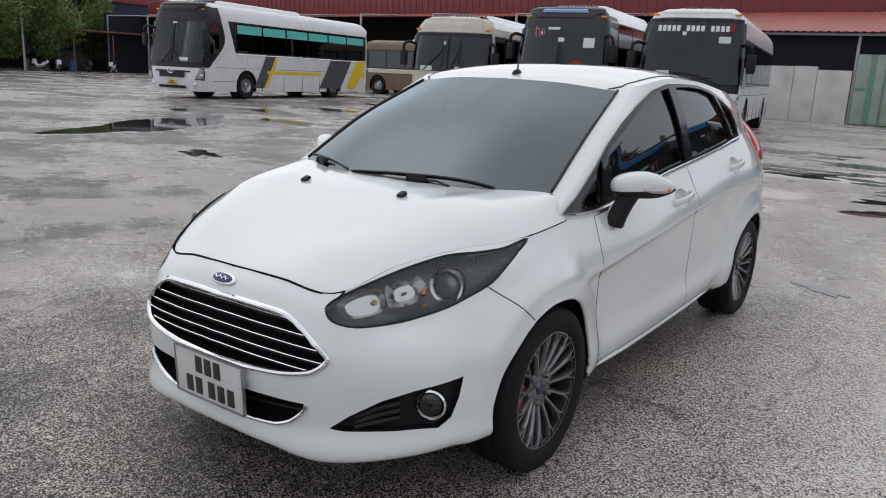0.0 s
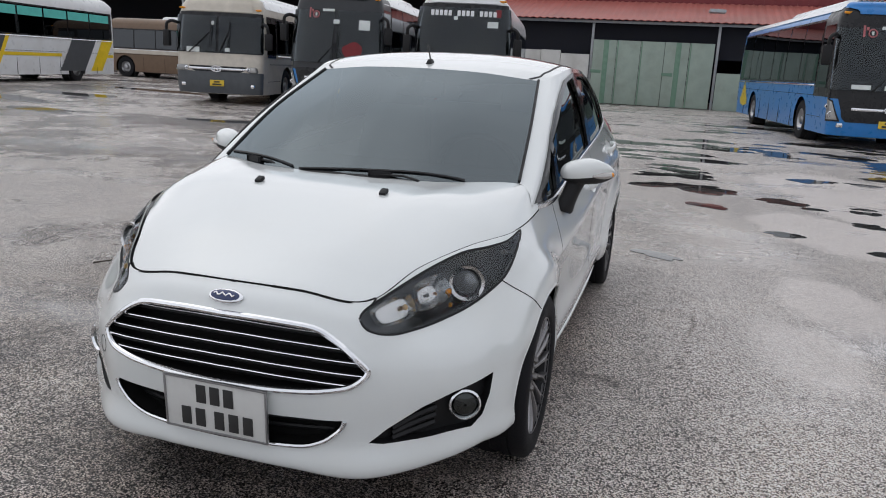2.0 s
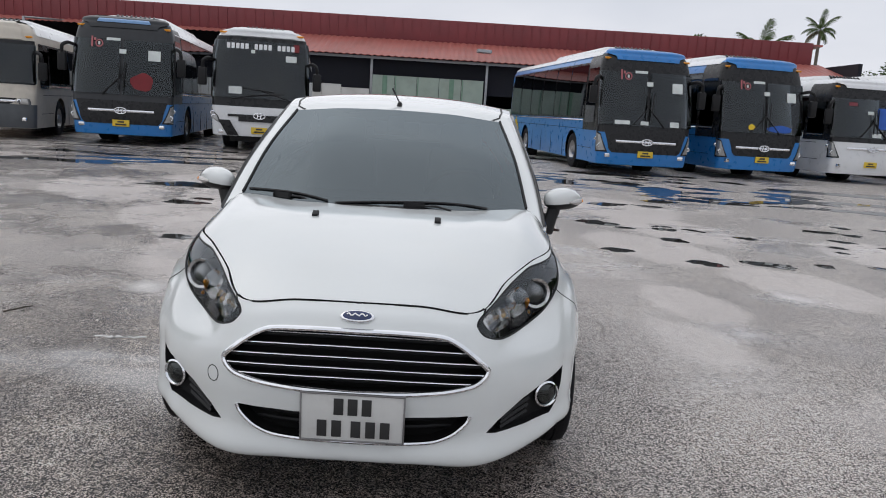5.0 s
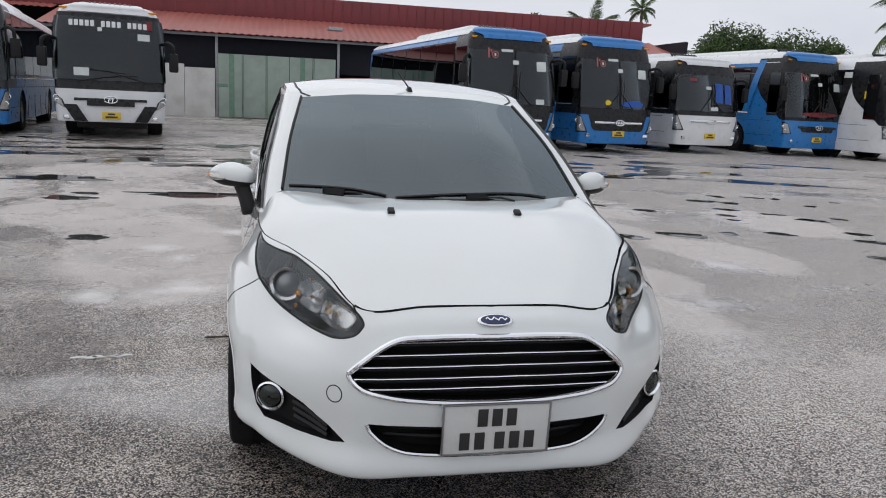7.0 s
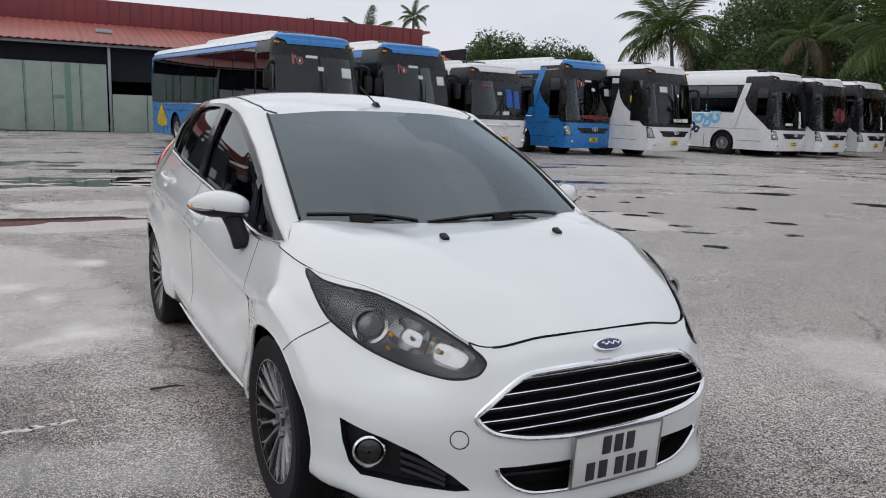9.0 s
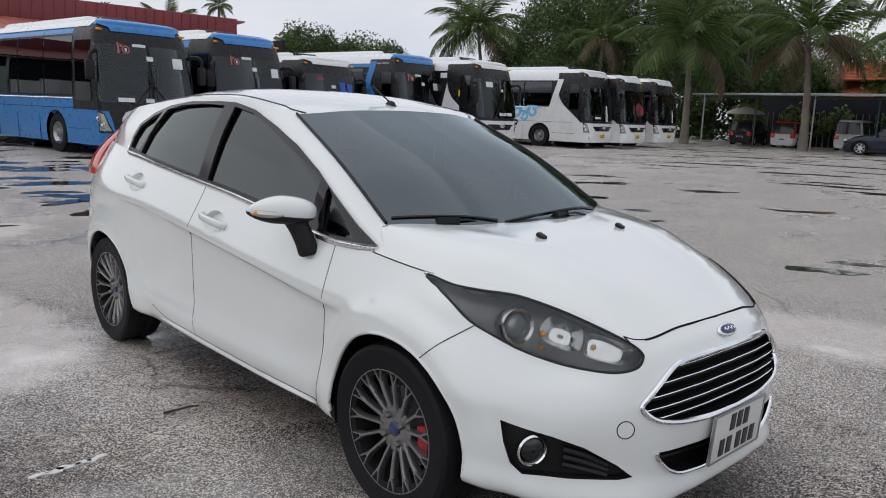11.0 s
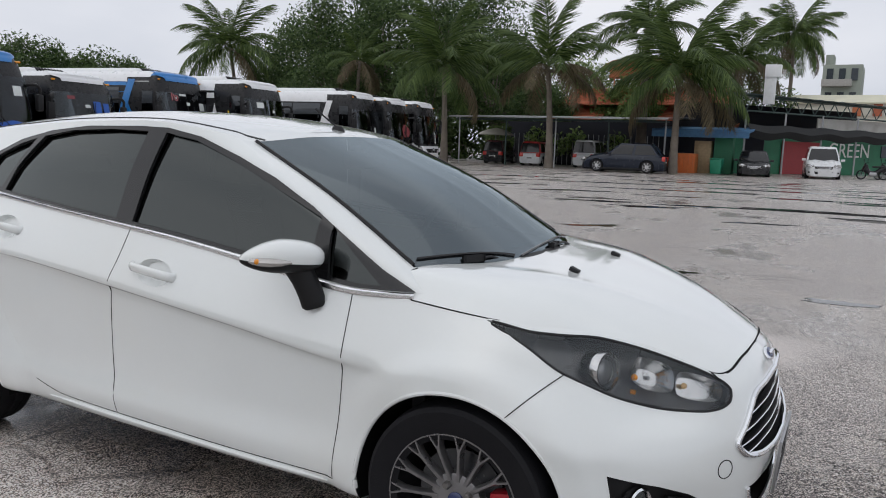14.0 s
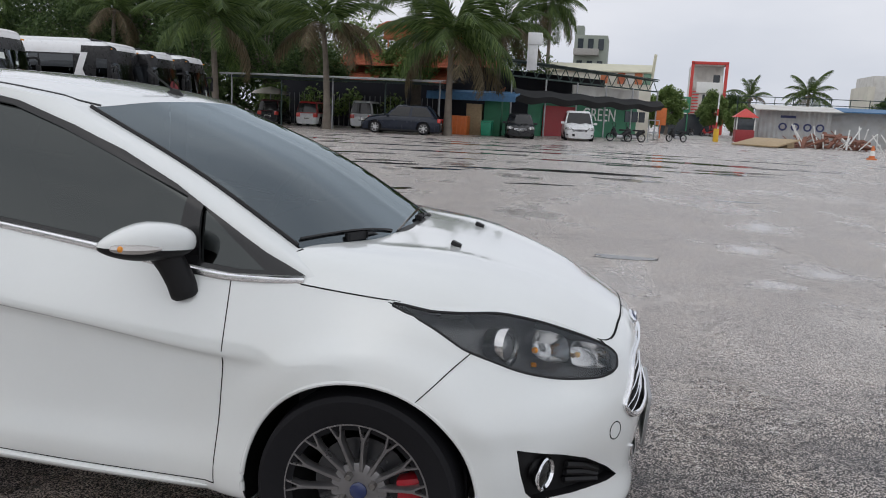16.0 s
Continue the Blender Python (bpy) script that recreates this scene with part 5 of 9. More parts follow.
plate = bmesh.new()
box(plate, (3.322, 0.004, 0.372), (0.008, 0.345, 0.170), rot=(0, 4, 0), bevel=0.003)
np_ob = part("number_plate", plate, M["plate_white"], car, "white number plate in a grey frame")
rimp = bmesh.new()
for dy, dz, sy, sz in ((0, 0.083, 0.345, 0.006), (0, -0.083, 0.345, 0.006), (0.170, 0, 0.006, 0.17), (-0.170, 0, 0.006, 0.17)):
    box(rimp, (3.325 + dz * 0.07, 0.004 + dy, 0.372 + dz), (0.009, sy, sz), rot=(0, 4, 0), bevel=0.001)
part("plate_frame", rimp, M["steel"], np_ob)
for zz, ys in ((0.410, (-0.046, 0.0, 0.046)), (0.332, (-0.108, -0.060, -0.012, 0.052, 0.100))):
    for y in ys:
        bm = bmesh.new()
        box(bm, (3.3275 + (zz - 0.372) * 0.07, 0.004 - y, zz), (0.003, 0.032, 0.058), rot=(0, 4, 0), bevel=0.001)
        part("plate_bar", bm, M["plate_black"], np_ob)
em = bmesh.new()
bmesh.ops.create_uvsphere(em, u_segments=32, v_segments=12, radius=1.0)
for v in em.verts:
    v.co = Vector((v.co.x * 0.010, v.co.y * 0.058, v.co.z * 0.024))
bmesh.ops.transform(em, matrix=pose(3.256, 0, 0.698, 0, -42, 0), verts=em.verts)
badge = part("emblem", em, M["chrome"], car, "oval emblem with chrome rim")
em = bmesh.new()
bmesh.ops.create_uvsphere(em, u_segments=32, v_segments=12, radius=1.0)
for v in em.verts:
    v.co = Vector((v.co.x * 0.012, v.co.y * 0.0545, v.co.z * 0.0212))
bmesh.ops.transform(em, matrix=pose(3.256, 0, 0.698, 0, -42, 0), verts=em.verts)
oval = part("emblem_field", em, M["badge_blue"], badge, "blue emblem field")
em = bmesh.new()
pts = [(0.0125, -0.034 + 0.0068 * k, 0.005 * math.sin(k * 1.9)) for k in range(11)]
tube(em, pts, 0.0026, 6)
bmesh.ops.transform(em, matrix=pose(3.256, 0, 0.698, 0, -42, 0), verts=em.verts)
part("emblem_script", em, M["chrome"], badge)
cap = bmesh.new()
cq, cn, _, _ = BODY_TREE.find_nearest(Vector((3.209, -0.487, 0.458)))
if cn.x < 0:
    cn = -cn
ring_pts = []
t1 = cn.cross(Vector((0, 0, 1))).normalized()
t2 = t1.cross(cn)
for k in range(28):
    a = 2 * math.pi * k / 28
    ring_pts.append(cq + t1 * 0.027 * math.cos(a) + t2 * 0.027 * math.sin(a))
ribbon(cap, ring_pts + ring_pts[:1], BODY_TREE, 0.003, 0.0008, cn)
part("tow_eye_cover", cap, M["gap"], front_bumper)

# ---- rear: spoiler, lamps
sp = bmesh.new()
prof = [(-0.42, 0.0), (-0.55, 0.0), (-0.70, 0.0)]
rows = []
for k in range(-14, 15):
    y = 0.50 * k / 14
    f = 1 - 0.35 * (abs(k) / 14) ** 3
    z0 = 1.355 - 0.045 * (abs(y) / 0.5) ** 2
    x1 = -0.715 + 0.10 * (abs(y) / 0.5) ** 4
    rows.append([sp.verts.new(c) for c in ((-0.36, y, z0 + 0.018), (-0.55, y, z0 - 0.010), (x1, y, z0 - 0.050), (x1 + 0.004, y, z0 - 0.078), (-0.57, y, z0 - 0.075), (-0.40, y, z0 - 0.03))])
for a, b in zip(rows, rows[1:]):
    for j in range(6):
        sp.faces.new((a[j], a[(j + 1) % 6], b[(j + 1) % 6], b[j]))
sp.faces.new(rows[0])
sp.faces.new(rows[-1][::-1])
part("roof_spoiler", sp, M["white_paint"], car)
for s in (1, -1):
    tl = bmesh.new()
    rows = []
    for k in range(13):
        f = k / 12
        z = 0.93 + 0.27 * f
        cx = -0.50 - 0.05 * math.sin(f * 2.4) + 0.05 * f
        rows.append([tl.verts.new((cx + dx, s * (0.742 - 0.19 * f ** 1.6 + dy), z)) for dx, dy in ((0.10 - 0.06 * f, -0.001), (0.02, 0.005), (-0.08, -0.012), (-0.17 + 0.03 * f, -0.09))])
    for a, b in zip(rows, rows[1:]):
        for j in range(3):
            tl.faces.new((a[j], a[j + 1], b[j + 1], b[j]))
    part("tail_lamp", thick(tl, 0.02), M["red_lens"], car, "red tail lamp")
rg = bmesh.new()
rows = []
for k in range(-10, 11):
    y = 0.44 * k / 10
    rows.append([rg.verts.new((-0.60 - dx + 0.06 * (y / 0.44) ** 2, y, z)) for dx, z in ((0.02, 1.14), (0.035, 1.21), (0.022, 1.27))])
for a, b in zip(rows, rows[1:]):
    for j in range(2):
        rg.faces.new((a[j], a[j + 1], b[j + 1], b[j]))
part("rear_screen", thick(rg, 0.005), M["glass_dark"], car)

# ---- interior seen faintly through the glass
dash = bmesh.new()
box(dash, (2.12, 0, 0.86), (0.46, 1.30, 0.18), rot=(0, 8, 0), bevel=0.05)
part("dashboard", dash, M["interior"], car)
for y in (0.36, -0.36):
    st = bmesh.new()
    box(st, (1.25, y, 0.58), (0.50, 0.50, 0.22), bevel=0.07)
    box(st, (0.98, y, 0.86), (0.16, 0.48, 0.62), rot=(0, -14, 0), bevel=0.06, taper=(0.8, 0.8))
    box(st, (0.88, y, 1.22), (0.10, 0.26, 0.18), rot=(0, -10, 0), bevel=0.04)
    part("front_seat", st, M["interior_grey"], car)
st = bmesh.new()
box(st, (0.35, 0, 0.60), (0.50, 1.20, 0.22), bevel=0.06)
box(st, (0.08, 0, 0.88), (0.16, 1.20, 0.56), rot=(0, -16, 0), bevel=0.06)
part("rear_seat", st, M["interior_grey"], car)
whl = bmesh.new()
sw = [(1.78 + 0.07 * math.sin(a), 0.36 + 0.185 * math.cos(a), 0.93 + 0.17 * math.sin(a)) for a in [2 * math.pi * k / 24 for k in range(24)]]
tube(whl, sw, 0.016, 6, closed=True)
part("steering_wheel", whl, M["interior"], car)
rv = bmesh.new()
box(rv, (1.60, 0, 1.275), (0.04, 0.24, 0.075), rot=(0, -10, 0), bevel=0.018)
rod(rv, (1.60, 0, 1.29), (1.66, 0, 1.335), 0.014)
box(rv, (1.70, 0, 1.300), (0.13, 0.085, 0.035), rot=(0, 27, 0), bevel=0.012)
part("rear_view_mirror", rv, M["interior_grey"], car)


# ---- wheels
def car_wheel(name, parent_ob, at, s, spokes=15, tr=TYRE_R, width=0.195, rim_r=0.214, mats=None, detail=True):
    mt = mats or (M["gunmetal"], M["rubber"])
    bm = bmesh.new()
    o = s * width / 2
    # barrel with an outer lip
    lathe(bm, [(rim_r * 0.98, o), (rim_r, o * 1.0), (rim_r, o * 0.88), (rim_r * 0.955, o * 0.86)], "y", 48)
    # hub
    lathe(bm, [(0.010, o * 0.64), (rim_r * 0.33, o * 0.68), (rim_r * 0.39, o * 0.64), (rim_r * 0.38, o * 0.2)], "y", 24)
    rim = part(name, bm, mt[0], parent_ob)
    rim.location = at
    # black barrel: the shade behind the spokes is put into its colour
    barrel = bmesh.new()
    lathe(barrel, [(rim_r * 0.958, o * 0.86), (rim_r * 0.93, o * 0.6), (rim_r * 0.90, o * 0.3), (rim_r * 0.88, -o * 0.9)], "y", 40)
    part("barrel", barrel, M["black_plastic"], rim, "inner barrel coloured black for its shade")
    ty = bmesh.new()
    w2 = width / 2
    lathe(ty, [(rim_r * 0.985, w2 * 0.93), (rim_r * 1.02, w2 * 1.02), (rim_r * 1.12, w2 * 1.09), (tr * 0.93, w2 * 1.08), (tr * 0.975, w2 * 0.98), (tr * 0.995, w2 * 0.80), (tr, w2 * 0.55), (tr, w2 * 0.52), (tr * 0.975, w2 * 0.51), (tr * 0.975, w2 * 0.46), (tr, w2 * 0.45), (tr, 0.02), (tr * 0.975, 0.018),
               (tr * 0.975, -0.018), (tr, -0.02), (tr, -w2 * 0.55), (tr * 0.975, -w2 * 0.98), (tr * 0.93, -w2 * 1.08), (rim_r * 1.02, -w2), (rim_r * 0.9, -w2 * 0.9)], "y", 56)
    part("tyre", ty, mt[1], rim)
    if not detail:
        sp_ = bmesh.new()
        for k in range(spokes):
            a = 2 * math.pi * k / spokes
            box(sp_, (math.cos(a) * rim_r * 0.6, o * 0.66, math.sin(a) * rim_r * 0.6), (rim_r * 0.75, 0.03, rim_r * 0.16), rot=(0, -math.degrees(a), 0), bevel=0.006)
        part("spokes", sp_, mt[0], rim)
        bk = bmesh.new()
        disc(bk, [(rim_r * 0.88, o * 0.25), (0.02, o * 0.25)], "y", 24, (0, 0, 0))
        part("brake_disc", bk, M["black_plastic"], rim)
        return rim
    for k in range(spokes):
        a = 2 * math.pi * (k + 0.5) / spokes
        sp_ = bmesh.new()
        stem = [(0.060, 0.0, 0.0115, 0.64), (0.11, 0.0, 0.0085, 0.77), (0.150, 0.0, 0.0088, 0.86), (0.176, 0.0, 0.0120, 0.90)]
        prongs = [[(0.168, d * 0.003, 0.0062, 0.89), (0.190, d * 0.0105, 0.0056, 0.915), (0.2125, d * 0.0175, 0.0060, 0.925)] for d in (1, -1)]
        for prof_ in (stem, *prongs):
            rws = []
            for r, mid_z, hw, oy in prof_:
                rws.append([sp_.verts.new((r, o * oy + dy * s, mid_z + dz)) for dz, dy in ((-hw, -0.005), (-hw * 0.45, 0.005), (hw * 0.45, 0.005), (hw, -0.005), (hw * 0.8, -0.022), (-hw * 0.8, -0.022))])
            for p, q in zip(rws, rws[1:]):
                for j in range(6):
                    sp_.faces.new((p[j], p[(j + 1) % 6], q[(j + 1) % 6], q[j]))
            sp_.faces.new(rws[-1])
        bmesh.ops.transform(sp_, matrix=pose(0, 0, 0, 0, -math.degrees(a), 0), verts=sp_.verts)
        part("spoke", sp_, mt[0], rim)
    for k in range(4):
        a = 2 * math.pi * (k + 0.35) / 4
        nb = bmesh.new()
        disc(nb, [(0.0125, o * 0.55), (0.0125, o * 0.82), (0.009, o * 0.86)], "y", 6, (0.052 * math.cos(a), 0, 0.052 * math.sin(a)))
        part("lug_nut", nb, M["steel_nut"], rim, "bare steel lug nut")
    cp = bmesh.new()
    disc(cp, [(0.026, o * 0.62), (0.0255, o * 0.70), (0.022, o * 0.73), (0.004, o * 0.74)], "y", 24, (0, 0, 0))
    part("centre_cap", cp, M["badge_blue"], rim, "blue centre cap")
    bk = bmesh.new()
    disc(bk, [(0.145, o * 0.10), (0.145, o * 0.22), (0.03, o * 0.22)], "y", 32, (0, 0, 0))
    part("brake_disc", bk, M["lamp_housing"], rim, "grey brake disc")
    ca = bmesh.new()
    for a0 in (0.15, 0.0, -0.15):
        ang = a0 + 0.08
        box(ca, (0.150 * math.cos(ang), o * 0.34, 0.150 * math.sin(ang)), (0.075, 0.060, 0.046), rot=(0, -math.degrees(ang), 0), bevel=0.014)
    part("brake_caliper", ca, M["brake_red"], rim, "red brake caliper")
    return rim


for s in (1, -1):
    car_wheel("wheel", car, (FRONT_AXLE, s * 0.725, HUB_Z), s)
    car_wheel("wheel", car, (REAR_AXLE, s * 0.725, HUB_Z), s)


# ---------------------------------------------------------------- ground and standing water
gb = bmesh.new()
bmesh.ops.create_grid(gb, x_segments=40, y_segments=40, size=600)
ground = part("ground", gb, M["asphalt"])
tagged(ground, "worn grey asphalt yard, damp with rain", "ground", kind="structure")


def puddle(x, y, rx, ry, turn, seed):
    """An irregular shallow pool, its edge broken into lobes."""
    rnd = random.Random(seed)
    ph = [rnd.uniform(0, 6.28) for _ in range(9)]
    am = [rnd.uniform(0.14, 0.32) / (1 + 0.35 * k) for k in range(9)]
    if rx > 1.5 or rx < 0.4:
        am = [v * 0.55 for v in am]
    n_ = 64 if max(rx, ry) > 0.8 else 36
    rim = []
    c, s = math.cos(radians(turn)), math.sin(radians(turn))
    for k in range(n_):
        a = 2 * math.pi * k / n_
        r = 1 + sum(am[j] * math.sin((j + 2) * a + ph[j]) for j in range(9))
        r = max(0.25, r)
        px, py = rx * r * math.cos(a), ry * r * math.sin(a)
        rim.append((x + c * px - s * py, y + s * px + c * py))
    bm = bmesh.new()
    mid = bm.verts.new((x, y, 0.005))
    top = [bm.verts.new((px, py, 0.0045)) for px, py in rim]
    low = [bm.verts.new((x + (px - x) * 1.04, y + (py - y) * 1.04, -0.004)) for px, py in rim]
    for k in range(n_):
        bm.faces.new((mid, top[k], top[(k + 1) % n_]))
        bm.faces.new((top[k], low[k], low[(k + 1) % n_], top[(k + 1) % n_]))
    ob = part("puddle", bm, M["water"], None, smooth=False)
    tagged(ob, "shallow rain puddle on grey asphalt", "puddle", "puddles on the yard", "structure")
    return ob


PUDDLES = [(-5.3, -12.9, 2.9, 0.95, 30), (-11.0, -15.5, 1.6, 0.5, 65), (-9.0, -17.0, 1.0, 0.35, 60), (-14.0, -16.5, 2.2, 0.5, 75),
           (-6.2, 0.9, 0.9, 0.42, 80), (-7.9, 2.6, 1.5, 0.40, 80), (-9.6, 0.2, 2.2, 0.6, 86), (-11.4, 2.9, 2.6, 0.7, 84), (-13.6, -0.6, 2.4, 0.8, 88), (-8.8, 5.2, 0.8, 0.35, 75), (-14.2, 3.2, 1.6, 0.6, 85), (-17.5, 0.5, 3.0, 0.7, 88),
           (-2.6, 2.24, 0.24, 0.17, 70), (-4.8, 2.44, 0.46, 0.25, 75), (-3.57, 3.15, 0.27, 0.17, 70), (-2.07, 3.04, 0.30, 0.16, 65), (-3.95, 1.56, 0.24, 0.15, 75), (-2.2, 3.75, 0.42, 0.18, 65), (-4.5, 3.3, 0.25, 0.15, 70), (-5.2, 5.74, 0.40, 0.16, 65), (-2.33, 5.07, 0.24, 0.12, 60),
           (-0.96, 5.26, 0.22, 0.11, 55), (-1.84, 5.92, 0.28, 0.13, 55), (-2.1, 7.86, 0.34, 0.14, 50), (-5.5, 11.3, 0.9, 0.24, 55), (-12.9, 13.4, 1.2, 0.3, 60), (-8.2, 9.0, 1.2, 0.3, 65),
           (-10.8, 7.0, 1.4, 0.4, 75), (-12.5, 9.8, 1.8, 0.4, 70), (-3.6, 8.8, 0.45, 0.2, 55), (-0.6, 10.4, 0.45, 0.18, 45), (-3.2, 12.1, 0.6, 0.2, 50), (-6.8, 13.0, 0.8, 0.25, 55), (-9.8, 14.4, 1.3, 0.3, 60),
           (-1.8, -2.33, 0.17, 0.13, 95), (-4.35, -3.1, 0.30, 0.17, 95), (-4.86, -1.43, 0.95, 0.24, 83), (-8.7, -2.37, 0.42, 0.2, 90), (-8.95, -0.6, 0.55, 0.22, 90), (-6.4, -3.75, 0.62, 0.34, 100), (-4.8, -3.0, 0.16, 0.10, 90), (-9.4, -7.4, 1.4, 0.4, 105),
           (-0.97, 15.7, 0.8, 0.28, 20), (2.7, 17.6, 2.0, 0.42, 2), (0.1, 17.0, 0.9, 0.3, 10), (-2.5, 16.6, 1.0, 0.26, 20), (6.6, 25.7, 1.6, 0.5, 0), (3.7, 15.9, 0.8, 0.3, 0), (6.5, 20.4, 1.3, 0.4, 0), (-2.8, 17.6, 0.7, 0.2, 20), (1.8, 13.2, 0.5, 0.16, 15), (-4.6, 20.5, 1.5, 0.3, 25), (-8.2, 22.0, 1.8, 0.35, 30), (-11.5, 20.5, 1.4, 0.3, 40), (-2.0, 24.0, 2.6, 0.35, 10), (2.4, 22.8, 1.6, 0.35, 5), (-5.6, 27.0, 2.4, 0.4, 15),
           (0.8, 27.5, 2.8, 0.45, 5), (5.2, 26.0, 2.4, 0.4, 0), (4.0, 22.0, 1.2, 0.25, 0), (8.6, 25.0, 1.5, 0.3, -5), (6.8, 21.5, 0.9, 0.25, 0), (-10.0, 29.0, 2.2, 0.4, 25), (-3.0, 31.5, 3.0, 0.5, 10), (4.2, 31.0, 2.4, 0.45, 0), (9.5, 30.0, 1.6, 0.35, -5),
           (1.62, 5.30, 0.36, 0.14, 35), (1.7, 6.0, 0.28, 0.1, 20), (3.4, 5.2, 0.3, 0.12, 10), (-12.0, 25.0, 1.6, 0.3, 40), (-14.5, 33.0, 2.0, 0.4, 30), (5.6, 12.2, 0.35, 0.12, 0), (-1.2, 20.5, 0.8, 0.2, 15), (-2.6, -7.9, 0.5, 0.2, 70), (-6.2, -13.6, 0.6, 0.22, 60), (-8.6, -12.4, 1.2, 0.35, 65),
           (-1.1, 1.12, 0.20, 0.10, 60), (-12.2, -4.0, 1.5, 0.4, 95), (-18.6, -17.0, 2.4, 0.6, 80), (-20.5, 3.6, 2.2, 0.6, 85), (-3.4, 6.3, 0.3, 0.13, 60), (-4.3, 5.6, 0.26, 0.12, 60)]
rnd = random.Random(77)
for _ in range(46):
    PUDDLES.append((rnd.uniform(-15, -8.5), rnd.uniform(-9, 9), rnd.uniform(0.25, 1.0), rnd.uniform(0.12, 0.36), 90 + rnd.uniform(-18, 18)))
for _ in range(12):
    PUDDLES.append((rnd.uniform(-12, 9), rnd.uniform(19, 36), rnd.uniform(0.4, 1.8), rnd.uniform(0.14, 0.45), rnd.uniform(-10, 30)))
for _ in range(18):
    PUDDLES.append((rnd.uniform(-7, -1), rnd.uniform(2.6, 8.5), rnd.uniform(0.12, 0.30), rnd.uniform(0.07, 0.14), 70 + rnd.uniform(-20, 20)))
# long pools behind the parked car have broken up into chains of small ones
rnd = random.Random(5)
chains = [q for q in PUDDLES if -20 < q[0] < -5 and -2 < q[1] < 9 and q[2] > 0.8]
PUDDLES = [q for q in PUDDLES if q not in chains]
for x, y, rx, ry, turn in chains:
    for k in range(5):
        along, across = rx * rnd.uniform(-1.1, 1.1), rnd.uniform(-0.9, 0.9)
        c, s = math.cos(radians(turn)), math.sin(radians(turn))
        PUDDLES.append((x + c * along - s * across, y + s * along + c * across, rnd.uniform(0.22, 0.55), rnd.uniform(0.16, 0.32), turn + rnd.uniform(-15, 15)))
for i, q in enumerate(PUDDLES):
    small = -8 < q[0] < 0 and 2 < q[1] < 9
    puddle(q[0], q[1], q[2] * (0.62 if small else 1.0), q[3] * (0.85 if small else 1.0), q[4], i + 3)

# small marks and litter on the asphalt
M["splash"] = surface("white_paint_splash", (0.72, 0.71, 0.70), 0.7, vary=0.1, scale=20)
rnd = random.Random(12)
for cx, cy, turn in ((1.48, -1.53, 95),):
    bm = bmesh.new()
    for k in range(5):
        f = (k - 2) / 2
        rim = []
        for j in range(10):
            a = 2 * math.pi * j / 10
            r = rnd.uniform(0.7, 1.3)
            rim.append(Vector((0.10 * f + 0.045 * r * math.cos(a), 0.010 * rnd.uniform(-1, 1) + 0.014 * r * math.sin(a), 0.0046)))
        bm.faces.new([bm.verts.new(pose(cx, cy, 0, 0, 0, turn) @ p) for p in rim])
    res = bmesh.ops.extrude_face_region(bm, geom=list(bm.faces))
    for v in [g for g in res["geom"] if isinstance(g, bmesh.types.BMVert)]:
        v.co.z -= 0.0044
    ob = part("paint_splash", bm, M["splash"], None, smooth=False)
    tagged(ob, "dried splash of white paint on asphalt", "stain", "", "structure")
M["twig"] = surface("dark_twig", (0.05, 0.04, 0.03), 0.8)
for (ax, ay), (bx, by) in (((1.21, -1.05), (1.23, -0.89)), ((1.14, -2.39), (0.98, -2.29))):
    bm = bmesh.new()
    a, b = Vector((ax, ay, 0.008)), Vector((bx, by, 0.010))
    tube(bm, [a, a.lerp(b, 0.4) + Vector((0.008, 0.012, 0.006)), a.lerp(b, 0.7) + Vector((-0.006, 0.004, 0.004)), b], 0.005, 6, radii=[0.006, 0.005, 0.005, 0.003])
    tagged(part("twig", bm, M["twig"]), "thin dark twig lying on wet asphalt", "twig")


# ---------------------------------------------------------------- coaches
def bus_shape(W, H, rake=0.24, corner=0.34):
    """Functions of the coach's outline: half width and front face against height, and points on the skin."""
    def half(z):
        f = z / H
        return W / 2 * curve1([0, 0.08, 0.2, 0.72, 0.86, 0.94, 0.985, 1.0], [0.955, 0.98, 1.0, 1.0, 0.972, 0.90, 0.75, 0.60], f)

    def front(z):
        f = z / H
        return -curve1([0, 0.08, 0.16, 0.34, 0.42, 0.76, 0.86, 0.94, 0.985, 1.0], [0.10, 0.04, 0.0, 0.01, 0.04, rake, rake + 0.08, rake + 0.18, rake + 0.38, rake + 0.85], f)

    def skin(a, z, out=0.0):
        """a: 0 at the middle of the front to 1 at the corner's end."""
        t = a * math.pi / 2
        hw = half(z) + out
        return Vector((front(z) + out - corner * (1 - max(0.0, math.cos(t)) ** 0.55), hw * math.sin(t) ** 0.9 if t > 0 else 0.0, z))

    return half, front, skin


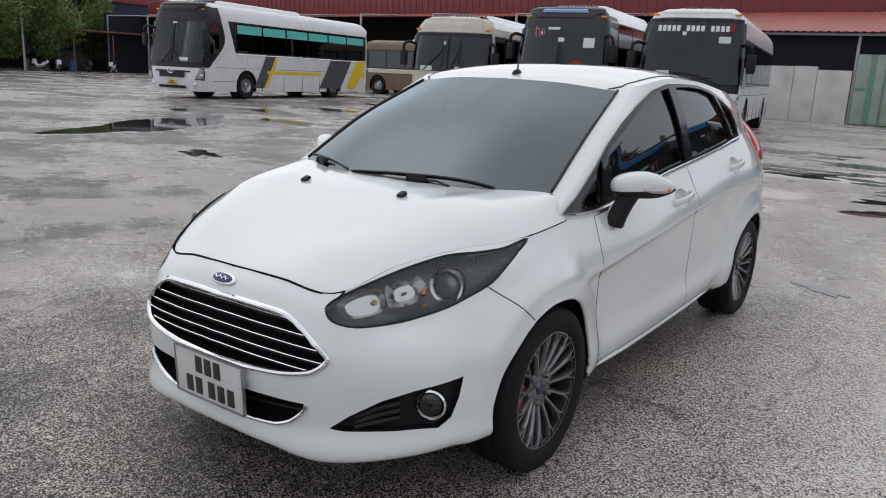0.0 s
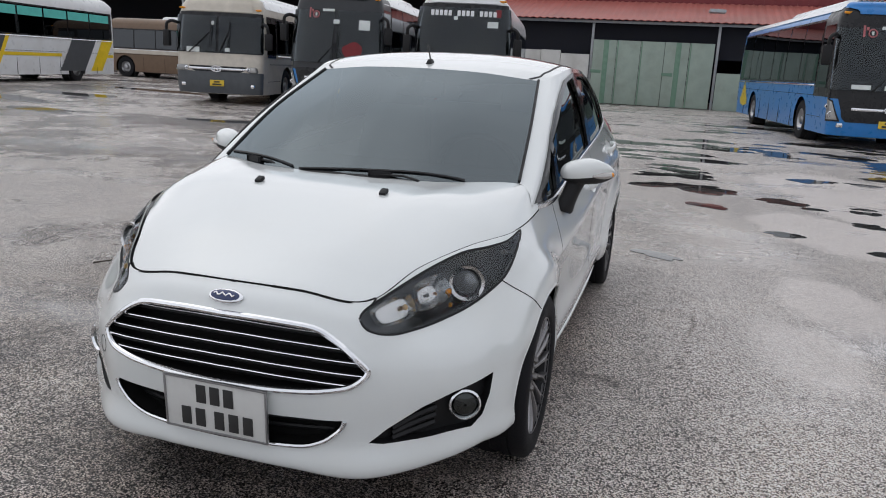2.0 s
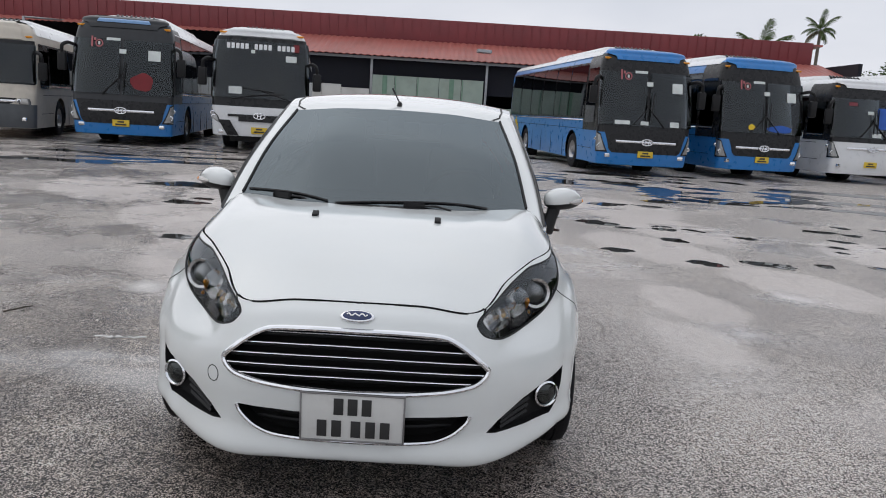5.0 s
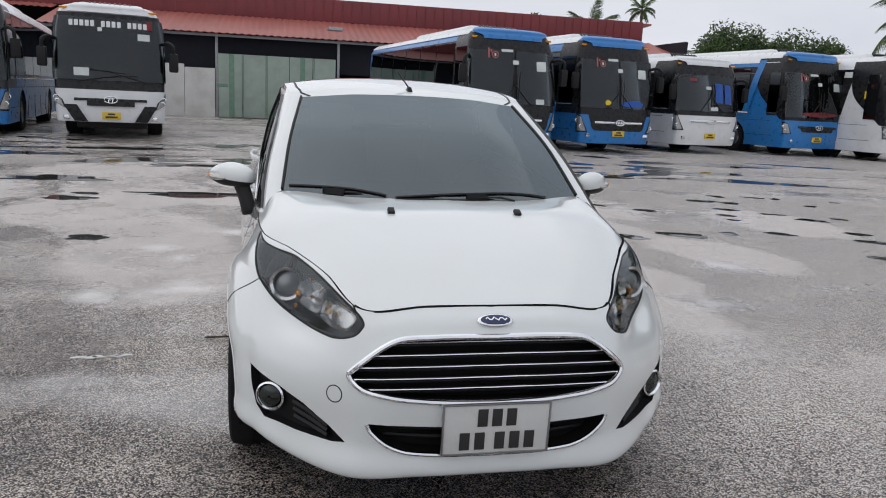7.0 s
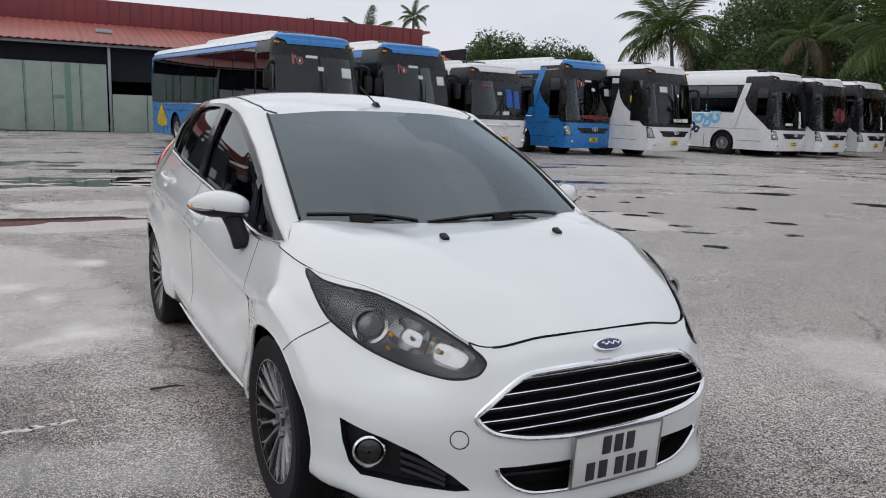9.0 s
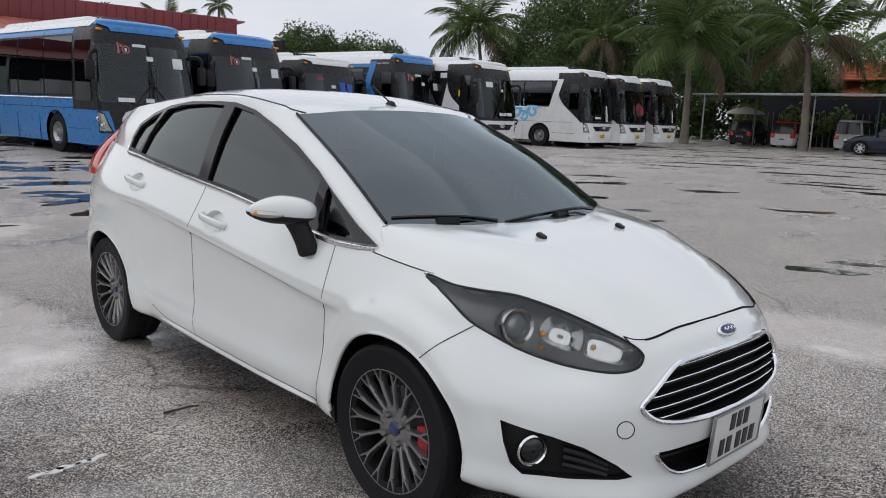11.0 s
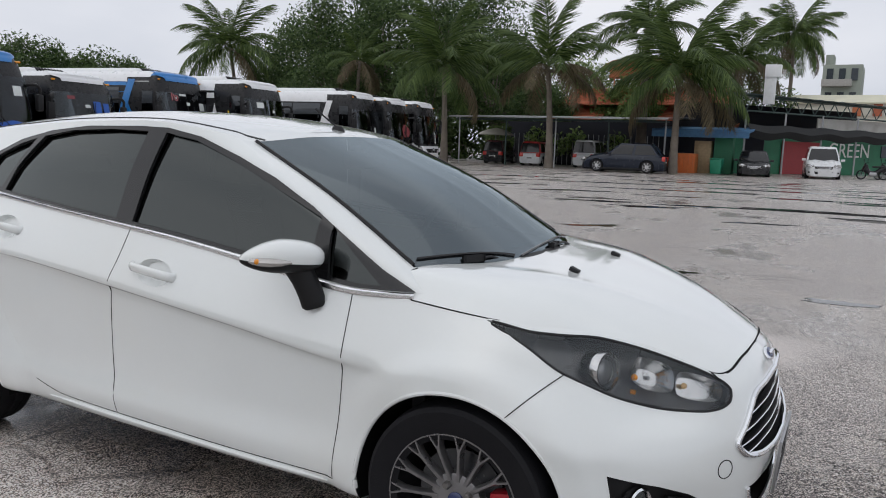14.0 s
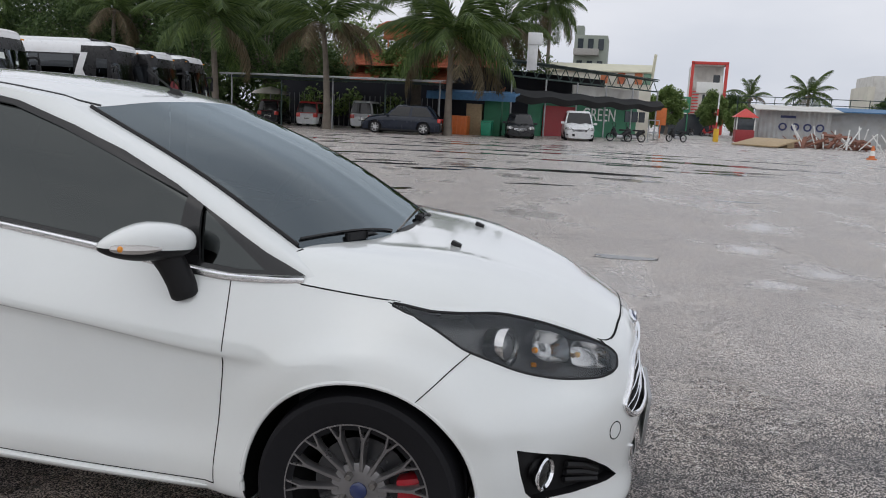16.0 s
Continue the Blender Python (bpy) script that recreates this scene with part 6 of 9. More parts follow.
def bus(at, turn, W=2.5, H=3.6, L=11.8, mask="bus_black", cap="bus_blue", side="bus_blue", roof="bus_white", label="", bumper=None, grille="chrome", lamp_z=0.92, belt=1.50, glass_top=2.92, screen=(1.32, 2.72),
        stripes=(), split_screen=True, extras=(), mirror_h=2.5, low_front=None, blind=None, mask_low=1.12, ac=True, old=False, nose=0.0, nose_z=(0.74, 1.16), wrap=True, lamp_shape=None, bumper_top=0.66, skirt=0.28, lying_wipers=False, roof_edge=0.885, dip=None, lamp_quad=((0.62, -0.20), (0.97, -0.20), (1.0, 0.25), (0.79, 0.20)), crest=None):
    th = empty("coach", label, "bus", "parked coaches", pose(*at, 0, 0, turn))
    half, front, skin = bus_shape(W, H, 0.14 if old else 0.26)
    zs = [skirt, 0.34, 0.45, 0.62, 0.8, 1.0, 1.2, 1.4, 1.6, 1.9, 2.2, 2.5, 2.75, H * 0.84, H * 0.90, H * 0.94, H * 0.97, H * 0.988, H]
    zs = sorted(set(round(z, 4) for z in zs if z >= skirt))
    bm = bmesh.new()
    rings = []
    for z in zs:
        ring = []
        hw = half(z)
        fr = [skin(k / 12, z) for k in range(13)]
        back = -L + (0.10 if z < H * 0.9 else 0.4 * (z / H - 0.9) * 10)
        xs = [fr[-1].x + (back + 0.2 - fr[-1].x) * k / 36 for k in range(1, 37)]
        rr = [Vector((x, hw, z)) for x in xs] + [Vector((back + 0.2 - 0.2 * math.sin(k / 4 * math.pi / 2), hw - 0.2 * (1 - math.cos(k / 4 * math.pi / 2)), z)) for k in range(1, 5)]
        left = fr + rr
        pts = left + [Vector((p.x, -p.y, p.z)) for p in left[::-1] if abs(p.y) > 1e-6]
        rings.append([bm.verts.new(p) for p in pts])
    for a, b in zip(rings, rings[1:]):
        m_ = len(a)
        for k in range(m_):
            bm.faces.new((a[k], a[(k + 1) % m_], b[(k + 1) % m_], b[k]))
    bm.faces.new(rings[-1])
    bm.faces.new(rings[0][::-1])
    axles = (-2.65, -8.75)
    for s in (1, -1):
        for ax in axles:
            ring = [(ax + 0.60 * math.cos(2 * math.pi * k / 20), s * W / 2, 0.50 + 0.60 * math.sin(2 * math.pi * k / 20)) for k in range(20)]
            cut_out(bm, ring, (0, s, 0), 0.25, slack=0.45).free()
    part("body", bm, M[side], th)

    def sheet(name, fn, nu, nv, mat, parent_ob, lab="", t=0.012):
        b2 = bmesh.new()
        g = [[b2.verts.new(fn(i / nu, j / nv)) for j in range(nv + 1)] for i in range(nu + 1)]
        for i in range(nu):
            for j in range(nv):
                b2.faces.new((g[i][j], g[i + 1][j], g[i + 1][j + 1], g[i][j + 1]))
        return part(name, thick(b2, t), M[mat] if isinstance(mat, str) else mat, parent_ob, lab)

    def face(a0, a1, z0, z1, out):
        def fn(u, v):
            a = a0 + (a1 - a0) * u
            p = skin(abs(a), z0 + (z1 - z0) * v, out)
            return (p.x, math.copysign(p.y, a), p.z)
        return fn

    def flank(s, x0, x1, z0, z1, out, lean=0.0):
        def fn(u, v):
            z = z0 + (z1 - z0) * v
            return (x0 + (x1 - x0) * u + lean * v, s * (half(z) + out), z)
        return fn

    # front: bumper zone, dark mask, windscreen, coloured cap
    if low_front:
        sheet("front_panel", face(-0.97, 0.97, skirt + 0.02, mask_low + 0.06, 0.008), 24, 8, low_front, th)
    if old:
        sheet("front_mask", face(-0.90, 0.90, mask_low, screen[1] + 0.10, 0.012), 26, 10, mask, th, "dark front mask")
    else:
        sheet("front_mask", face(-1.0, 1.0, mask_low, H * 0.95, 0.012), 28, 16, mask, th, "dark front mask that runs up round the forehead")
    if cap:
        c0 = H * 0.905 if not old else screen[1] + 0.12

        def cap_fn(u, v):
            ext = 0.54 if old else curve1([0, 0.25, 0.55, 1.0], [0.47, 0.53, 0.88, 0.93], v)
            p = skin(abs(2 * u - 1) * ext, c0 + (H * 0.992 - c0) * v, 0.034)
            return (p.x, math.copysign(p.y, u - 0.5), p.z + 0.028 * min(1.0, v * 4))
        sheet("roof_cap", cap_fn, 24, 12, cap, th)
        if crest:
            sheet("roof_crest", face(-0.36, 0.36, H * 0.945, H * 0.985, 0.075), 12, 4, crest, th, "blue painted band along the forehead")
    halves = ((-0.90, -0.012), (0.012, 0.90)) if split_screen else ((-0.90, 0.90),)
    for a0, a1 in halves:
        sheet("windscreen", face(a0, a1, screen[0], screen[1], 0.045), 14, 8, "bus_glass", th, "slightly tinted windscreen glass", 0.008)
    for nm, y, z, sy, sz, mat in extras:
        a = min(1, abs(y) / (W / 2)) ** (1 / 0.9)
        a = math.asin(min(1, a)) / (math.pi / 2)
        b2 = bmesh.new()

        def on_front(yy, zz):
            aa = math.asin(min(1.0, (min(1.0, abs(yy) / (W / 2))) ** (1 / 0.9))) / (math.pi / 2)
            p = skin(aa, zz, 0.062)
            return (p.x, yy, p.z)

        if nm == "round_sticker":
            tube(b2, [on_front(y + sy / 2 * math.cos(2 * math.pi * k / 14), z + sz / 2 * math.sin(2 * math.pi * k / 14)) for k in range(14)], 0.016, 5, closed=True)
        elif nm in ("cloth", "hard_hat"):
            # rounded, uneven outline
            rim = []
            for k in range(20):
                t = 2 * math.pi * k / 20
                r = 1 + 0.07 * math.sin(3 * t + y * 9) + 0.05 * math.sin(5 * t)
                rim.append(b2.verts.new(on_front(y + sy / 2 * r * math.cos(t), z + sz / 2 * r * math.sin(t))))
            mid = b2.verts.new(on_front(y, z))
            for k in range(20):
                b2.faces.new((mid, rim[k], rim[(k + 1) % 20]))
        else:
            g = [[b2.verts.new(on_front(y - sy / 2 + sy * i / 4 + (math.copysign(0.24, y) * (j / 3 - 0.5) if nm == "corner_vent" else 0.0), z - sz / 2 + sz * j / 3)) for j in range(4)] for i in range(5)]
            for i in range(4):
                for j in range(3):
                    b2.faces.new((g[i][j], g[i + 1][j], g[i + 1][j + 1], g[i][j + 1]))
        part(nm, b2 if nm == "round_sticker" else thick(b2, 0.004), M[mat], th)
    if nose:
        def nose_fn(u, v):
            a = (2 * u - 1) * nose * curve1([0, 0.12, 0.5, 1.0], [0.80, 0.90, 0.98, 1.12], v)
            p = skin(abs(a), nose_z[0] + (nose_z[1] - nose_z[0]) * v, 0.018)
            return (p.x, math.copysign(p.y, a), p.z)
        sheet("nose_panel", nose_fn, 20, 10, "bus_black", th, "black panel between the headlamps")
    if wrap:
        for s in (1, -1):
            def cab_fn(u, v, s=s):
                z = mask_low + 0.02 + (H * 0.945 - mask_low - 0.02) * v
                xa = skin(1.0, z).x + 0.01
                back = xa - curve1([0, 0.10, 0.42, 0.80, 1.0], dip, v) if dip else min(-1.60, xa - 0.2)
                return (xa + (back - xa) * u, s * (half(z) + 0.010), z)
            sheet("cab_mask", cab_fn, 4, 14, mask, th, "dark cab side panel")
    # lamps, grille, plate
    for s in (1, -1):
        yl = W / 2 * 0.80
        if lamp_shape:
            q = skin(0.62, lamp_z, 0.0)
            b2 = bmesh.new()
            sy, sz, tilt = lamp_shape
            box(b2, (q.x + 0.045, s * yl, lamp_z), (0.12, sy, sz), rot=(s * tilt, 0, s * -26), bevel=0.05, taper=(1, 0.8))
            hl = part("headlamp", b2, M["bus_lamp"], th, "headlamp cluster behind clear glass")
            bowls = [(yl - 0.09, lamp_z, 0.05), (yl + 0.05, lamp_z, 0.05)]
        else:
            (a0, z0), (a1, z1), (a2, z2), (a3, z3) = lamp_quad

            def lamp_fn(u, v, grow=0.0, out=0.030, s=s):
                u, v = u * (1 + 2 * grow) - grow, v * (1 + 2 * grow) - grow
                a = (a0 + (a1 - a0) * u) * (1 - v) + (a3 + (a2 - a3) * u) * v
                z = lamp_z + (z0 + (z1 - z0) * u) * (1 - v) + (z3 + (z2 - z3) * u) * v
                p = skin(min(1.0, max(0.0, a)), z, out)
                return (p.x, s * p.y, p.z)
            hl = sheet("headlamp", lamp_fn, 8, 8, "bus_lamp", th, "headlamp cluster behind clear glass", 0.02)
            sheet("lamp_seal", lambda u, v: lamp_fn(u, v, 0.09, 0.020), 8, 8, "bus_black", hl, "black rim round the headlamp", 0.008)
            bowls = []
            for fu, fv in ((0.42, 0.30), (0.50, 0.70)):
                p = lamp_fn(fu, fv)
                bowls.append((abs(p[1]), p[2], 0.058))
        for yb_, zb_, r in bowls:
            ab = math.asin(min(1.0, (min(1.0, yb_ / half(zb_))) ** (1 / 0.9))) / (math.pi / 2)
            q = skin(ab, zb_, 0.0)
            b3 = bmesh.new()
            lathe(b3, [(r, -0.02), (r * 1.1, 0.055), (r * 0.8, 0.06), (r * 0.4, 0.03)], "x", 14, (q.x + 0.010, s * yb_, zb_))
            part("lamp_bowl", b3, M["chrome"], hl, "chrome lamp bowl")
        b2 = bmesh.new()
        box(b2, (skin(0.6, 0.52, 0.0).x + 0.01, s * yl * 0.98, 0.52), (0.06, 0.22, 0.10), rot=(0, 0, s * -22), bevel=0.02)
        part("fog_lamp", b2, M["reflector"], th)
        b2 = bmesh.new()
        zt = H * 0.915 if not old else screen[1] + 0.2
        q = skin(0.70, zt, 0.02)
        box(b2, (q.x, s * q.y, zt), (0.05, 0.20, 0.05), rot=(0, 20, s * -16), bevel=0.015)
        part("marker_lamp", b2, M["orange_lamp"], th, "orange roof marker lamp")
        # mirror on its arm
        b2 = bmesh.new()
        x0 = front(mirror_h) - 0.10
        tube(b2, smooth_loop([(x0 - 0.15, s * (W / 2 - 0.04), mirror_h), (x0 + 0.12, s * (W / 2 + 0.10), mirror_h + 0.06), (x0 + 0.20, s * (W / 2 + 0.22), mirror_h - 0.02), (x0 + 0.18, s * (W / 2 + 0.24), mirror_h - 0.20)], 4, closed=False), 0.045, 8)
        arm = part("mirror", b2, M["black_plastic"], th, "black exterior mirror on a bent arm")
        b2 = bmesh.new()
        box(b2, (x0 + 0.16, s * (W / 2 + 0.24), mirror_h - 0.42), (0.14, 0.22, 0.46), rot=(0, 0, s * 12), bevel=0.05)
        part("mirror_housing", b2, M["black_plastic"], arm)
    b2 = bmesh.new()
    zg = lamp_z + (0.06 if not old else 0.0)
    pts = [skin(abs(a) / 10 * 0.42, zg, 0.03) for a in range(-10, 11)]
    tube(b2, [(p.x, p.y * (1 if k >= 10 else -1), p.z) for k, p in enumerate(pts)], 0.035, 6, squash=(0.5, 1.0))
    gr = part("grille_bar", b2, M[grille], th, "bright bar across the nose")
    b2 = bmesh.new()
    ring = [(front(zg) + 0.075, 0.15 * math.cos(2 * math.pi * k / 20), zg + 0.078 * math.sin(2 * math.pi * k / 20)) for k in range(20)]
    tube(b2, ring, 0.016, 6, closed=True)
    rod(b2, (front(zg) + 0.075, -0.055, zg - 0.055), (front(zg) + 0.075, -0.035, zg + 0.055), 0.013, seg=6)
    rod(b2, (front(zg) + 0.075, 0.035, zg - 0.055), (front(zg) + 0.075, 0.055, zg + 0.055), 0.013, seg=6)
    rod(b2, (front(zg) + 0.075, -0.045, zg), (front(zg) + 0.075, 0.045, zg), 0.012, seg=6)
    part("badge", b2, M["chrome"], gr, "oval chrome badge")
    b2 = bmesh.new()
    box(b2, (front(0.60) + 0.03, 0, 0.58), (0.02, 0.42, 0.17), bevel=0.005)
    pl = part("number_plate", b2, M["plate_yellow"], th, "yellow number plate")
    for zz, cnt in ((0.615, 3), (0.545, 5)):
        b3 = bmesh.new()
        box(b3, (front(0.60) + 0.042, 0, zz), (0.006, 0.055 * cnt, 0.042), bevel=0.001)
        part("plate_bar", b3, M["plate_black"], pl)
    if bumper:
        sheet("bumper", face(-0.99, 0.99, 0.29, bumper_top, 0.02), 24, 4, bumper, th)
    # wipers
    for ya, za, yb, zb in ((0.85, -0.03, -0.05, 0.24), (-0.75, -0.03, 0.20, 0.13)) if lying_wipers else ():
        b2 = bmesh.new()
        xa, xb = skin(0.5, screen[0], 0.07).x, skin(0.1, screen[0] + zb, 0.075).x
        rod(b2, (xa, ya, screen[0] + za), (xb, yb, screen[0] + zb), 0.016)
        rod(b2, (skin(0.3, screen[0] + zb, 0.09).x, yb + math.copysign(0.42, ya), screen[0] + zb - 0.05), (xb, yb - math.copysign(0.42, ya), screen[0] + zb + 0.02), 0.013)
        part("wiper", b2, M["black_plastic"], th)
    for y0, y1 in () if lying_wipers else (((0.10, -0.42), (-0.10, 0.42)) if not old else ((0.55, 0.05), (-0.35, -0.75))):
        b2 = bmesh.new()
        a = skin(0.04, screen[0] + 0.55, 0.07)
        b_ = skin(0.30, screen[0] - 0.02, 0.07)
        rod(b2, (a.x, y0 * 0.6, a.z), (b_.x, y1 * 1.1, b_.z), 0.016)
        rod(b2, (a.x + 0.02, y0 * 0.6 + 0.05, screen[0] + 0.85), (b_.x + 0.05, y0 * 0.6, screen[0] + 0.12), 0.014)
        part("wiper", b2, M["black_plastic"], th)
    # sides
    for s in (1, -1):
        x0, x1 = (-2.05 if dip else -1.55), -L + 0.55
        band_top = x0 + (0.42 if dip else 0.9)

        def band_fn(u, v, s=s, x0=x0, x1=x1, band_top=band_top):
            z = belt - 0.06 + (glass_top + 0.12 - belt) * v
            xa = x0 + 0.05 + (band_top - x0 - 0.05) * v if dip else band_top
            return (xa + (x1 - 0.2 - xa) * u, s * (half(z) + 0.006), z)
        sheet("window_band", band_fn, 14, 4, "bus_black", th, "dark window band")
        cnt = 6
        for k in range(cnt):
            a = x0 + (x1 - x0) * k / cnt - 0.03
            b_ = x0 + (x1 - x0) * (k + 1) / cnt + 0.03
            g = sheet("window_pane", flank(s, a, b_, belt, glass_top, 0.022), 2, 4, "bus_glass_side", th, "dark side window pane", 0.006)
            if blind:
                sheet("blind", flank(s, a - 0.02, b_ + 0.02, glass_top - 0.36, glass_top - 0.04, 0.032), 2, 1, blind, g, "teal strip at the window's top", 0.004)
        # door pane or driver's window
        sheet("cab_window", flank(s, -0.62, -1.08 if dip else -1.42, belt - 0.15, glass_top - 0.12, 0.024), 3, 4, "bus_glass_side", th, "", 0.006)
        b2 = bmesh.new()
        tube(b2, [(x, s * (half(belt - 0.10) + 0.012), belt - 0.10) for x in (-2.0 if dip else -1.6, -4, -7, -L + 0.4)], 0.018, 6)
        part("belt_strip", b2, M["chrome"], th)
        for zz in (0.66, 1.16):
            b2 = bmesh.new()
            tube(b2, [(x, s * (half(zz) + 0.002), zz) for x in (-0.75, -1.95) ] if zz < 1 else [(x, s * (half(zz) + 0.002), zz) for x in (-0.9, -4, -8, -L + 0.3)], 0.006, 4)
            part("panel_seam", b2, M["gap"], th)
        for xx in (-3.6, -5.0, -6.3, -7.6, -10.2):
            b2 = bmesh.new()
            box(b2, (xx, s * (half(0.62) + 0.004), 0.72), (0.012, 0.012, 0.85), bevel=0.002)
            part("hatch_seam", b2, M["gap"], th)
        for st in stripes:
            if st[0] not in (0, s):
                continue
            _, xa, xb, za, zb, lean, mat = st
            sheet("stripe", flank(s, xa, xb, za, zb, (0.010 + 0.002 * (mat == "bus_yellow")) if zb < 2.5 else 0.034, lean), 3, 3, mat, th, "painted stripe", 0.004)
    if ac:
        b2 = bmesh.new()
        box(b2, (-4.2, 0, H + 0.0), (5.2, W * 0.74, 0.24), bevel=0.10, taper=(0.94, 0.84))
        acu = part("air_conditioner", b2, M["bus_white"], th, "white roof air-conditioner housing")
        for k in range(9):
            b3 = bmesh.new()
            box(b3, (-1.72, -0.48 + 0.12 * k, H + 0.075), (0.16, 0.035, 0.09), rot=(0, 24, 0), bevel=0.008)
            part("vent_slot", b3, M["bus_black"], acu)
    if roof != side:
        b2 = bmesh.new()
        rows = []
        for k in range(25):
            x = front(H * 0.95) - 0.35 + (-L + 0.6 - front(H * 0.95)) * k / 24
            rows.append([b2.verts.new((x, sg * (half(H * f) + 0.012), H * f + 0.012)) for sg, f in ((1, roof_edge), (1, 0.95), (1, 0.985), (1, 0.999), (-1, 0.999), (-1, 0.985), (-1, 0.95), (-1, roof_edge))])
        for a, b_ in zip(rows, rows[1:]):
            for j in range(7):
                b2.faces.new((a[j], a[j + 1], b_[j + 1], b_[j]))
        part("roof_skin", b2, M[roof], th)
    under_b = bmesh.new()
    box(under_b, (-L / 2, 0, 0.36), (L - 0.9, W * 0.66, 0.22), bevel=0.04)
    part("chassis", under_b, M["black_plastic"], th)
    for s in (1, -1):
        for ax in axles:
            w2 = bmesh.new()
            disc(w2, [(0.59, s * -0.40), (0.59, s * -0.12), (0.05, s * -0.12 - s * 0.2)], "y", 20, (ax, s * W / 2, 0.5))
            part("arch_liner", w2, M["black_plastic"], th)
            r = bmesh.new()
            o = s
            lathe(r, [(0.30, 0.11 * o), (0.285, 0.125 * o), (0.27, 0.10 * o), (0.22, 0.02 * o), (0.13, 0.03 * o), (0.11, 0.12 * o), (0.06, 0.14 * o), (0.01, 0.14 * o)], "y", 24)
            for k in range(10):
                a = 2 * math.pi * k / 10
                rod(r, (0.175 * math.cos(a), 0.02 * o, 0.175 * math.sin(a)), (0.175 * math.cos(a), 0.06 * o, 0.175 * math.sin(a)), 0.016, seg=6)
            wh = part("wheel", r, M["steel"], th, "steel wheel")
            wh.location = (ax, s * (W / 2 - 0.16), 0.5)
            ty = bmesh.new()
            lathe(ty, [(0.28, 0.12), (0.34, 0.145), (0.44, 0.150), (0.485, 0.13), (0.50, 0.09), (0.50, -0.09), (0.485, -0.13), (0.40, -0.15), (0.28, -0.12)], "y", 28)
            part("tyre", ty, M["rubber"], wh)
    return th


decal = [("sticker", -0.75, 2.64, 0.045, 0.26, "sticker_pale_red"), ("sticker", -0.68, 2.70, 0.05, 0.07, "sticker_pale_red"), ("round_sticker", -0.57, 2.60, 0.17, 0.17, "sticker_pale_red"), ("sticker", -0.57, 2.60, 0.05, 0.08, "sticker"), ("sticker", -0.22, 2.72, 0.34, 0.07, "sticker"), ("sticker", 0.02, 2.42, 0.17, 0.11, "sticker"), ("sticker", 0.80, 2.35, 0.30, 0.26, "sticker")]
cards = [("card", -0.70, 1.40, 0.40, 0.10, "sticker"), ("card", -0.10, 1.40, 0.22, 0.10, "sticker"), ("card", 0.74, 1.40, 0.26, 0.14, "sticker")]
sun_logo = tuple((-1, -9.75 - 0.13 * k, -9.75 - 0.13 * k - 0.10, 0.55 + 0.02 * abs(k - 4), 1.42 - 0.14 * abs(k - 4), 0.0, "bus_yellow") for k in range(9))
bus((-14.79, 5.62, 0), 7.1, 2.5, 3.34, low_front="bus_blue", nose=0.60, nose_z=(0.60, 1.16), lamp_z=0.84, roof="bus_white", roof_edge=0.935, stripes=sun_logo, extras=decal + cards, label="blue coach with black windscreen mask and blue roof cap")
bus((-16.12, 9.28, 0), 9.4, 2.5, 3.42, nose=0.52, nose_z=(0.66, 1.16), lamp_z=0.84, low_front="bus_blue", roof="bus_white", roof_edge=0.935, extras=decal + [("hard_hat", -0.42, 1.48, 0.2, 0.16, "bus_yellow"), ("cloth", 0.45, 1.46, 0.8, 0.2, "curtain_blue")], label="blue coach with black front and pale roof")
bus((-17.31, 13.02, 0), 9.2, 2.42, 3.10, L=9.2, side="bus_white", low_front="bus_white", cap="bus_white", roof="bus_white", split_screen=False, lamp_z=0.98, mask_low=1.22, screen=(1.36, 2.50), glass_top=2.5, mirror_h=2.35,
    extras=[("curtain", 0.30, 1.95, 0.30, 0.62, "curtain_blue"), ("curtain", 0.68, 1.92, 0.26, 0.60, "curtain_blue"), ("sticker", -0.66, 2.34, 0.26, 0.10, "sticker_red"), ("sticker", -0.1, 2.1, 0.2, 0.1, "sticker"), ("card", 0.1, 1.45, 0.3, 0.12, "sticker")],
    stripes=((-1, -0.75, -1.35, 1.35, 2.3, 0, "bus_black"), (-1, -0.85, -1.2, 1.85, 2.05, 0, "bus_yellow")), label="white midi coach with blue curtain behind the windscreen")
bus((-17.71, 17.29, 0), 8.7, 2.5, 3.50, low_front="bus_blue", roof="bus_white", cap="bus_blue", grille="gloss_black", mask_low=1.2, screen=(1.30, 2.78), extras=decal + [("cloth", 0.0, 1.42, 1.5, 0.16, "curtain_red")],
    dip=(0.10, 0.34, 1.05, 1.12, 1.02), lamp_quad=((0.64, -0.15), (0.95, -0.15), (0.98, 0.19), (0.76, 0.16)), nose=0.36, nose_z=(0.82, 1.02), stripes=((0, -1.95, -2.25, 1.45, 3.2, 0.55, "bus_blue"),), label="blue coach with white roof and slanted blue pillar")
white_kw = dict(dip=(0.10, 0.34, 1.05, 1.12, 1.02), lamp_quad=((0.64, -0.15), (0.95, -0.15), (0.98, 0.19), (0.76, 0.16)), nose=0.36, nose_z=(0.80, 1.0), side="bus_white", low_front="bus_white", cap="bus_white", roof="bus_white", grille="gloss_black", mask_low=1.15, screen=(1.28, 2.72))
bus((-16.09, 19.80, 0), 8.8, 2.5, 3.42, extras=[("sticker", -0.6, 2.5, 0.4, 0.2, "sticker"), ("card", 0.3, 1.4, 0.9, 0.12, "sticker"), ("sticker", 0.2, 2.3, 0.12, 0.1, "sticker")], stripes=((-1, -0.82, -1.15, 2.02, 2.26, 0, "bus_yellow"),), label="white coach with dark door and black windscreen mask", **white_kw)
cloud = ((-1, -2.05, -2.35, 1.2, 3.1, 0.6, "bus_white"),)
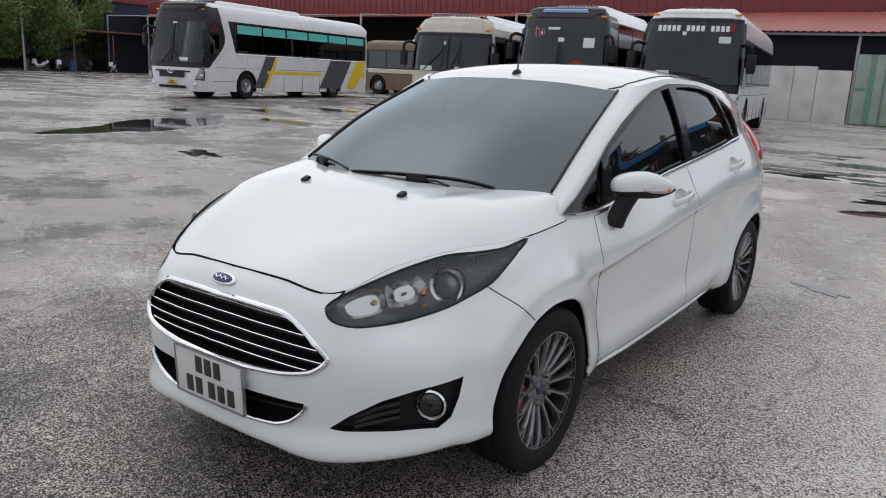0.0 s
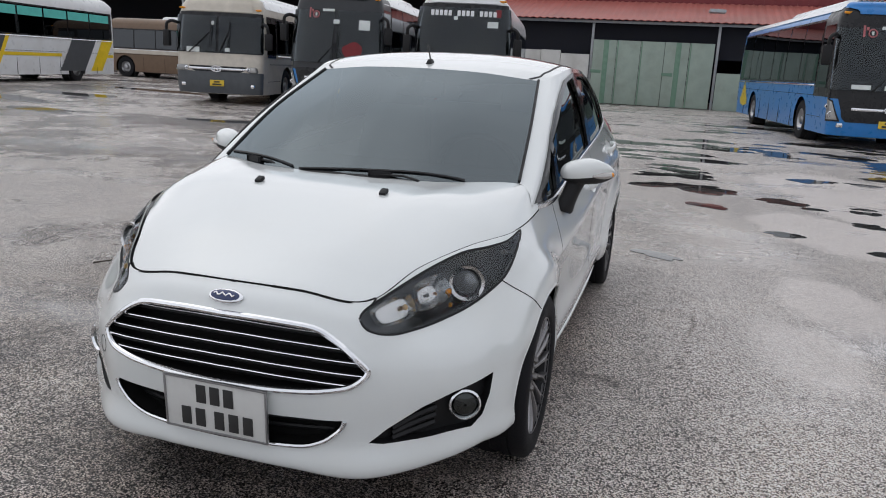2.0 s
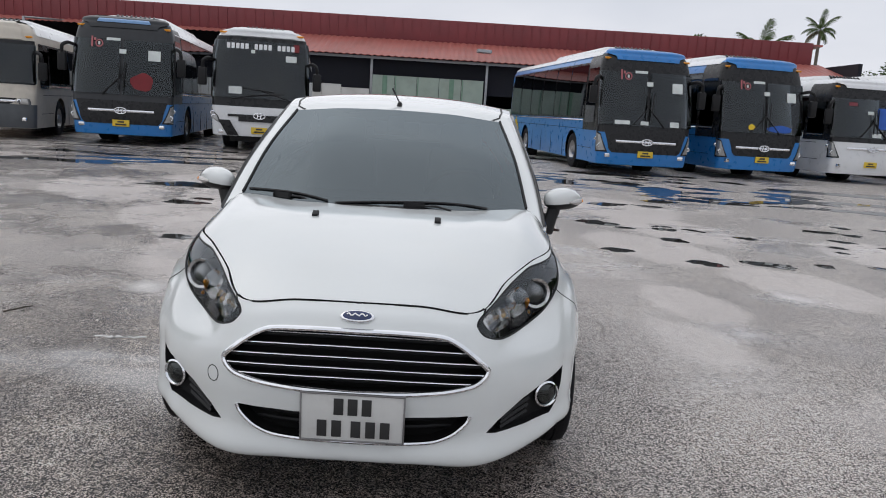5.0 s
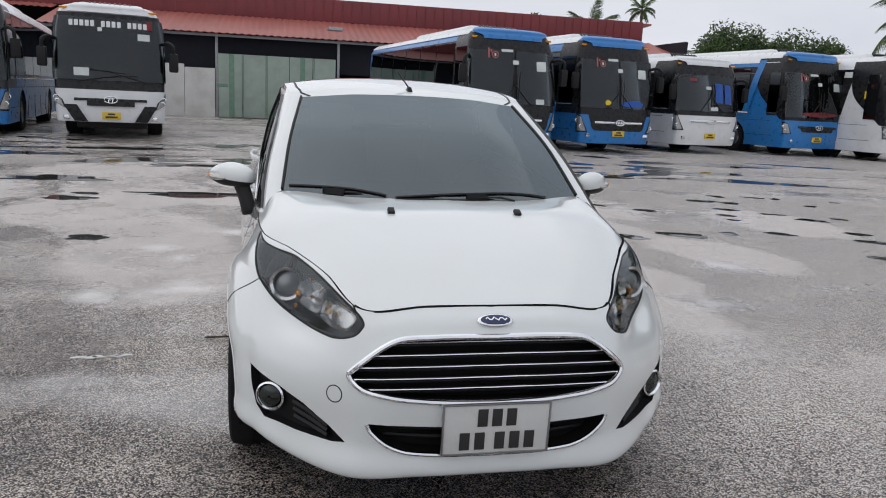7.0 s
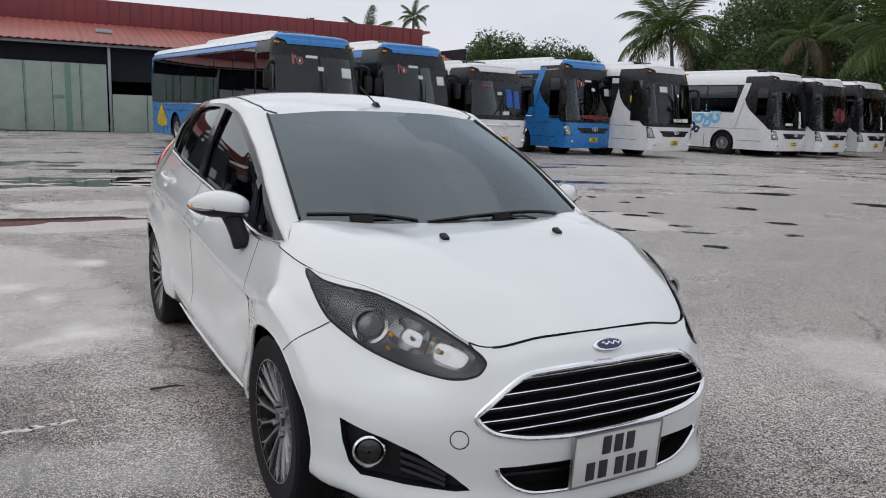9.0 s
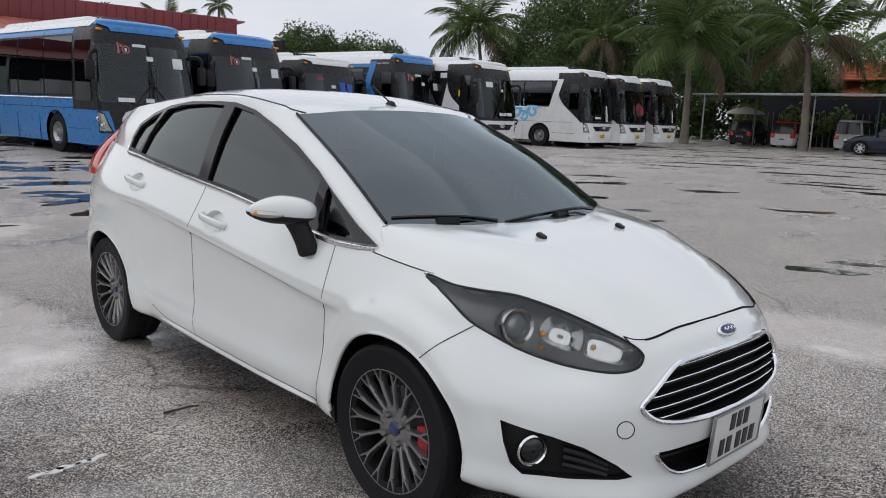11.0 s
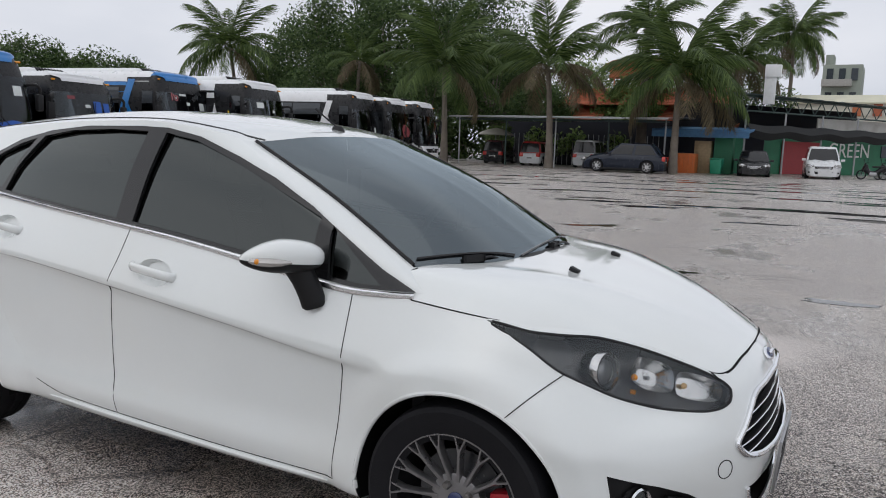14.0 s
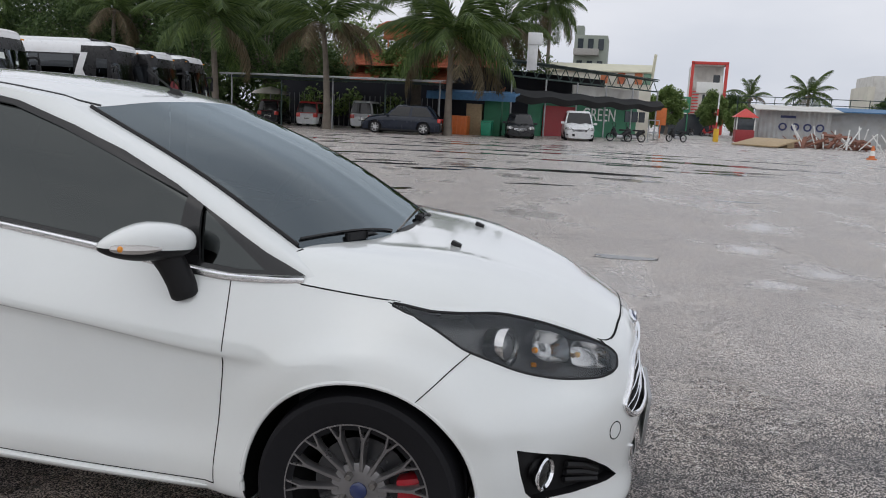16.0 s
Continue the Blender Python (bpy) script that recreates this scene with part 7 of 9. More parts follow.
cloud_bus = bus((-16.80, 27.49, 0), 7.0, 2.5, 3.58, extras=[("card", 0.3, 1.6, 0.2, 0.7, "sticker"), ("card", -0.5, 1.4, 0.5, 0.1, "sticker")], stripes=cloud, belt=1.90, glass_top=2.98, label="white coach with pale blue cloud painted on its side", **white_kw)
bus((-16.42, 29.80, 0), 7.7, 2.5, 3.44, extras=[("cloth", 0.2, 1.85, 0.9, 0.6, "curtain_red")], label="white coach with red cloth behind the windscreen", **white_kw)
bus((-17.01, 33.62, 0), 7.8, 2.5, 3.50, extras=[("card", 0.3, 1.6, 0.2, 0.6, "sticker")], label="white coach at the end of a parked row", **white_kw)
word_bars = [("lettering", -0.84 + 0.119 * k, 2.77, 0.085, 0.14, "bus_white") for k in range(15) if k not in (5, 10)]
bus((-15.03, -4.68, 0), 9.2, 2.48, 3.28, L=10.6, skirt=0.42, lying_wipers=True, side="bus_white", low_front="bus_white", cap="bus_white", roof="bus_white", split_screen=False, lamp_z=0.96, mask_low=1.20, screen=(1.42, 2.92), glass_top=2.5, mirror_h=2.35, grille="gloss_black", old=True,
    extras=word_bars + [("slash", 0.92, 2.79, 0.14, 0.20, "curtain_red"), ("sticker", 0.79, 2.50, 0.28, 0.16, "sticker"),
            ("sticker", -0.20, 2.64, 0.10, 0.09, "sticker"), ("card", -0.64, 1.62, 0.34, 0.19, "sticker"), ("corner_vent", -0.80, 0.63, 0.30, 0.40, "bus_black"), ("corner_vent", 0.80, 0.63, 0.30, 0.40, "bus_black"), ("grille", 0.0, 0.90, 1.08, 0.18, "bus_black")], lamp_quad=((0.60, -0.20), (0.95, -0.02), (0.98, 0.20), (0.66, -0.02)), wrap=False, label="white coach with lettering bars over its windscreen")
bus((-14.60, -8.19, 0), 8.7, 2.47, 3.34, nose=0.62, nose_z=(0.56, 1.16), lamp_z=0.84, low_front="bus_blue", side="bus_blue", roof="bus_white", mask="bus_charcoal", cap="bus_charcoal", crest="bus_pale_blue", extras=decal + [("cloth", 0.52, 1.66, 0.56, 0.46, "curtain_red")], label="blue coach with dark grey front and red cloth inside")
bus((-14.44, -11.76, 0), 12.3, 2.5, 3.05, L=10.8, side="bus_beige", low_front="bus_beige", cap="bus_beige", roof="bus_white", lamp_z=0.98, lamp_shape=(0.46, 0.17, 0), bumper_top=0.90, nose=0.40, nose_z=(0.90, 1.06), mask="bus_black", mask_low=1.42, screen=(1.45, 2.45), glass_top=2.45, old=True, bumper="bus_grey", mirror_h=2.2,
    extras=[("card", -0.72, 1.50, 0.40, 0.14, "sticker"), ("sticker", -0.15, 2.25, 0.1, 0.1, "sticker"), ("card", 0.3, 1.52, 0.14, 0.1, "sticker")], wrap=False, label="older beige and grey coach with a flat front")
yl = []
for xa, lean, mat, wdt in ((-3.10, -0.62, "bus_grey", 0.62), (-3.72, -0.62, "bus_yellow", 0.20), (-7.5, -0.75, "bus_white", 0.1), (-7.55, -0.75, "bus_grey", 1.75), (-9.75, -0.75, "bus_yellow", 0.85)):
    yl.append((0, xa, xa - wdt, 0.42, 1.72, lean * 1.2, mat))
yl.append((0, -3.9, -7.7, 0.98, 1.10, 0, "bus_yellow"))
yl.append((0, -10.3, -11.5, 0.98, 1.10, 0, "bus_yellow"))
bus((-12.77, -22.91, 0), 10.1, 2.46, 3.48, side="bus_white", low_front="bus_white", cap="bus_black", roof="bus_white", stripes=tuple(yl), dip=(0.22, 0.42, 0.92, 0.62, 0.42), blind="teal_blind", belt=1.78, glass_top=2.80, screen=(1.30, 2.75), grille="gloss_black",
    extras=[("card", 0.55, 1.42, 0.4, 0.12, "sticker"), ("sticker", 0.0, 2.7, 0.2, 0.06, "sticker"), ("grille", 0.0, 0.86, 1.2, 0.20, "bus_black"), ("intake", 0.0, 0.42, 1.3, 0.10, "bus_black")], label="white coach with yellow and grey slanted stripes")
bus((-30.6, -18.5, 0), 90.0, 2.4, 3.0, L=10.0, side="bus_brown", low_front="bus_brown", cap="bus_brown", roof="bus_brown", old=True, screen=(1.4, 2.4), glass_top=2.4, stripes=((0, -0.5, -9.5, 1.2, 1.4, 0, "bus_beige"),), wrap=False, label="old brown coach parked under a shed roof")

# curled clouds painted on one coach's side
def swirl(bm, cx, cz, r, turns, start, wide):
    pts = []
    for k in range(int(turns * 18) + 1):
        a = start + 2 * math.pi * k / 18
        rr = r * (1 - 0.62 * k / (turns * 18))
        pts.append((cx + rr * math.cos(a), -1.264, cz + 0.20 + rr * math.sin(a)))
    tube(bm, pts, wide, 6, squash=(1.0, 0.2), up=(0, 1, 0))


for mat, curls in (("cloud_blue", ((-3.05, 1.42, 0.30, 1.2, 0.5, 0.07), (-3.50, 1.62, 0.34, 1.2, 1.2, 0.07), (-3.95, 1.40, 0.28, 1.2, 2.2, 0.065), (-3.50, 1.22, 0.22, 1.0, 3.6, 0.06))),
                   ("badge_blue", ((-4.30, 1.02, 0.26, 1.3, 1.6, 0.06), (-4.62, 0.86, 0.18, 1.2, 2.6, 0.05), (-4.02, 0.84, 0.15, 1.1, 0.2, 0.05)))):
    for c in curls:
        b2 = bmesh.new()
        swirl(b2, *c)
        part("decal", b2, M[mat], cloud_bus, "blue painted cloud curl")

# ---------------------------------------------------------------- shed, carport and buildings
M["red_sheet"] = surface("red_roof_sheet", (0.36, 0.105, 0.085), 0.45, vary=0.18, scale=1.2, dirt=(0.22, 0.08, 0.06), dirt_scale=0.6, dirt_amount=0.6)
M["dark_red"] = surface("dark_red_fascia", (0.20, 0.035, 0.04), 0.5, vary=0.15, scale=0.8)
# near black: the shade inside open sheds is put into this colour
M["inner_shade"] = surface("near_black_shade", (0.008, 0.009, 0.016), 0.8, vary=0.3, scale=1.0)
M["white_wall"] = surface("whitewashed_wall", (0.62, 0.61, 0.58), 0.8, vary=0.08, scale=1.5, dirt=(0.36, 0.34, 0.30), dirt_scale=1.2, dirt_amount=0.55, bump=0.1, bump_scale=30)
M["green_panel"] = surface("pale_green_sheet", (0.33, 0.40, 0.34), 0.55, vary=0.12, scale=2.0, dirt=(0.24, 0.26, 0.22), dirt_scale=1.5, dirt_amount=0.5)
M["green_stripe"] = surface("green_sheet", (0.16, 0.28, 0.20), 0.55, vary=0.15)
M["galv"] = surface("galvanised_steel", (0.36, 0.37, 0.38), 0.45, metal=0.6, vary=0.15)
M["concrete"] = surface("concrete", (0.36, 0.35, 0.33), 0.85, vary=0.15, bump=0.2, bump_scale=20)
M["orange_wall"] = surface("orange_plaster", (0.50, 0.17, 0.08), 0.8, vary=0.15)
M["orange_tile"] = surface("clay_roof_tile", (0.42, 0.12, 0.06), 0.75, vary=0.25, scale=3)
M["green_wall"] = surface("green_painted_wall", (0.03, 0.17, 0.09), 0.6, vary=0.2, scale=1.5)
M["red_door"] = surface("red_roller_door", (0.30, 0.03, 0.035), 0.5, vary=0.12)
M["net"] = surface("black_shade_net", (0.02, 0.021, 0.022), 0.9, bump=0.5, bump_scale=40)
M["steel_dark"] = surface("dark_steel", (0.045, 0.07, 0.065), 0.5, metal=0.4)
M["cream"] = surface("cream_plaster", (0.62, 0.60, 0.52), 0.8, vary=0.1, scale=1.0)
M["blue_tarp"] = surface("blue_tarp", (0.06, 0.16, 0.30), 0.6, vary=0.2)
M["grey_green"] = surface("grey_green_plaster", (0.27, 0.30, 0.26), 0.8, vary=0.12, scale=0.8)
M["pale_sheet"] = surface("pale_cream_sheet", (0.60, 0.58, 0.44), 0.6, vary=0.1, scale=1.0)
M["navy_shade"] = surface("navy_shade", (0.012, 0.024, 0.055), 0.6, vary=0.25, scale=0.8)
M["grey_cover"] = surface("grey_cover", (0.07, 0.07, 0.075), 0.8, vary=0.2, bump=0.4, bump_scale=3)
M["container_grey"] = surface("container_grey", (0.42, 0.43, 0.43), 0.5, vary=0.12, scale=1.2, dirt=(0.30, 0.22, 0.16), dirt_scale=1.4, dirt_amount=0.4)
M["bright_red"] = surface("bright_red_panel", (0.55, 0.05, 0.04), 0.45, vary=0.08)
M["sign_green"] = surface("green_sign", (0.05, 0.25, 0.14), 0.45, vary=0.1)
M["window_dark"] = surface("dark_window", (0.04, 0.05, 0.06), 0.15, vary=0.2)
M["barrier_yellow"] = surface("yellow_paint", (0.70, 0.42, 0.03), 0.45)
M["orange_bin"] = surface("orange_plastic", (0.60, 0.16, 0.04), 0.5)
M["green_bin"] = surface("green_plastic", (0.02, 0.26, 0.15), 0.45)
M["timber"] = surface("raw_timber", (0.40, 0.30, 0.18), 0.75, vary=0.2)
M["letter_white"] = surface("white_lettering", (0.75, 0.76, 0.74), 0.6, vary=0.06)
M["letter_blue"] = surface("dark_blue_lettering", (0.04, 0.05, 0.14), 0.6)
M["blue_plastic"] = surface("blue_plastic", (0.03, 0.10, 0.32), 0.5)


def single(name, bm, mat, label, category, kind="", group="", smooth=True):
    ob = part(name, bm, mat, None, "", smooth)
    return tagged(ob, label, category, group, kind)


# shed with a red sheet roof
shed = empty("bus_shed", "long open shed with red corrugated roof and dark inside", "shed")
SX, SY0, SY1 = -33.8, -62.0, 21.0
FORE_ROOF = -11.5
rf = bmesh.new()
step = 0.17
cnt = int((SY1 - SY0) / step)
prev = None
for k in range(cnt + 1):
    y = SY0 + step * k
    lift = 0.045 * (1 if k % 2 else 0)
    row = [rf.verts.new((x, y, z + lift)) for x, z in ((SX + 0.75, 3.92) if y > FORE_ROOF else (SX - 3.3, 4.93), (SX - 4.2, 5.15))]
    low = [rf.verts.new((v.co.x, v.co.y, v.co.z - 0.03)) for v in row]
    if prev and abs(row[0].co.x - prev[0][0].co.x) < 0.1:
        rf.faces.new((prev[0][0], prev[0][1], row[1], row[0]))
        rf.faces.new((prev[1][0], low[0], low[1], prev[1][1]))
        rf.faces.new((prev[0][0], row[0], low[0], prev[1][0]))
    prev = (row, low)
part("roof_sheet", rf, M["red_sheet"], shed, "red corrugated roof sheeting", smooth=False)
fa = bmesh.new()
box(fa, (SX - 4.35, (SY0 + SY1) / 2 - 0.3, 5.75), (0.25, SY1 - SY0 - 0.6, 1.20), bevel=0.04)
for k in range(160):
    box(fa, (SX - 4.21, SY0 + 0.5 + k * 0.51, 5.73), (0.04, 0.05, 1.10))
part("fascia", fa, M["dark_red"], shed, "dark red upper fascia")
rf2 = bmesh.new()
box(rf2, (SX - 9.5, (SY0 + SY1) / 2, 5.98), (10.2, SY1 - SY0, 0.10), rot=(0, -3, 0))
part("rear_roof", rf2, M["red_sheet"], shed)
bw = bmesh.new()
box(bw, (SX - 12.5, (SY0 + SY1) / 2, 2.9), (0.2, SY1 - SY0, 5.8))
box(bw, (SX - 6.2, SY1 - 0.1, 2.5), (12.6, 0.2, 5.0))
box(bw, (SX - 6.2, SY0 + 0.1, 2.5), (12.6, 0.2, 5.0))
part("back_wall", bw, M["inner_shade"], shed)
# added sheet, stands in for the deep shade behind the gates
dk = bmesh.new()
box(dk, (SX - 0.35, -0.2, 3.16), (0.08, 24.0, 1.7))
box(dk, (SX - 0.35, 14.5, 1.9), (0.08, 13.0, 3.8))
part("shade_sheet", dk, M["inner_shade"], shed, "near-black sheet in place of the shade behind the gates")
for k in range(17):
    y = -3.54 + (k - 11) * 5.78
    pb = bmesh.new()
    if y > FORE_ROOF:
        box(pb, (SX + 0.14, y, 1.97), (0.10, 0.12, 3.94), bevel=0.01)
    else:
        box(pb, (SX + 0.14, y, 2.4), (0.10, 0.12, 4.8), bevel=0.01)
        rod(pb, (SX + 0.14, y, 4.76), (SX - 4.2, y, 5.08), 0.05)
    part("post", pb, M["galv"], shed)
gt = bmesh.new()
box(gt, (SX + 0.3, (FORE_ROOF + SY1) / 2, 3.84), (0.06, SY1 - FORE_ROOF - 0.4, 0.12), bevel=0.01)
part("eave_beam", gt, M["galv"], shed)
fl = bmesh.new()
box(fl, (SX + 0.95, 2.0, 4.40), (0.22, 0.75, 0.16), rot=(0, -14, 24), bevel=0.03)
part("flood_lamp", fl, M["galv"], shed, "grey floodlight on the roof edge")

gate = empty("sheet_gate", "pale green sheet-metal gate with darker stripes", "gate")
x = SX + 0.25
for k in range(5):
    y0, y1 = -3.46 + 5.58 * k / 5, -3.46 + 5.58 * (k + 1) / 5 - 0.02
    b2 = bmesh.new()
    box(b2, (x + 0.012 * (k % 2), (y0 + y1) / 2, 1.52), (0.045, y1 - y0, 2.98), bevel=0.006)
    leaf = part("gate_leaf", b2, M["green_panel"], gate)
    for yy, wdt, z0, z1 in (((y0 + 0.62, 0.24, 0.03, 3.00), (y0 + 0.2, 0.5, 1.45, 1.6)) if k in (0, 3) else ((y0 + 0.05, 0.05, 0.03, 3.00),)):
        b3 = bmesh.new()
        box(b3, (x + 0.03 + 0.012 * (k % 2), yy, (z0 + z1) / 2), (0.02, wdt, z1 - z0), bevel=0.003)
        part("gate_stripe", b3, M["green_stripe"], leaf)
for k in range(3):
    y0, y1 = 2.32 + 1.5 * k, 2.32 + 1.5 * (k + 1) - 0.03
    b2 = bmesh.new()
    box(b2, (x, (y0 + y1) / 2, 0.86), (0.045, y1 - y0, 1.70), bevel=0.006)
    part("low_panel", b2, M["green_panel"], gate)
yw = bmesh.new()
for k, (y0, y1, h) in enumerate(((-12.0, -9.0, 2.4), (-8.98, -6.0, 2.42), (-5.98, -5.02, 2.44), (-5.00, -3.62, 2.30))):
    box(yw, (SX + 0.25, (y0 + y1) / 2, h / 2), (0.12, y1 - y0, h), bevel=0.01)
single("wall_yard", yw, M["white_wall"], "whitewashed low wall under the shed", "wall", "structure")

# left background: dark lean-to with a rusty roof
M["rust"] = surface("rusty_sheet", (0.22, 0.10, 0.07), 0.8, vary=0.3, scale=1.5)
lt = empty("lean_to", "dark open lean-to with a thin rusty roof", "shed")
b2 = bmesh.new()
box(b2, (-37.5, -64.0, 3.25), (15.0, 7.0, 0.10), rot=(2, 0, 0))
part("roof_sheet", b2, M["rust"], lt)
b2 = bmesh.new()
box(b2, (-38.0, -69.0, 2.2), (30.0, 0.15, 4.4))
part("back_wall", b2, M["inner_shade"], lt)
# added navy sheet, stands for the shaded inside of a shed behind
b2 = bmesh.new()
box(b2, (-44.0, -68.0, 4.9), (20.0, 0.2, 3.0))
part("upper_wall", b2, M["navy_shade"], lt, "dark blue sheet in place of a shed's shaded inside")
b2 = bmesh.new()
box(b2, (-44.0, -67.8, 6.75), (20.0, 0.25, 0.7))
part("upper_fascia", b2, M["dark_red"], lt, "dark red fascia")
for k in range(5):
    b2 = bmesh.new()
    rod(b2, (-30.2 - 3.5 * k, -60.7, 0), (-30.2 - 3.5 * k, -60.7, 3.1), 0.06)
    part("post", b2, M["rust"], lt)
# a humped grey cover over stored goods, and a lamp post
heap = bmesh.new()
bmesh.ops.create_uvsphere(heap, u_segments=28, v_segments=16, radius=1.0)
for v in heap.verts:
    n_ = 1 + 0.10 * math.sin(5 * v.co.x + 3 * v.co.z) + 0.07 * math.sin(9 * v.co.y + 4 * v.co.x)
    v.co = Vector((-31.9 + 1.5 * v.co.x * n_, -64.5 + 1.0 * v.co.y * n_, max(0.0, 1.0 + 1.15 * v.co.z * n_)))
single("tarpaulin", heap, M["grey_cover"], "dark grey tarpaulin humped over stored goods", "tarpaulin")
pl_ = bmesh.new()
rod(pl_, (-25.6, -59.6, 0), (-25.5, -59.6, 8.2), 0.10, 0.07)
single("lamp_post", pl_, M["galv"], "thin grey metal lamp post by the trees", "post")
b2 = bmesh.new()
lathe(b2, [(0.02, 0.0), (0.29, 0.0), (0.30, 0.3), (0.29, 0.32), (0.30, 0.6), (0.29, 0.9), (0.02, 0.9)], "z", 18, (-30.3, -61.2, 0))
single("barrel", b2, M["blue_plastic"], "blue plastic barrel by the lean-to", "barrel")

# carport
cp = empty("carport", "long low carport with a thin grey sheet roof", "carport")
b2 = bmesh.new()
prev = None
for k in range(140):
    xx = -21.25 + 0.1045 * k
    up = 0.03 * (k % 2)
    row = [b2.verts.new((xx, y, z + up)) for y, z in ((43.2, 3.18), (51.5, 3.55))] + [b2.verts.new((xx, y, z)) for y, z in ((43.2, 3.11), (51.5, 3.48))]
    if prev:
        b2.faces.new((prev[0], prev[1], row[1], row[0]))
        b2.faces.new((prev[2], row[2], row[3], prev[3]))
        b2.faces.new((prev[0], row[0], row[2], prev[2]))
    prev = row
part("roof_sheet", b2, M["galv"], cp, smooth=False)
for k in range(5):
    b2 = bmesh.new()
    rod(b2, (-20.9 + 3.46 * k, 44.2, 0), (-20.9 + 3.46 * k, 44.2, 3.16), 0.05)
    part("post", b2, M["galv"] if k in (0, 2, 4) else M["steel_dark"], cp)
b2 = bmesh.new()
box(b2, (-14.0, 44.2, 3.03), (14.3, 0.08, 0.14))
part("beam", b2, M["steel_dark"], cp)
# coloured near black for the shade under the carport roof
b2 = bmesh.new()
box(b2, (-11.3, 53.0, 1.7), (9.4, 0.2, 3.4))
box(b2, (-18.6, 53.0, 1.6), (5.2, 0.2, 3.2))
part("back_wall", b2, M["inner_shade"], cp)
fence = empty("railing_fence", "white-topped steel railing behind the carport", "fence")
for k in range(44):
    b2 = bmesh.new()
    rod(b2, (-22.0 + 0.4 * k, 52.2, 0), (-22.0 + 0.4 * k, 52.2, 2.3), 0.03, 0.02, seg=5)
    part("bar", b2, M["galv"], fence)

# orange house behind the palms
hs = empty("orange_house", "two-storey orange plastered house with clay tile roof", "house")
b2 = bmesh.new()
box(b2, (-13.2, 62.0, 2.6), (12.0, 8.0, 5.2), bevel=0.05)
part("wall", b2, M["orange_wall"], hs)
b2 = bmesh.new()
box(b2, (-13.0, 57.6, 7.4), (6.5, 1.4, 1.1), bevel=0.05)
part("upper_wall", b2, M["orange_wall"], hs)
for xx, yy, zz, wx, wy, rot in ((-13.2, 57.4, 5.4, 13.0, 3.2, 24), (-9.0, 56.0, 3.7, 6.0, 3.0, 28), (-19.5, 57.0, 4.2, 6.5, 3.0, 24), (-13.0, 57.9, 8.0, 7.4, 2.6, 16)):
    b2 = bmesh.new()
    tn = math.tan(radians(rot))
    rws = []
    for k in range(13):
        for lip in (0.0, 0.05):
            d_ = wy * k / 12 - wy / 2
            rws.append([b2.verts.new((xx - wx / 2 + wx * i / 24, yy + d_, zz + tn * d_ + lip + 0.02 * (i % 2))) for i in range(25)])
    for a, b in zip(rws, rws[1:]):
        for i in range(24):
            b2.faces.new((a[i], a[i + 1], b[i + 1], b[i]))
    thick(b2, 0.06)
    part("roof", b2, M["orange_tile"], hs, smooth=False)
for k in range(4):
    b2 = bmesh.new()
    box(b2, (-17.5 + 2.7 * k, 57.96, 3.6), (1.2, 0.1, 1.6), bevel=0.02)
    part("window", b2, M["window_dark"], hs)
for k in range(9):
    b2 = bmesh.new()
    rod(b2, (-15.8 + 0.7 * k, 56.85, 5.9), (-15.8 + 0.7 * k, 56.85, 6.9), 0.05, seg=6)
    part("baluster", b2, M["orange_wall"], hs)

# green garage with a trussed canopy: its front runs aslant away from the yard
GA, GB = Vector((-3.4, 48.6, 0)), Vector((6.7, 62.5, 0))
gd = (GB - GA).normalized()
gn = Vector((gd.y, -gd.x, 0))
gang = math.degrees(math.atan2(gd.y, gd.x))
garage = empty("green_garage", "green painted garage with dark net and trussed canopy", "garage")
glen = (GB - GA).length


def gbox(name, s0, s1, z0, z1, off, dep, mat, lab="", bev=0.0):
    b = bmesh.new()
    c = GA + gd * (s0 + s1) / 2 + gn * off
    box(b, (c.x, c.y, (z0 + z1) / 2), (s1 - s0, dep, z1 - z0), rot=(0, 0, gang), bevel=bev)
    return part(name, b, M[mat], garage, lab)


gbox("wall", 0, glen, 0, 2.5, -1.6, 0.2, "green_wall", "dark green wall")
gbox("upper_panel", glen * 0.50, glen, 2.5, 3.85, -1.5, 0.1, "white_wall", "pale upper panel")
gbox("inner_wall", -0.5, glen, 2.4, 4.7, -5.0, 0.1, "inner_shade")
gbox("roller_door", 5.3, 9.0, 0.02, 2.2, -1.40, 0.08, "red_door", "dark red roller door")
for k in range(3):
    gbox("window", 15.5 + 1.0 * k, 15.5 + 1.0 * k + 0.8, 1.3, 2.15, -1.46, 0.06, "window_dark")
b2 = bmesh.new()
for zz0, zz1 in ((4.86, 4.62), (3.95, 3.80)):
    a, b = GA + gn * 0.2, GB + gn * 0.2
    rod(b2, (a.x, a.y, zz0), (b.x, b.y, zz1), 0.06, seg=6)
for k in range(14):
    f0, f1, fm = k / 14, (k + 1) / 14, (k + 0.5) / 14
    pt = lambda f, top: (GA + gn * 0.2 + gd * glen * f) + Vector((0, 0, (4.86 - 0.24 * f) if top else (3.95 - 0.15 * f)))
    rod(b2, pt(f0, False), pt(fm, True), 0.035, seg=5)
    rod(b2, pt(fm, True), pt(f1, False), 0.035, seg=5)
part("truss", b2, M["steel_dark"], garage, "dark steel truss")
b2 = bmesh.new()
ca, cb = GA - gn * 3.0, GB - gn * 3.0
rws = []
for k in range(31):
    f = k / 30
    p = GA + gd * glen * f
    z = 4.98 - 0.24 * f + 0.03 * (k % 2)
    rws.append([b2.verts.new((p.x + gn.x * o, p.y + gn.y * o, z + dz)) for o, dz in ((0.4, 0), (-6, 0.5))])
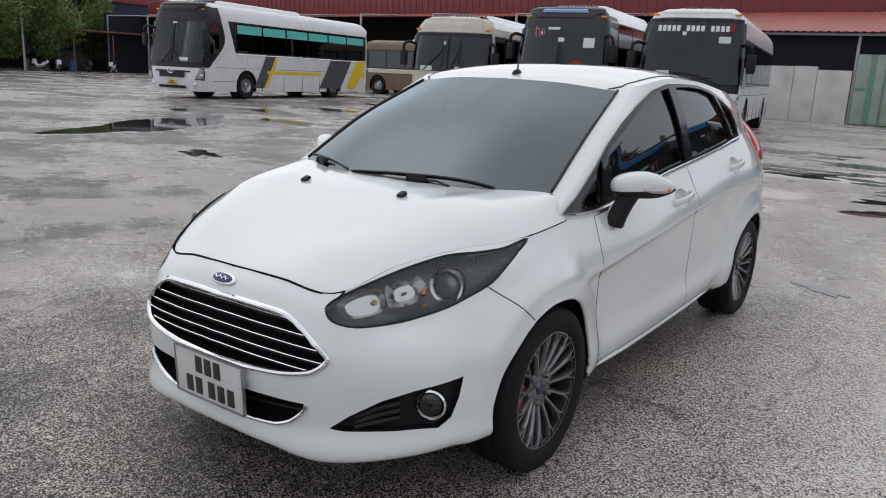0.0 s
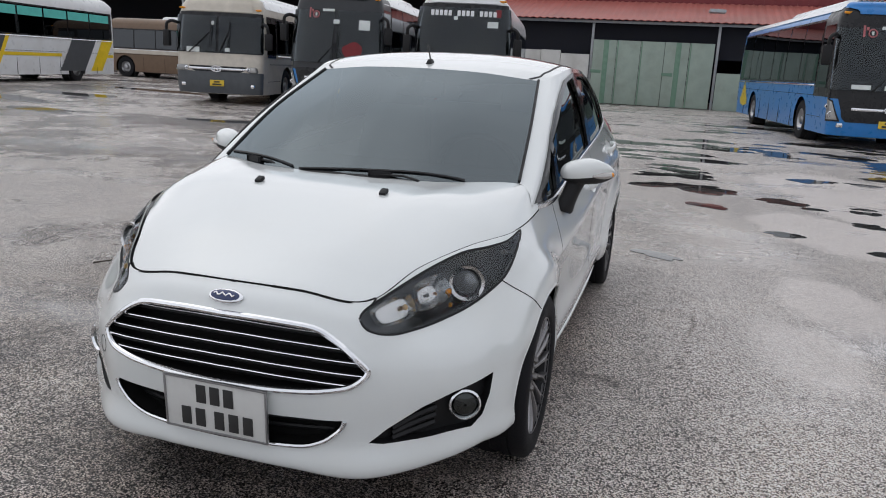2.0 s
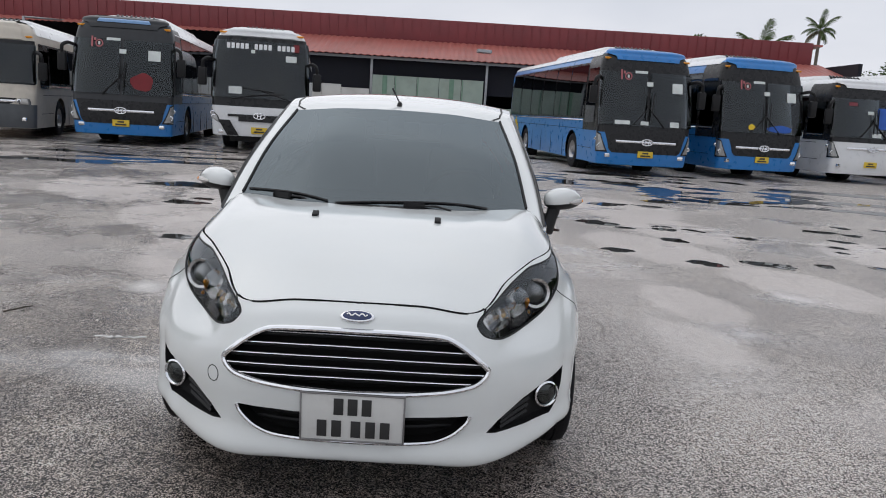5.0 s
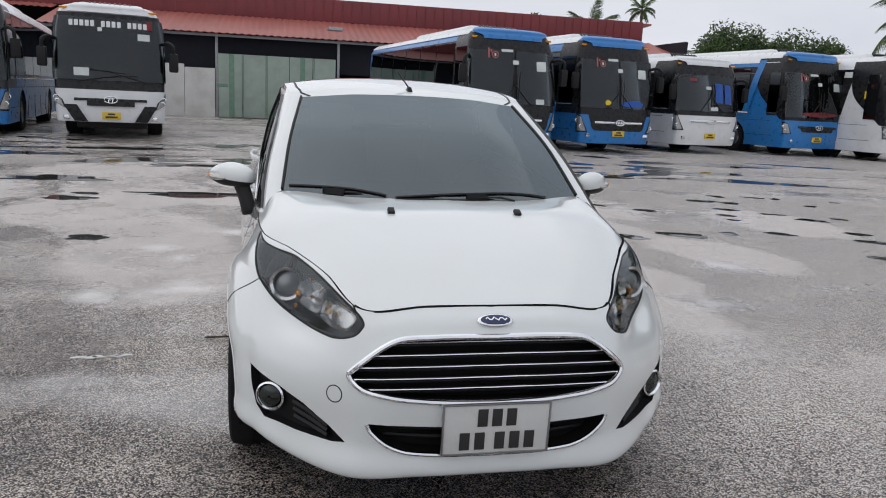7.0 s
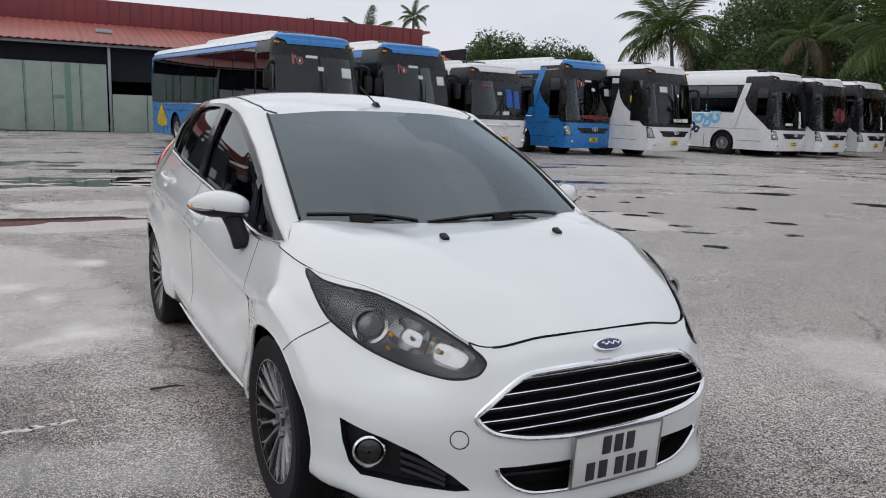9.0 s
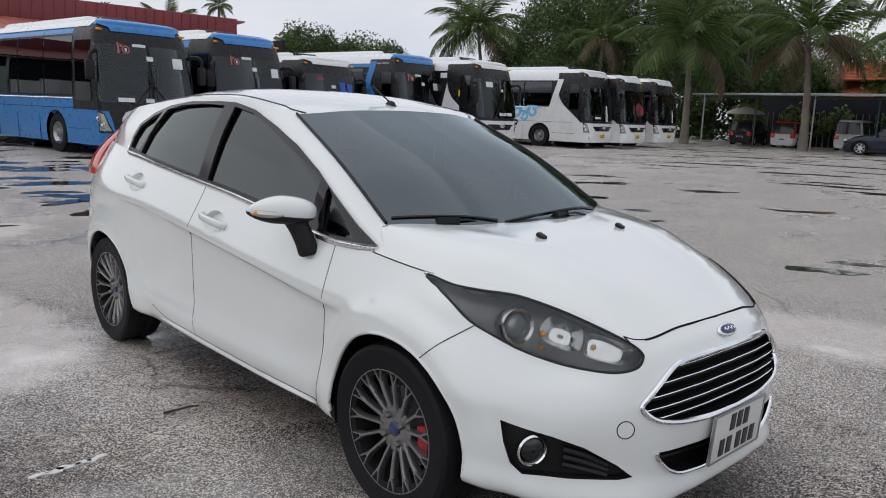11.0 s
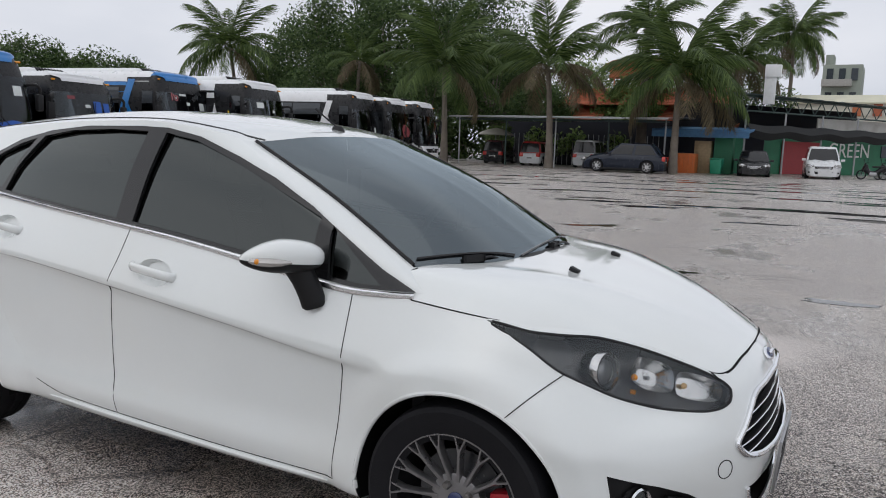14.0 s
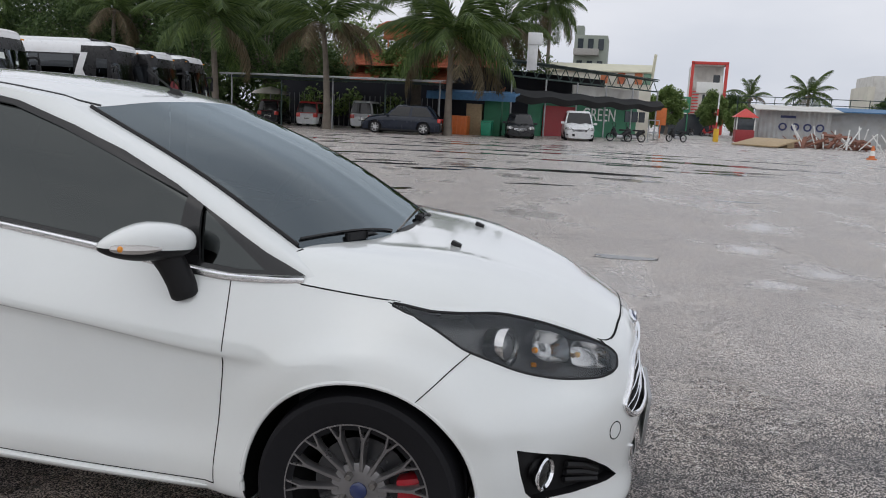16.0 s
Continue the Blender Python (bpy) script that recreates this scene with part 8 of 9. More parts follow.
for a, b in zip(rws, rws[1:]):
    b2.faces.new((a[0], a[1], b[1], b[0]))
part("canopy_roof", thick(b2, 0.05), M["steel_dark"], garage, smooth=False)
b2 = bmesh.new()
rws = []
for k in range(41):
    f = k / 40
    p = GA + gd * glen * (f * 1.02 - 0.01)
    sag = 0.16 * math.sin(f * math.pi * 5) ** 2
    rws.append([b2.verts.new((p.x + gn.x * o, p.y + gn.y * o, z - sag * w)) for o, z, w in ((0.5, 3.15 - 0.1 * f, 0.6), (0.9, 2.75 - 0.05 * f, 1.0), (0.6, 2.35 - 0.0 * f, 1.2))])
for a, b in zip(rws, rws[1:]):
    for j in range(2):
        b2.faces.new((a[j], a[j + 1], b[j + 1], b[j]))
part("shade_net", thick(b2, 0.02), M["net"], garage, "sagging black shade net")
for k in range(6):
    p = GA + gd * glen * k / 5 + gn * 0.3
    b2 = bmesh.new()
    rod(b2, (p.x, p.y, 0), (p.x, p.y, 3.9), 0.06, seg=6)
    part("post", b2, M["galv"], garage)
cu = bpy.data.curves.new("lettering", "FONT")
cu.body, cu.size, cu.extrude, cu.align_x = "GREEN", 1.40, 0.01, "LEFT"
tx = new("lettering", cu)
tx.data.materials.append(M["letter_white"])
p = GA + gd * 9.9 + gn * -1.46
tx.matrix_world = pose(p.x, p.y, 1.26, 90, 0, gang)
tx.parent = garage
tx["label"] = "large white capital letters on the green wall"
b2 = bmesh.new()
box(b2, (-2.05, 49.5, 5.6), (0.64, 0.5, 2.4), bevel=0.02)
box(b2, (-1.92, 49.45, 6.4), (0.92, 0.55, 0.75), bevel=0.02)
single("duct", b2, M["bus_white"], "square grey metal duct rising over the garage roof", "duct")
b2 = bmesh.new()
box(b2, (-6.8, 47.6, 2.7), (5.8, 3.0, 0.12), rot=(6, 0, 0), bevel=0.02)
box(b2, (-6.8, 46.15, 2.45), (5.8, 0.06, 0.5), bevel=0.02)
single("awning", b2, M["blue_tarp"], "blue tarpaulin awning beside the carport", "awning")
# shade under the awning painted as a near-black wall
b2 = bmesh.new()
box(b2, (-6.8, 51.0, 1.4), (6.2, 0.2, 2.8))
single("wall_dark", b2, M["inner_shade"], "wall coloured near black for the shade under the awning", "wall", "structure")

# cream building with a sheet roof and the block behind
cb_ = empty("cream_building", "cream building with pale sheet roof behind the garage", "building")
b2 = bmesh.new()
box(b2, (0.1, 76.0, 2.95), (9.7, 8.0, 5.9), bevel=0.03)
part("wall", b2, M["cream"], cb_)
b2 = bmesh.new()
box(b2, (0.0, 74.2, 6.30), (10.0, 5.0, 0.12), rot=(11, 0, 0))
box(b2, (5.0, 72.4, 6.3), (0.25, 1.0, 2.4), rot=(0, 4, 0), bevel=0.03)
part("roof", b2, M["pale_sheet"], cb_)
for k in range(6):
    b2 = bmesh.new()
    box(b2, (0.6 + 0.78 * k, 71.93, 5.25), (0.66, 0.1, 1.0))
    part("panel", b2, M[("orange_wall", "cream", "orange_tile", "white_wall", "orange_wall", "green_stripe")[k]], cb_)
tb = empty("apartment_block", "grey-green apartment block with balconies, far off", "building")
b2 = bmesh.new()
box(b2, (-2.4, 104.0, 6.0), (4.2, 7.0, 12.0), bevel=0.05)
box(b2, (-4.0, 104.0, 12.6), (0.9, 3.0, 1.6), bevel=0.05)
part("wall", b2, M["grey_green"], tb)
for lv in range(4):
    for k in range(3):
        b2 = bmesh.new()
        box(b2, (-3.7 + 1.3 * k, 100.45, 2.6 + 2.75 * lv), (0.7, 0.12, 1.4))
        part("window", b2, M["window_dark"], tb)
    b2 = bmesh.new()
    box(b2, (-2.9, 100.0, 1.6 + 2.75 * lv), (3.2, 1.0, 0.8), bevel=0.03)
    part("balcony", b2, M["concrete"], tb)

# narrow house with a red frame at the end of the lane, sign, barrier
nh = empty("narrow_house", "narrow white house front framed in red", "house")
b2 = bmesh.new()
box(b2, (13.7, 118.0, 3.3), (4.4, 8.0, 6.6))
part("wall", b2, M["white_wall"], nh)
b2 = bmesh.new()
box(b2, (13.7, 119.2, 8.2), (4.4, 5.6, 3.2))
part("upper_wall", b2, M["white_wall"], nh, "recessed wall behind the balcony")
b2 = bmesh.new()
box(b2, (13.7, 115.1, 9.70), (4.4, 2.6, 0.20))
part("soffit", b2, M["white_wall"], nh)
b2 = bmesh.new()
box(b2, (14.0, 113.75, 6.55), (3.7, 0.3, 1.5), bevel=0.03)
part("parapet", b2, M["letter_white"], nh, "white balcony parapet")
b2 = bmesh.new()
for xx, zz, sx, sz in ((11.4, 5.0, 0.4, 10.0), (16.0, 5.0, 0.4, 10.0), (13.7, 9.95, 5.0, 0.4)):
    box(b2, (xx, 113.8, zz), (sx, 0.5, sz), bevel=0.03)
part("frame", b2, M["bright_red"], nh, "bright red frame")
b2 = bmesh.new()
box(b2, (15.0, 116.36, 7.7), (0.9, 0.1, 1.6))
part("window", b2, M["window_dark"], nh)
b2 = bmesh.new()
box(b2, (14.1, 113.95, 4.85), (2.0, 0.1, 1.5))
win = part("window", b2, M["window_dark"], nh)
for xx in (13.5, 14.1, 14.7):
    b3 = bmesh.new()
    box(b3, (xx, 113.88, 4.85), (0.10, 0.06, 1.5))
    part("mullion", b3, M["letter_white"], win)
b2 = bmesh.new()
box(b2, (13.9, 113.95, 1.6), (3.0, 0.1, 3.0))
part("shutter", b2, M["red_door"], nh)
for k in range(9):
    b2 = bmesh.new()
    box(b2, (12.1, 113.7, 2.6 + 0.42 * k), (0.9, 0.1, 0.14))
    part("louvre", b2, M["bright_red"], nh)
b2 = bmesh.new()
box(b2, (9.0, 98.0, 3.7), (2.9, 0.2, 1.95), bevel=0.03)
for xx in (7.8, 10.2):
    rod(b2, (xx, 98.1, 0), (xx, 98.1, 3.0), 0.08, seg=6)
sg = single("shop_sign", b2, M["sign_green"], "green shop sign with pale lettering bars", "sign")
for xx, zz, sx in ((9.3, 4.2, 1.3), (9.4, 3.35, 1.7)):
    b3 = bmesh.new()
    box(b3, (xx, 97.87, zz), (sx, 0.04, 0.42), bevel=0.01)
    part("lettering_bar", b3, M["letter_white"], sg)
b2 = bmesh.new()
box(b2, (10.0, 99.0, 1.3), (6.0, 0.3, 2.6))
single("corner_shop", b2, M["window_dark"], "dark shop front at the end of the lane", "shop")
lane = bmesh.new()
box(lane, (10.2, 92.0, 0.006), (6.0, 40.0, 0.012))
single("lane", lane, M["concrete"], "pale concrete lane leaving the yard", "lane", "structure")
bar = empty("gate_barrier", "yellow barrier post with an upright red and white arm", "barrier")
b2 = bmesh.new()
box(b2, (10.45, 66.5, 0.55), (0.42, 0.42, 1.1), bevel=0.04)
part("post", b2, M["barrier_yellow"], bar)
for k in range(8):
    b2 = bmesh.new()
    box(b2, (10.42, 66.5, 1.35 + 0.55 * k), (0.12, 0.08, 0.55), bevel=0.01)
    part("arm", b2, M["bright_red"] if k % 2 == 0 and k < 3 else M["letter_white"], bar)
b2 = bmesh.new()
box(b2, (5.9, 68.0, 1.9), (0.9, 0.1, 1.5), bevel=0.02)
rod(b2, (5.9, 68.08, 0), (5.9, 68.08, 1.6), 0.05, seg=6)
single("notice_sign", b2, M["orange_bin"], "orange notice board on a post", "sign")

# container, guard hut, scrap
ct = empty("shipping_container", "grey corrugated shipping container with lettering bars", "container")
b2 = bmesh.new()
rws = []
for k in range(60):
    xx = 14.8 + 0.2 * k * 0.5
    dy = 0.05 * ((k // 2) % 2)
    rws.append([b2.verts.new((xx, 73.0 + dy, z)) for z in (0.45, 3.05)])
for a, b in zip(rws, rws[1:]):
    b2.faces.new((a[0], a[1], b[1], b[0]))
part("side_panel", thick(b2, 0.03), M["container_grey"], ct, smooth=False)
b2 = bmesh.new()
box(b2, (17.8, 74.3, 1.75), (6.1, 2.4, 2.7), bevel=0.03)
box(b2, (17.8, 74.2, 0.2), (6.0, 2.2, 0.4))
part("body", b2, M["container_grey"], ct)
b2 = bmesh.new()
box(b2, (17.8, 73.6, 3.22), (7.2, 4.0, 0.08), rot=(7, 0, 0))
part("roof_sheet", b2, M["white_wall"], ct)
for k in range(4):
    b3 = bmesh.new()
    lathe(b3, [(0.22, -0.01), (0.36, -0.01), (0.36, 0.01), (0.22, 0.01)], "y", 18, (16.8 + 1.05 * k, 72.93, 1.55), close=True)
    part("lettering_bar", b3, M["letter_blue"], ct)
b3 = bmesh.new()
box(b3, (17.2, 72.95, 2.45), (1.3, 0.03, 0.22))
part("lettering_bar", b3, M["letter_blue"], ct)
hut = empty("guard_hut", "small guard hut with a red pitched roof", "hut")
b2 = bmesh.new()
box(b2, (13.4, 72.0, 0.55), (1.6, 1.6, 1.1), bevel=0.03)
part("wall", b2, M["red_door"], hut, "dark red lower panels")
b2 = bmesh.new()
box(b2, (13.4, 72.0, 1.6), (1.5, 1.5, 1.0), bevel=0.02)
part("glazing", b2, M["window_dark"], hut, "dark glazing all round")
for dx, dy in ((-0.76, -0.76), (0.76, -0.76), (-0.76, 0.76), (0.76, 0.76)):
    b2 = bmesh.new()
    box(b2, (13.4 + dx, 72.0 + dy, 1.65), (0.10, 0.10, 1.15), bevel=0.01)
    part("post", b2, M["letter_white"], hut)
b2 = bmesh.new()
bmesh.ops.create_cone(b2, cap_ends=True, segments=4, radius1=1.5, radius2=0.05, depth=0.8)
bmesh.ops.transform(b2, matrix=pose(13.4, 72.0, 2.6, 0, 0, 45), verts=b2.verts)
part("roof", b2, M["bright_red"], hut)
b2 = bmesh.new()
box(b2, (13.0, 57.6, 0.34), (3.5, 3.2, 0.10), rot=(9, 0, -38), bevel=0.01)
box(b2, (13.4, 58.4, 0.22), (3.3, 1.0, 0.44), rot=(0, 0, -38), bevel=0.01)
single("timber_ramp", b2, M["timber"], "pale timber board lying on the yard", "board")
pal = bmesh.new()
rnd = random.Random(5)
for k in range(60):
    px, py = 17.6 + rnd.uniform(-2.2, 3.2), 61 + rnd.uniform(-2, 2)
    box(pal, (px, py, rnd.uniform(0.1, 1.3) * max(0.2, 1 - abs(px - 18.4) / 3.6)), (rnd.uniform(0.6, 2.2), rnd.uniform(0.05, 0.3), rnd.uniform(0.03, 0.2)), rot=(rnd.uniform(-40, 40), rnd.uniform(-50, 50), rnd.uniform(0, 180)))
single("scrap_pile", pal, M["rust"], "heap of rusty scrap metal and boards", "scrap", "stuff")
pal = bmesh.new()
for k in range(26):
    px, py = 19.5 + rnd.uniform(-4, 6), 61 + rnd.uniform(-2, 2)
    rod(pal, (px, py, 0.05), (px + rnd.uniform(-1, 1), py + rnd.uniform(-0.6, 0.6), rnd.uniform(0.5, 1.9)), 0.05, seg=5)
single("metal_frames", pal, M["letter_white"], "white metal poles leaning in a heap", "scrap", "stuff")
b2 = bmesh.new()
box(b2, (27.5, 76.0, 1.6), (13.0, 3.0, 3.2))
ws2 = single("white_shed", b2, M["container_grey"], "pale sheet-metal shed beyond the scrap heap", "shed")
b3 = bmesh.new()
box(b3, (27.5, 75.5, 3.3), (13.6, 5.0, 0.1), rot=(5, 0, 0))
part("roof_sheet", b3, M["blue_tarp"], ws2)
fb = empty("far_house", "distant pale house with a rooftop tank", "house")
b2 = bmesh.new()
box(b2, (37.4, 112.0, 4.3), (8.0, 8.0, 8.6))
part("wall", b2, M["white_wall"], fb)
b2 = bmesh.new()
box(b2, (33.0, 111.0, 3.6), (0.8, 8.0, 7.2))
part("side_wing", b2, M["cream"], fb)
b2 = bmesh.new()
lathe(b2, [(0.05, 9.0), (1.0, 9.0), (1.0, 10.2), (0.05, 10.5)], "z", 16, (37.5, 110.0, 0))
part("water_tank", b2, M["steel"], fb)
b2 = bmesh.new()
lathe(b2, [(0.05, 0.72), (0.06, 0.70), (0.15, 0.08), (0.24, 0.07), (0.24, 0.0), (0.02, 0.0)], "z", 16, (15.6, 41.4, 0))
cone = single("traffic_cone", b2, M["orange_bin"], "faded red and white traffic cone on the asphalt", "cone")
b3 = bmesh.new()
lathe(b3, [(0.085, 0.52), (0.138, 0.20)], "z", 16, (15.6, 41.4, 0))
part("white_band", b3, M["letter_white"], cone)
net2 = bmesh.new()
for k in range(12):
    box(net2, (13.5 + 1.7 * k, 79.0, 2.2), (0.07, 0.07, 4.4))
for zz in (4.35, 3.75):
    box(net2, (22.8, 79.0, zz), (19.0, 0.06, 0.07))
single("frame_rack", net2, M["steel_dark"], "dark steel frame above the far sheds", "frame")

# bins and crates by the carport
b2 = bmesh.new()
box(b2, (-5.6, 46.0, 0.45), (0.6, 0.7, 0.84), bevel=0.04, taper=(1.15, 1.15))
wb = single("wheelie_bin", b2, M["green_bin"], "green plastic wheelie bin", "bin")
b3 = bmesh.new()
box(b3, (-5.6, 46.0, 0.93), (0.72, 0.84, 0.08), bevel=0.03)
part("lid", b3, M["green_bin"], wb)
b2 = bmesh.new()
box(b2, (-7.5, 46.2, 0.6), (1.3, 1.0, 1.2), bevel=0.03)
for k in range(5):
    box(b2, (-8.05 + 0.27 * k, 45.67, 0.6), (0.05, 0.06, 1.1))
single("orange_crate", b2, M["orange_bin"], "tall orange plastic crate", "crate")
b2 = bmesh.new()
box(b2, (-6.7, 47.4, 1.0), (1.0, 0.8, 2.0), bevel=0.02)
single("cupboard", b2, M["timber"], "brown wooden cupboard beside the carport", "cupboard")
b2 = bmesh.new()
box(b2, (-5.5, 47.6, 1.15), (1.1, 0.8, 2.3), bevel=0.03)
single("tool_cabinet", b2, M["green_wall"], "dark green metal cabinet", "cabinet")
umb = bmesh.new()
lathe(umb, [(1.3, 2.05), (1.1, 2.22), (0.6, 2.42), (0.03, 2.55)], "z", 12, (-21.3, 47.5, 0))
um = single("parasol", umb, M["cream"], "pale canvas parasol under the trees", "parasol")
b3 = bmesh.new()
rod(b3, (-21.3, 47.5, 0), (-21.3, 47.5, 2.5), 0.03)
part("pole", b3, M["galv"], um)

# pale block far behind the shed
tw = empty("far_building", "pale grey building far behind the trees", "building")
b2 = bmesh.new()
box(b2, (-130.0, 79.7, 6.4), (8.0, 5.2, 12.8), bevel=0.1)
box(b2, (-130.0, 81.2, 12.8 + 0.9), (3.0, 2.4, 1.8), bevel=0.1)
part("wall", b2, M["concrete"], tw)
for lv in range(3):
    for k in range(2):
        b2 = bmesh.new()
        box(b2, (-125.9, 78.5 + 2.4 * k, 12.8 - 2.0 - 3.2 * lv), (0.2, 1.2, 1.5))
        part("window", b2, M["window_dark"], tw)
for dy in (0.4, 1.7):
    b2 = bmesh.new()
    lathe(b2, [(0.05, 12.7 + 1.8), (0.5, 12.7 + 1.8), (0.5, 12.7 + 2.7), (0.05, 12.7 + 2.9)], "z", 14, (-130.0, 80.2 + dy, 0))
    part("water_tank", b2, M["steel"], tw)


# ---------------------------------------------------------------- palms and trees
def leaf_material(name, a, b_):
    m, n, l, bs = mat_base(name)
    geo = n.new("ShaderNodeNewGeometry")
    r = n.new("ShaderNodeValToRGB")
    r.color_ramp.elements[0].color, r.color_ramp.elements[1].color = (*a, 1), (*b_, 1)
    l.new(geo.outputs["Random Per Island"], r.inputs[0])
    l.new(r.outputs[0], bs.inputs["Base Color"])
    bs.inputs["Roughness"].default_value = 0.55
    bs.inputs["Specular IOR Level"].default_value = 0.3
    # thin blades let some light through
    tl = n.new("ShaderNodeBsdfTranslucent")
    l.new(r.outputs[0], tl.inputs["Color"])
    mx = n.new("ShaderNodeMixShader")
    mx.inputs[0].default_value = 0.38
    l.new(bs.outputs[0], mx.inputs[1])
    l.new(tl.outputs[0], mx.inputs[2])
    l.new(mx.outputs[0], n["Material Output"].inputs["Surface"])
    return m


M["frond"] = leaf_material("palm_frond", (0.024, 0.052, 0.014), (0.150, 0.215, 0.062))
M["frond_dry"] = leaf_material("dry_frond", (0.08, 0.062, 0.036), (0.21, 0.17, 0.10))
M["leaf"] = leaf_material("tree_leaf", (0.028, 0.058, 0.020), (0.125, 0.185, 0.066))
M["leaf_light"] = leaf_material("light_leaf", (0.085, 0.145, 0.042), (0.27, 0.36, 0.125))
M["bark"] = surface("grey_bark", (0.17, 0.145, 0.12), 0.9, vary=0.3, scale=3, bump=0.6, bump_scale=14)


def frond_mesh(seed, length, droop, mat):
    """One feather leaf: a bent midrib with two rows of hanging leaflets."""
    rnd = random.Random(seed)
    vs, fs = [], []
    n_ = 36
    rib = [Vector((0, 0, 0))]
    for k in range(n_):
        a = -droop * 1.25 * ((k + 0.5) / n_) ** 1.4
        rib.append(rib[-1] + Vector((math.cos(a), 0, math.sin(a))) * (length / n_))
    for k in range(n_):
        a, b = rib[k], rib[k + 1]
        w = 0.045 * (1 - k / n_) + 0.008
        i = len(vs)
        vs += [a + Vector((0, -w, 0)), a + Vector((0, w, 0)), b + Vector((0, w * 0.95, 0)), b + Vector((0, -w * 0.95, 0)), a + Vector((0, 0, -w)), b + Vector((0, 0, -w))]
        fs += [(i, i + 1, i + 2, i + 3), (i, i + 3, i + 5, i + 4), (i + 1, i + 4, i + 5, i + 2)]
    for k in range(4, n_):
        f = k / n_
        along = (rib[min(k + 1, n_)] - rib[k]).normalized()
        ll = length * 0.25 * math.sin(math.pi * min(1, 0.14 + 0.84 * f)) ** 0.7 + 0.08
        for s in (1, -1):
            for h in (0, 0.33, 0.67):
                base = rib[k].lerp(rib[min(k + 1, n_)], h)
                tip = base + along * ll * rnd.uniform(0.35, 0.65) + Vector((0, s * ll * rnd.uniform(0.40, 0.75), -ll * rnd.uniform(0.45, 1.0)))
                mid = base.lerp(tip, 0.5) + Vector((0, 0, ll * 0.10))
                wd = along * (0.016 + 0.012 * length / 4)
                i = len(vs)
                vs += [base - wd * 0.6, base + wd * 0.6, mid + wd, mid - wd, tip]
                fs += [(i, i + 1, i + 2, i + 3), (i + 3, i + 2, i + 4)]
    me = bpy.data.meshes.new("frond")
    me.from_pydata([tuple(v) for v in vs], [], fs)
    me.materials.append(mat)
    return me


FRONDS = {}
for i, (ln, dr, mt) in enumerate(((1.0, 1.15, "frond"), (1.0, 1.10, "frond"), (1.0, 0.95, "frond"), (1.0, 0.75, "frond"), (1.0, 1.15, "frond_dry"))):
    FRONDS[i] = frond_mesh(20 + i, 4.0 * ln, dr, M[mt])


def palm(at, height, lean=(0.0, 0.0), size=1.0, count=18, seed=1, upright=0.0, dry=1, thickness=0.19, label="coconut palm with drooping green fronds"):
    rnd = random.Random(seed)
    th = empty("palm_tree", label, "palm", "palms round the yard", pose(*at))
    b2 = bmesh.new()
    pts, rad = [], []
    for k in range(17):
        f = k / 16
        pts.append((lean[0] * f * f, lean[1] * f * f, height * f))
        rad.append(thickness * (1.25 - 0.55 * f + (0.35 * (1 - f) ** 6)) * (1.04 if k % 2 else 0.97))
    tube(b2, pts, 0.2, 10, radii=rad)
    part("trunk", b2, M["bark"], th, "grey ringed trunk")
    top = Vector(pts[-1])
    for k in range(count):
        turn = k * 137.5 + rnd.uniform(-14, 14)
        age = k / count
        kind = 3 if age < 0.22 else (0 if age < 0.45 else (1 if age < 0.75 else 2))
        if dry and k >= count - dry:
            kind = 4
        tilt = 80 - 105 * age ** 0.9 + rnd.uniform(-9, 9) + upright
        ob = new("frond", FRONDS[kind])
        ob.parent = th
        sc = size * rnd.uniform(0.85, 1.08)
        ob.matrix_basis = Matrix.Translation(top) @ pose(0, 0, 0, 0, 0, turn) @ pose(0, 0, 0, rnd.uniform(-12, 12), -tilt, 0) @ Matrix.Diagonal((sc, sc, sc, 1))
    for k in range(5):
        a = 1.257 * k + rnd.uniform(-0.3, 0.3)
        b2 = bmesh.new()
        bmesh.ops.create_uvsphere(b2, u_segments=8, v_segments=6, radius=0.13, matrix=Matrix.Translation(top + Vector((0.26 * math.cos(a), 0.26 * math.sin(a), -0.25))))
        part("coconut", b2, M["bark"], th)
    return th


palm((-21.2, 42.6, 0), 6.4, (-0.3, 0.2), 1.25, 22, 3, upright=8)
palm((-13.75, 42.6, 0), 6.2, (-0.35, 0.0), 1.2, 19, 5, dry=6, upright=8)
palm((-6.2, 42.8, 0), 5.7, (-0.05, 0.3), 1.3, 27, 7, dry=4, upright=5)
palm((-36.5, 51.0, 0), 8.0, (0.4, 0), 0.95, 14, 9, dry=4, label="coconut palm with brown hanging fronds")
palm((-49.2, 50.0, 0), 9.4, (-1.0, 0), 1.45, 22, 11)
palm((-11.6, 50.5, 0), 9.6, (0.0, 0.0), 1.1, 16, 13, thickness=0.30, dry=0, label="tall royal palm with a thick pale trunk")
palm((-6.4, 53.0, 0), 7.6, (0.5, 0.0), 0.95, 26, 15, dry=8, label="shaggy palm with many dry fronds")
palm((-5.2, 76.0, 0), 12.4, (0.0, 0.0), 1.15, 30, 17, upright=-12, dry=2, label="tall feathery palm beyond the garage")
palm((-70.0, 30.0, 0), 8.4, (0.2, 0), 0.9, 22, 23, label="palm top rising behind the shed roof")
palm((-70.0, 35.5, 0), 11.2, (0.2, 0), 0.5, 16, 25, label="slender palm rising behind the shed roof")
palm((-62.0, 17.0, 0), 6.6, (0.2, 0), 0.6, 14, 27, label="palm top rising behind the shed roof")
palm((22.6, 92.0, 0), 5.2, (0, 0), 0.85, 16, 29, label="palm among far sheds")
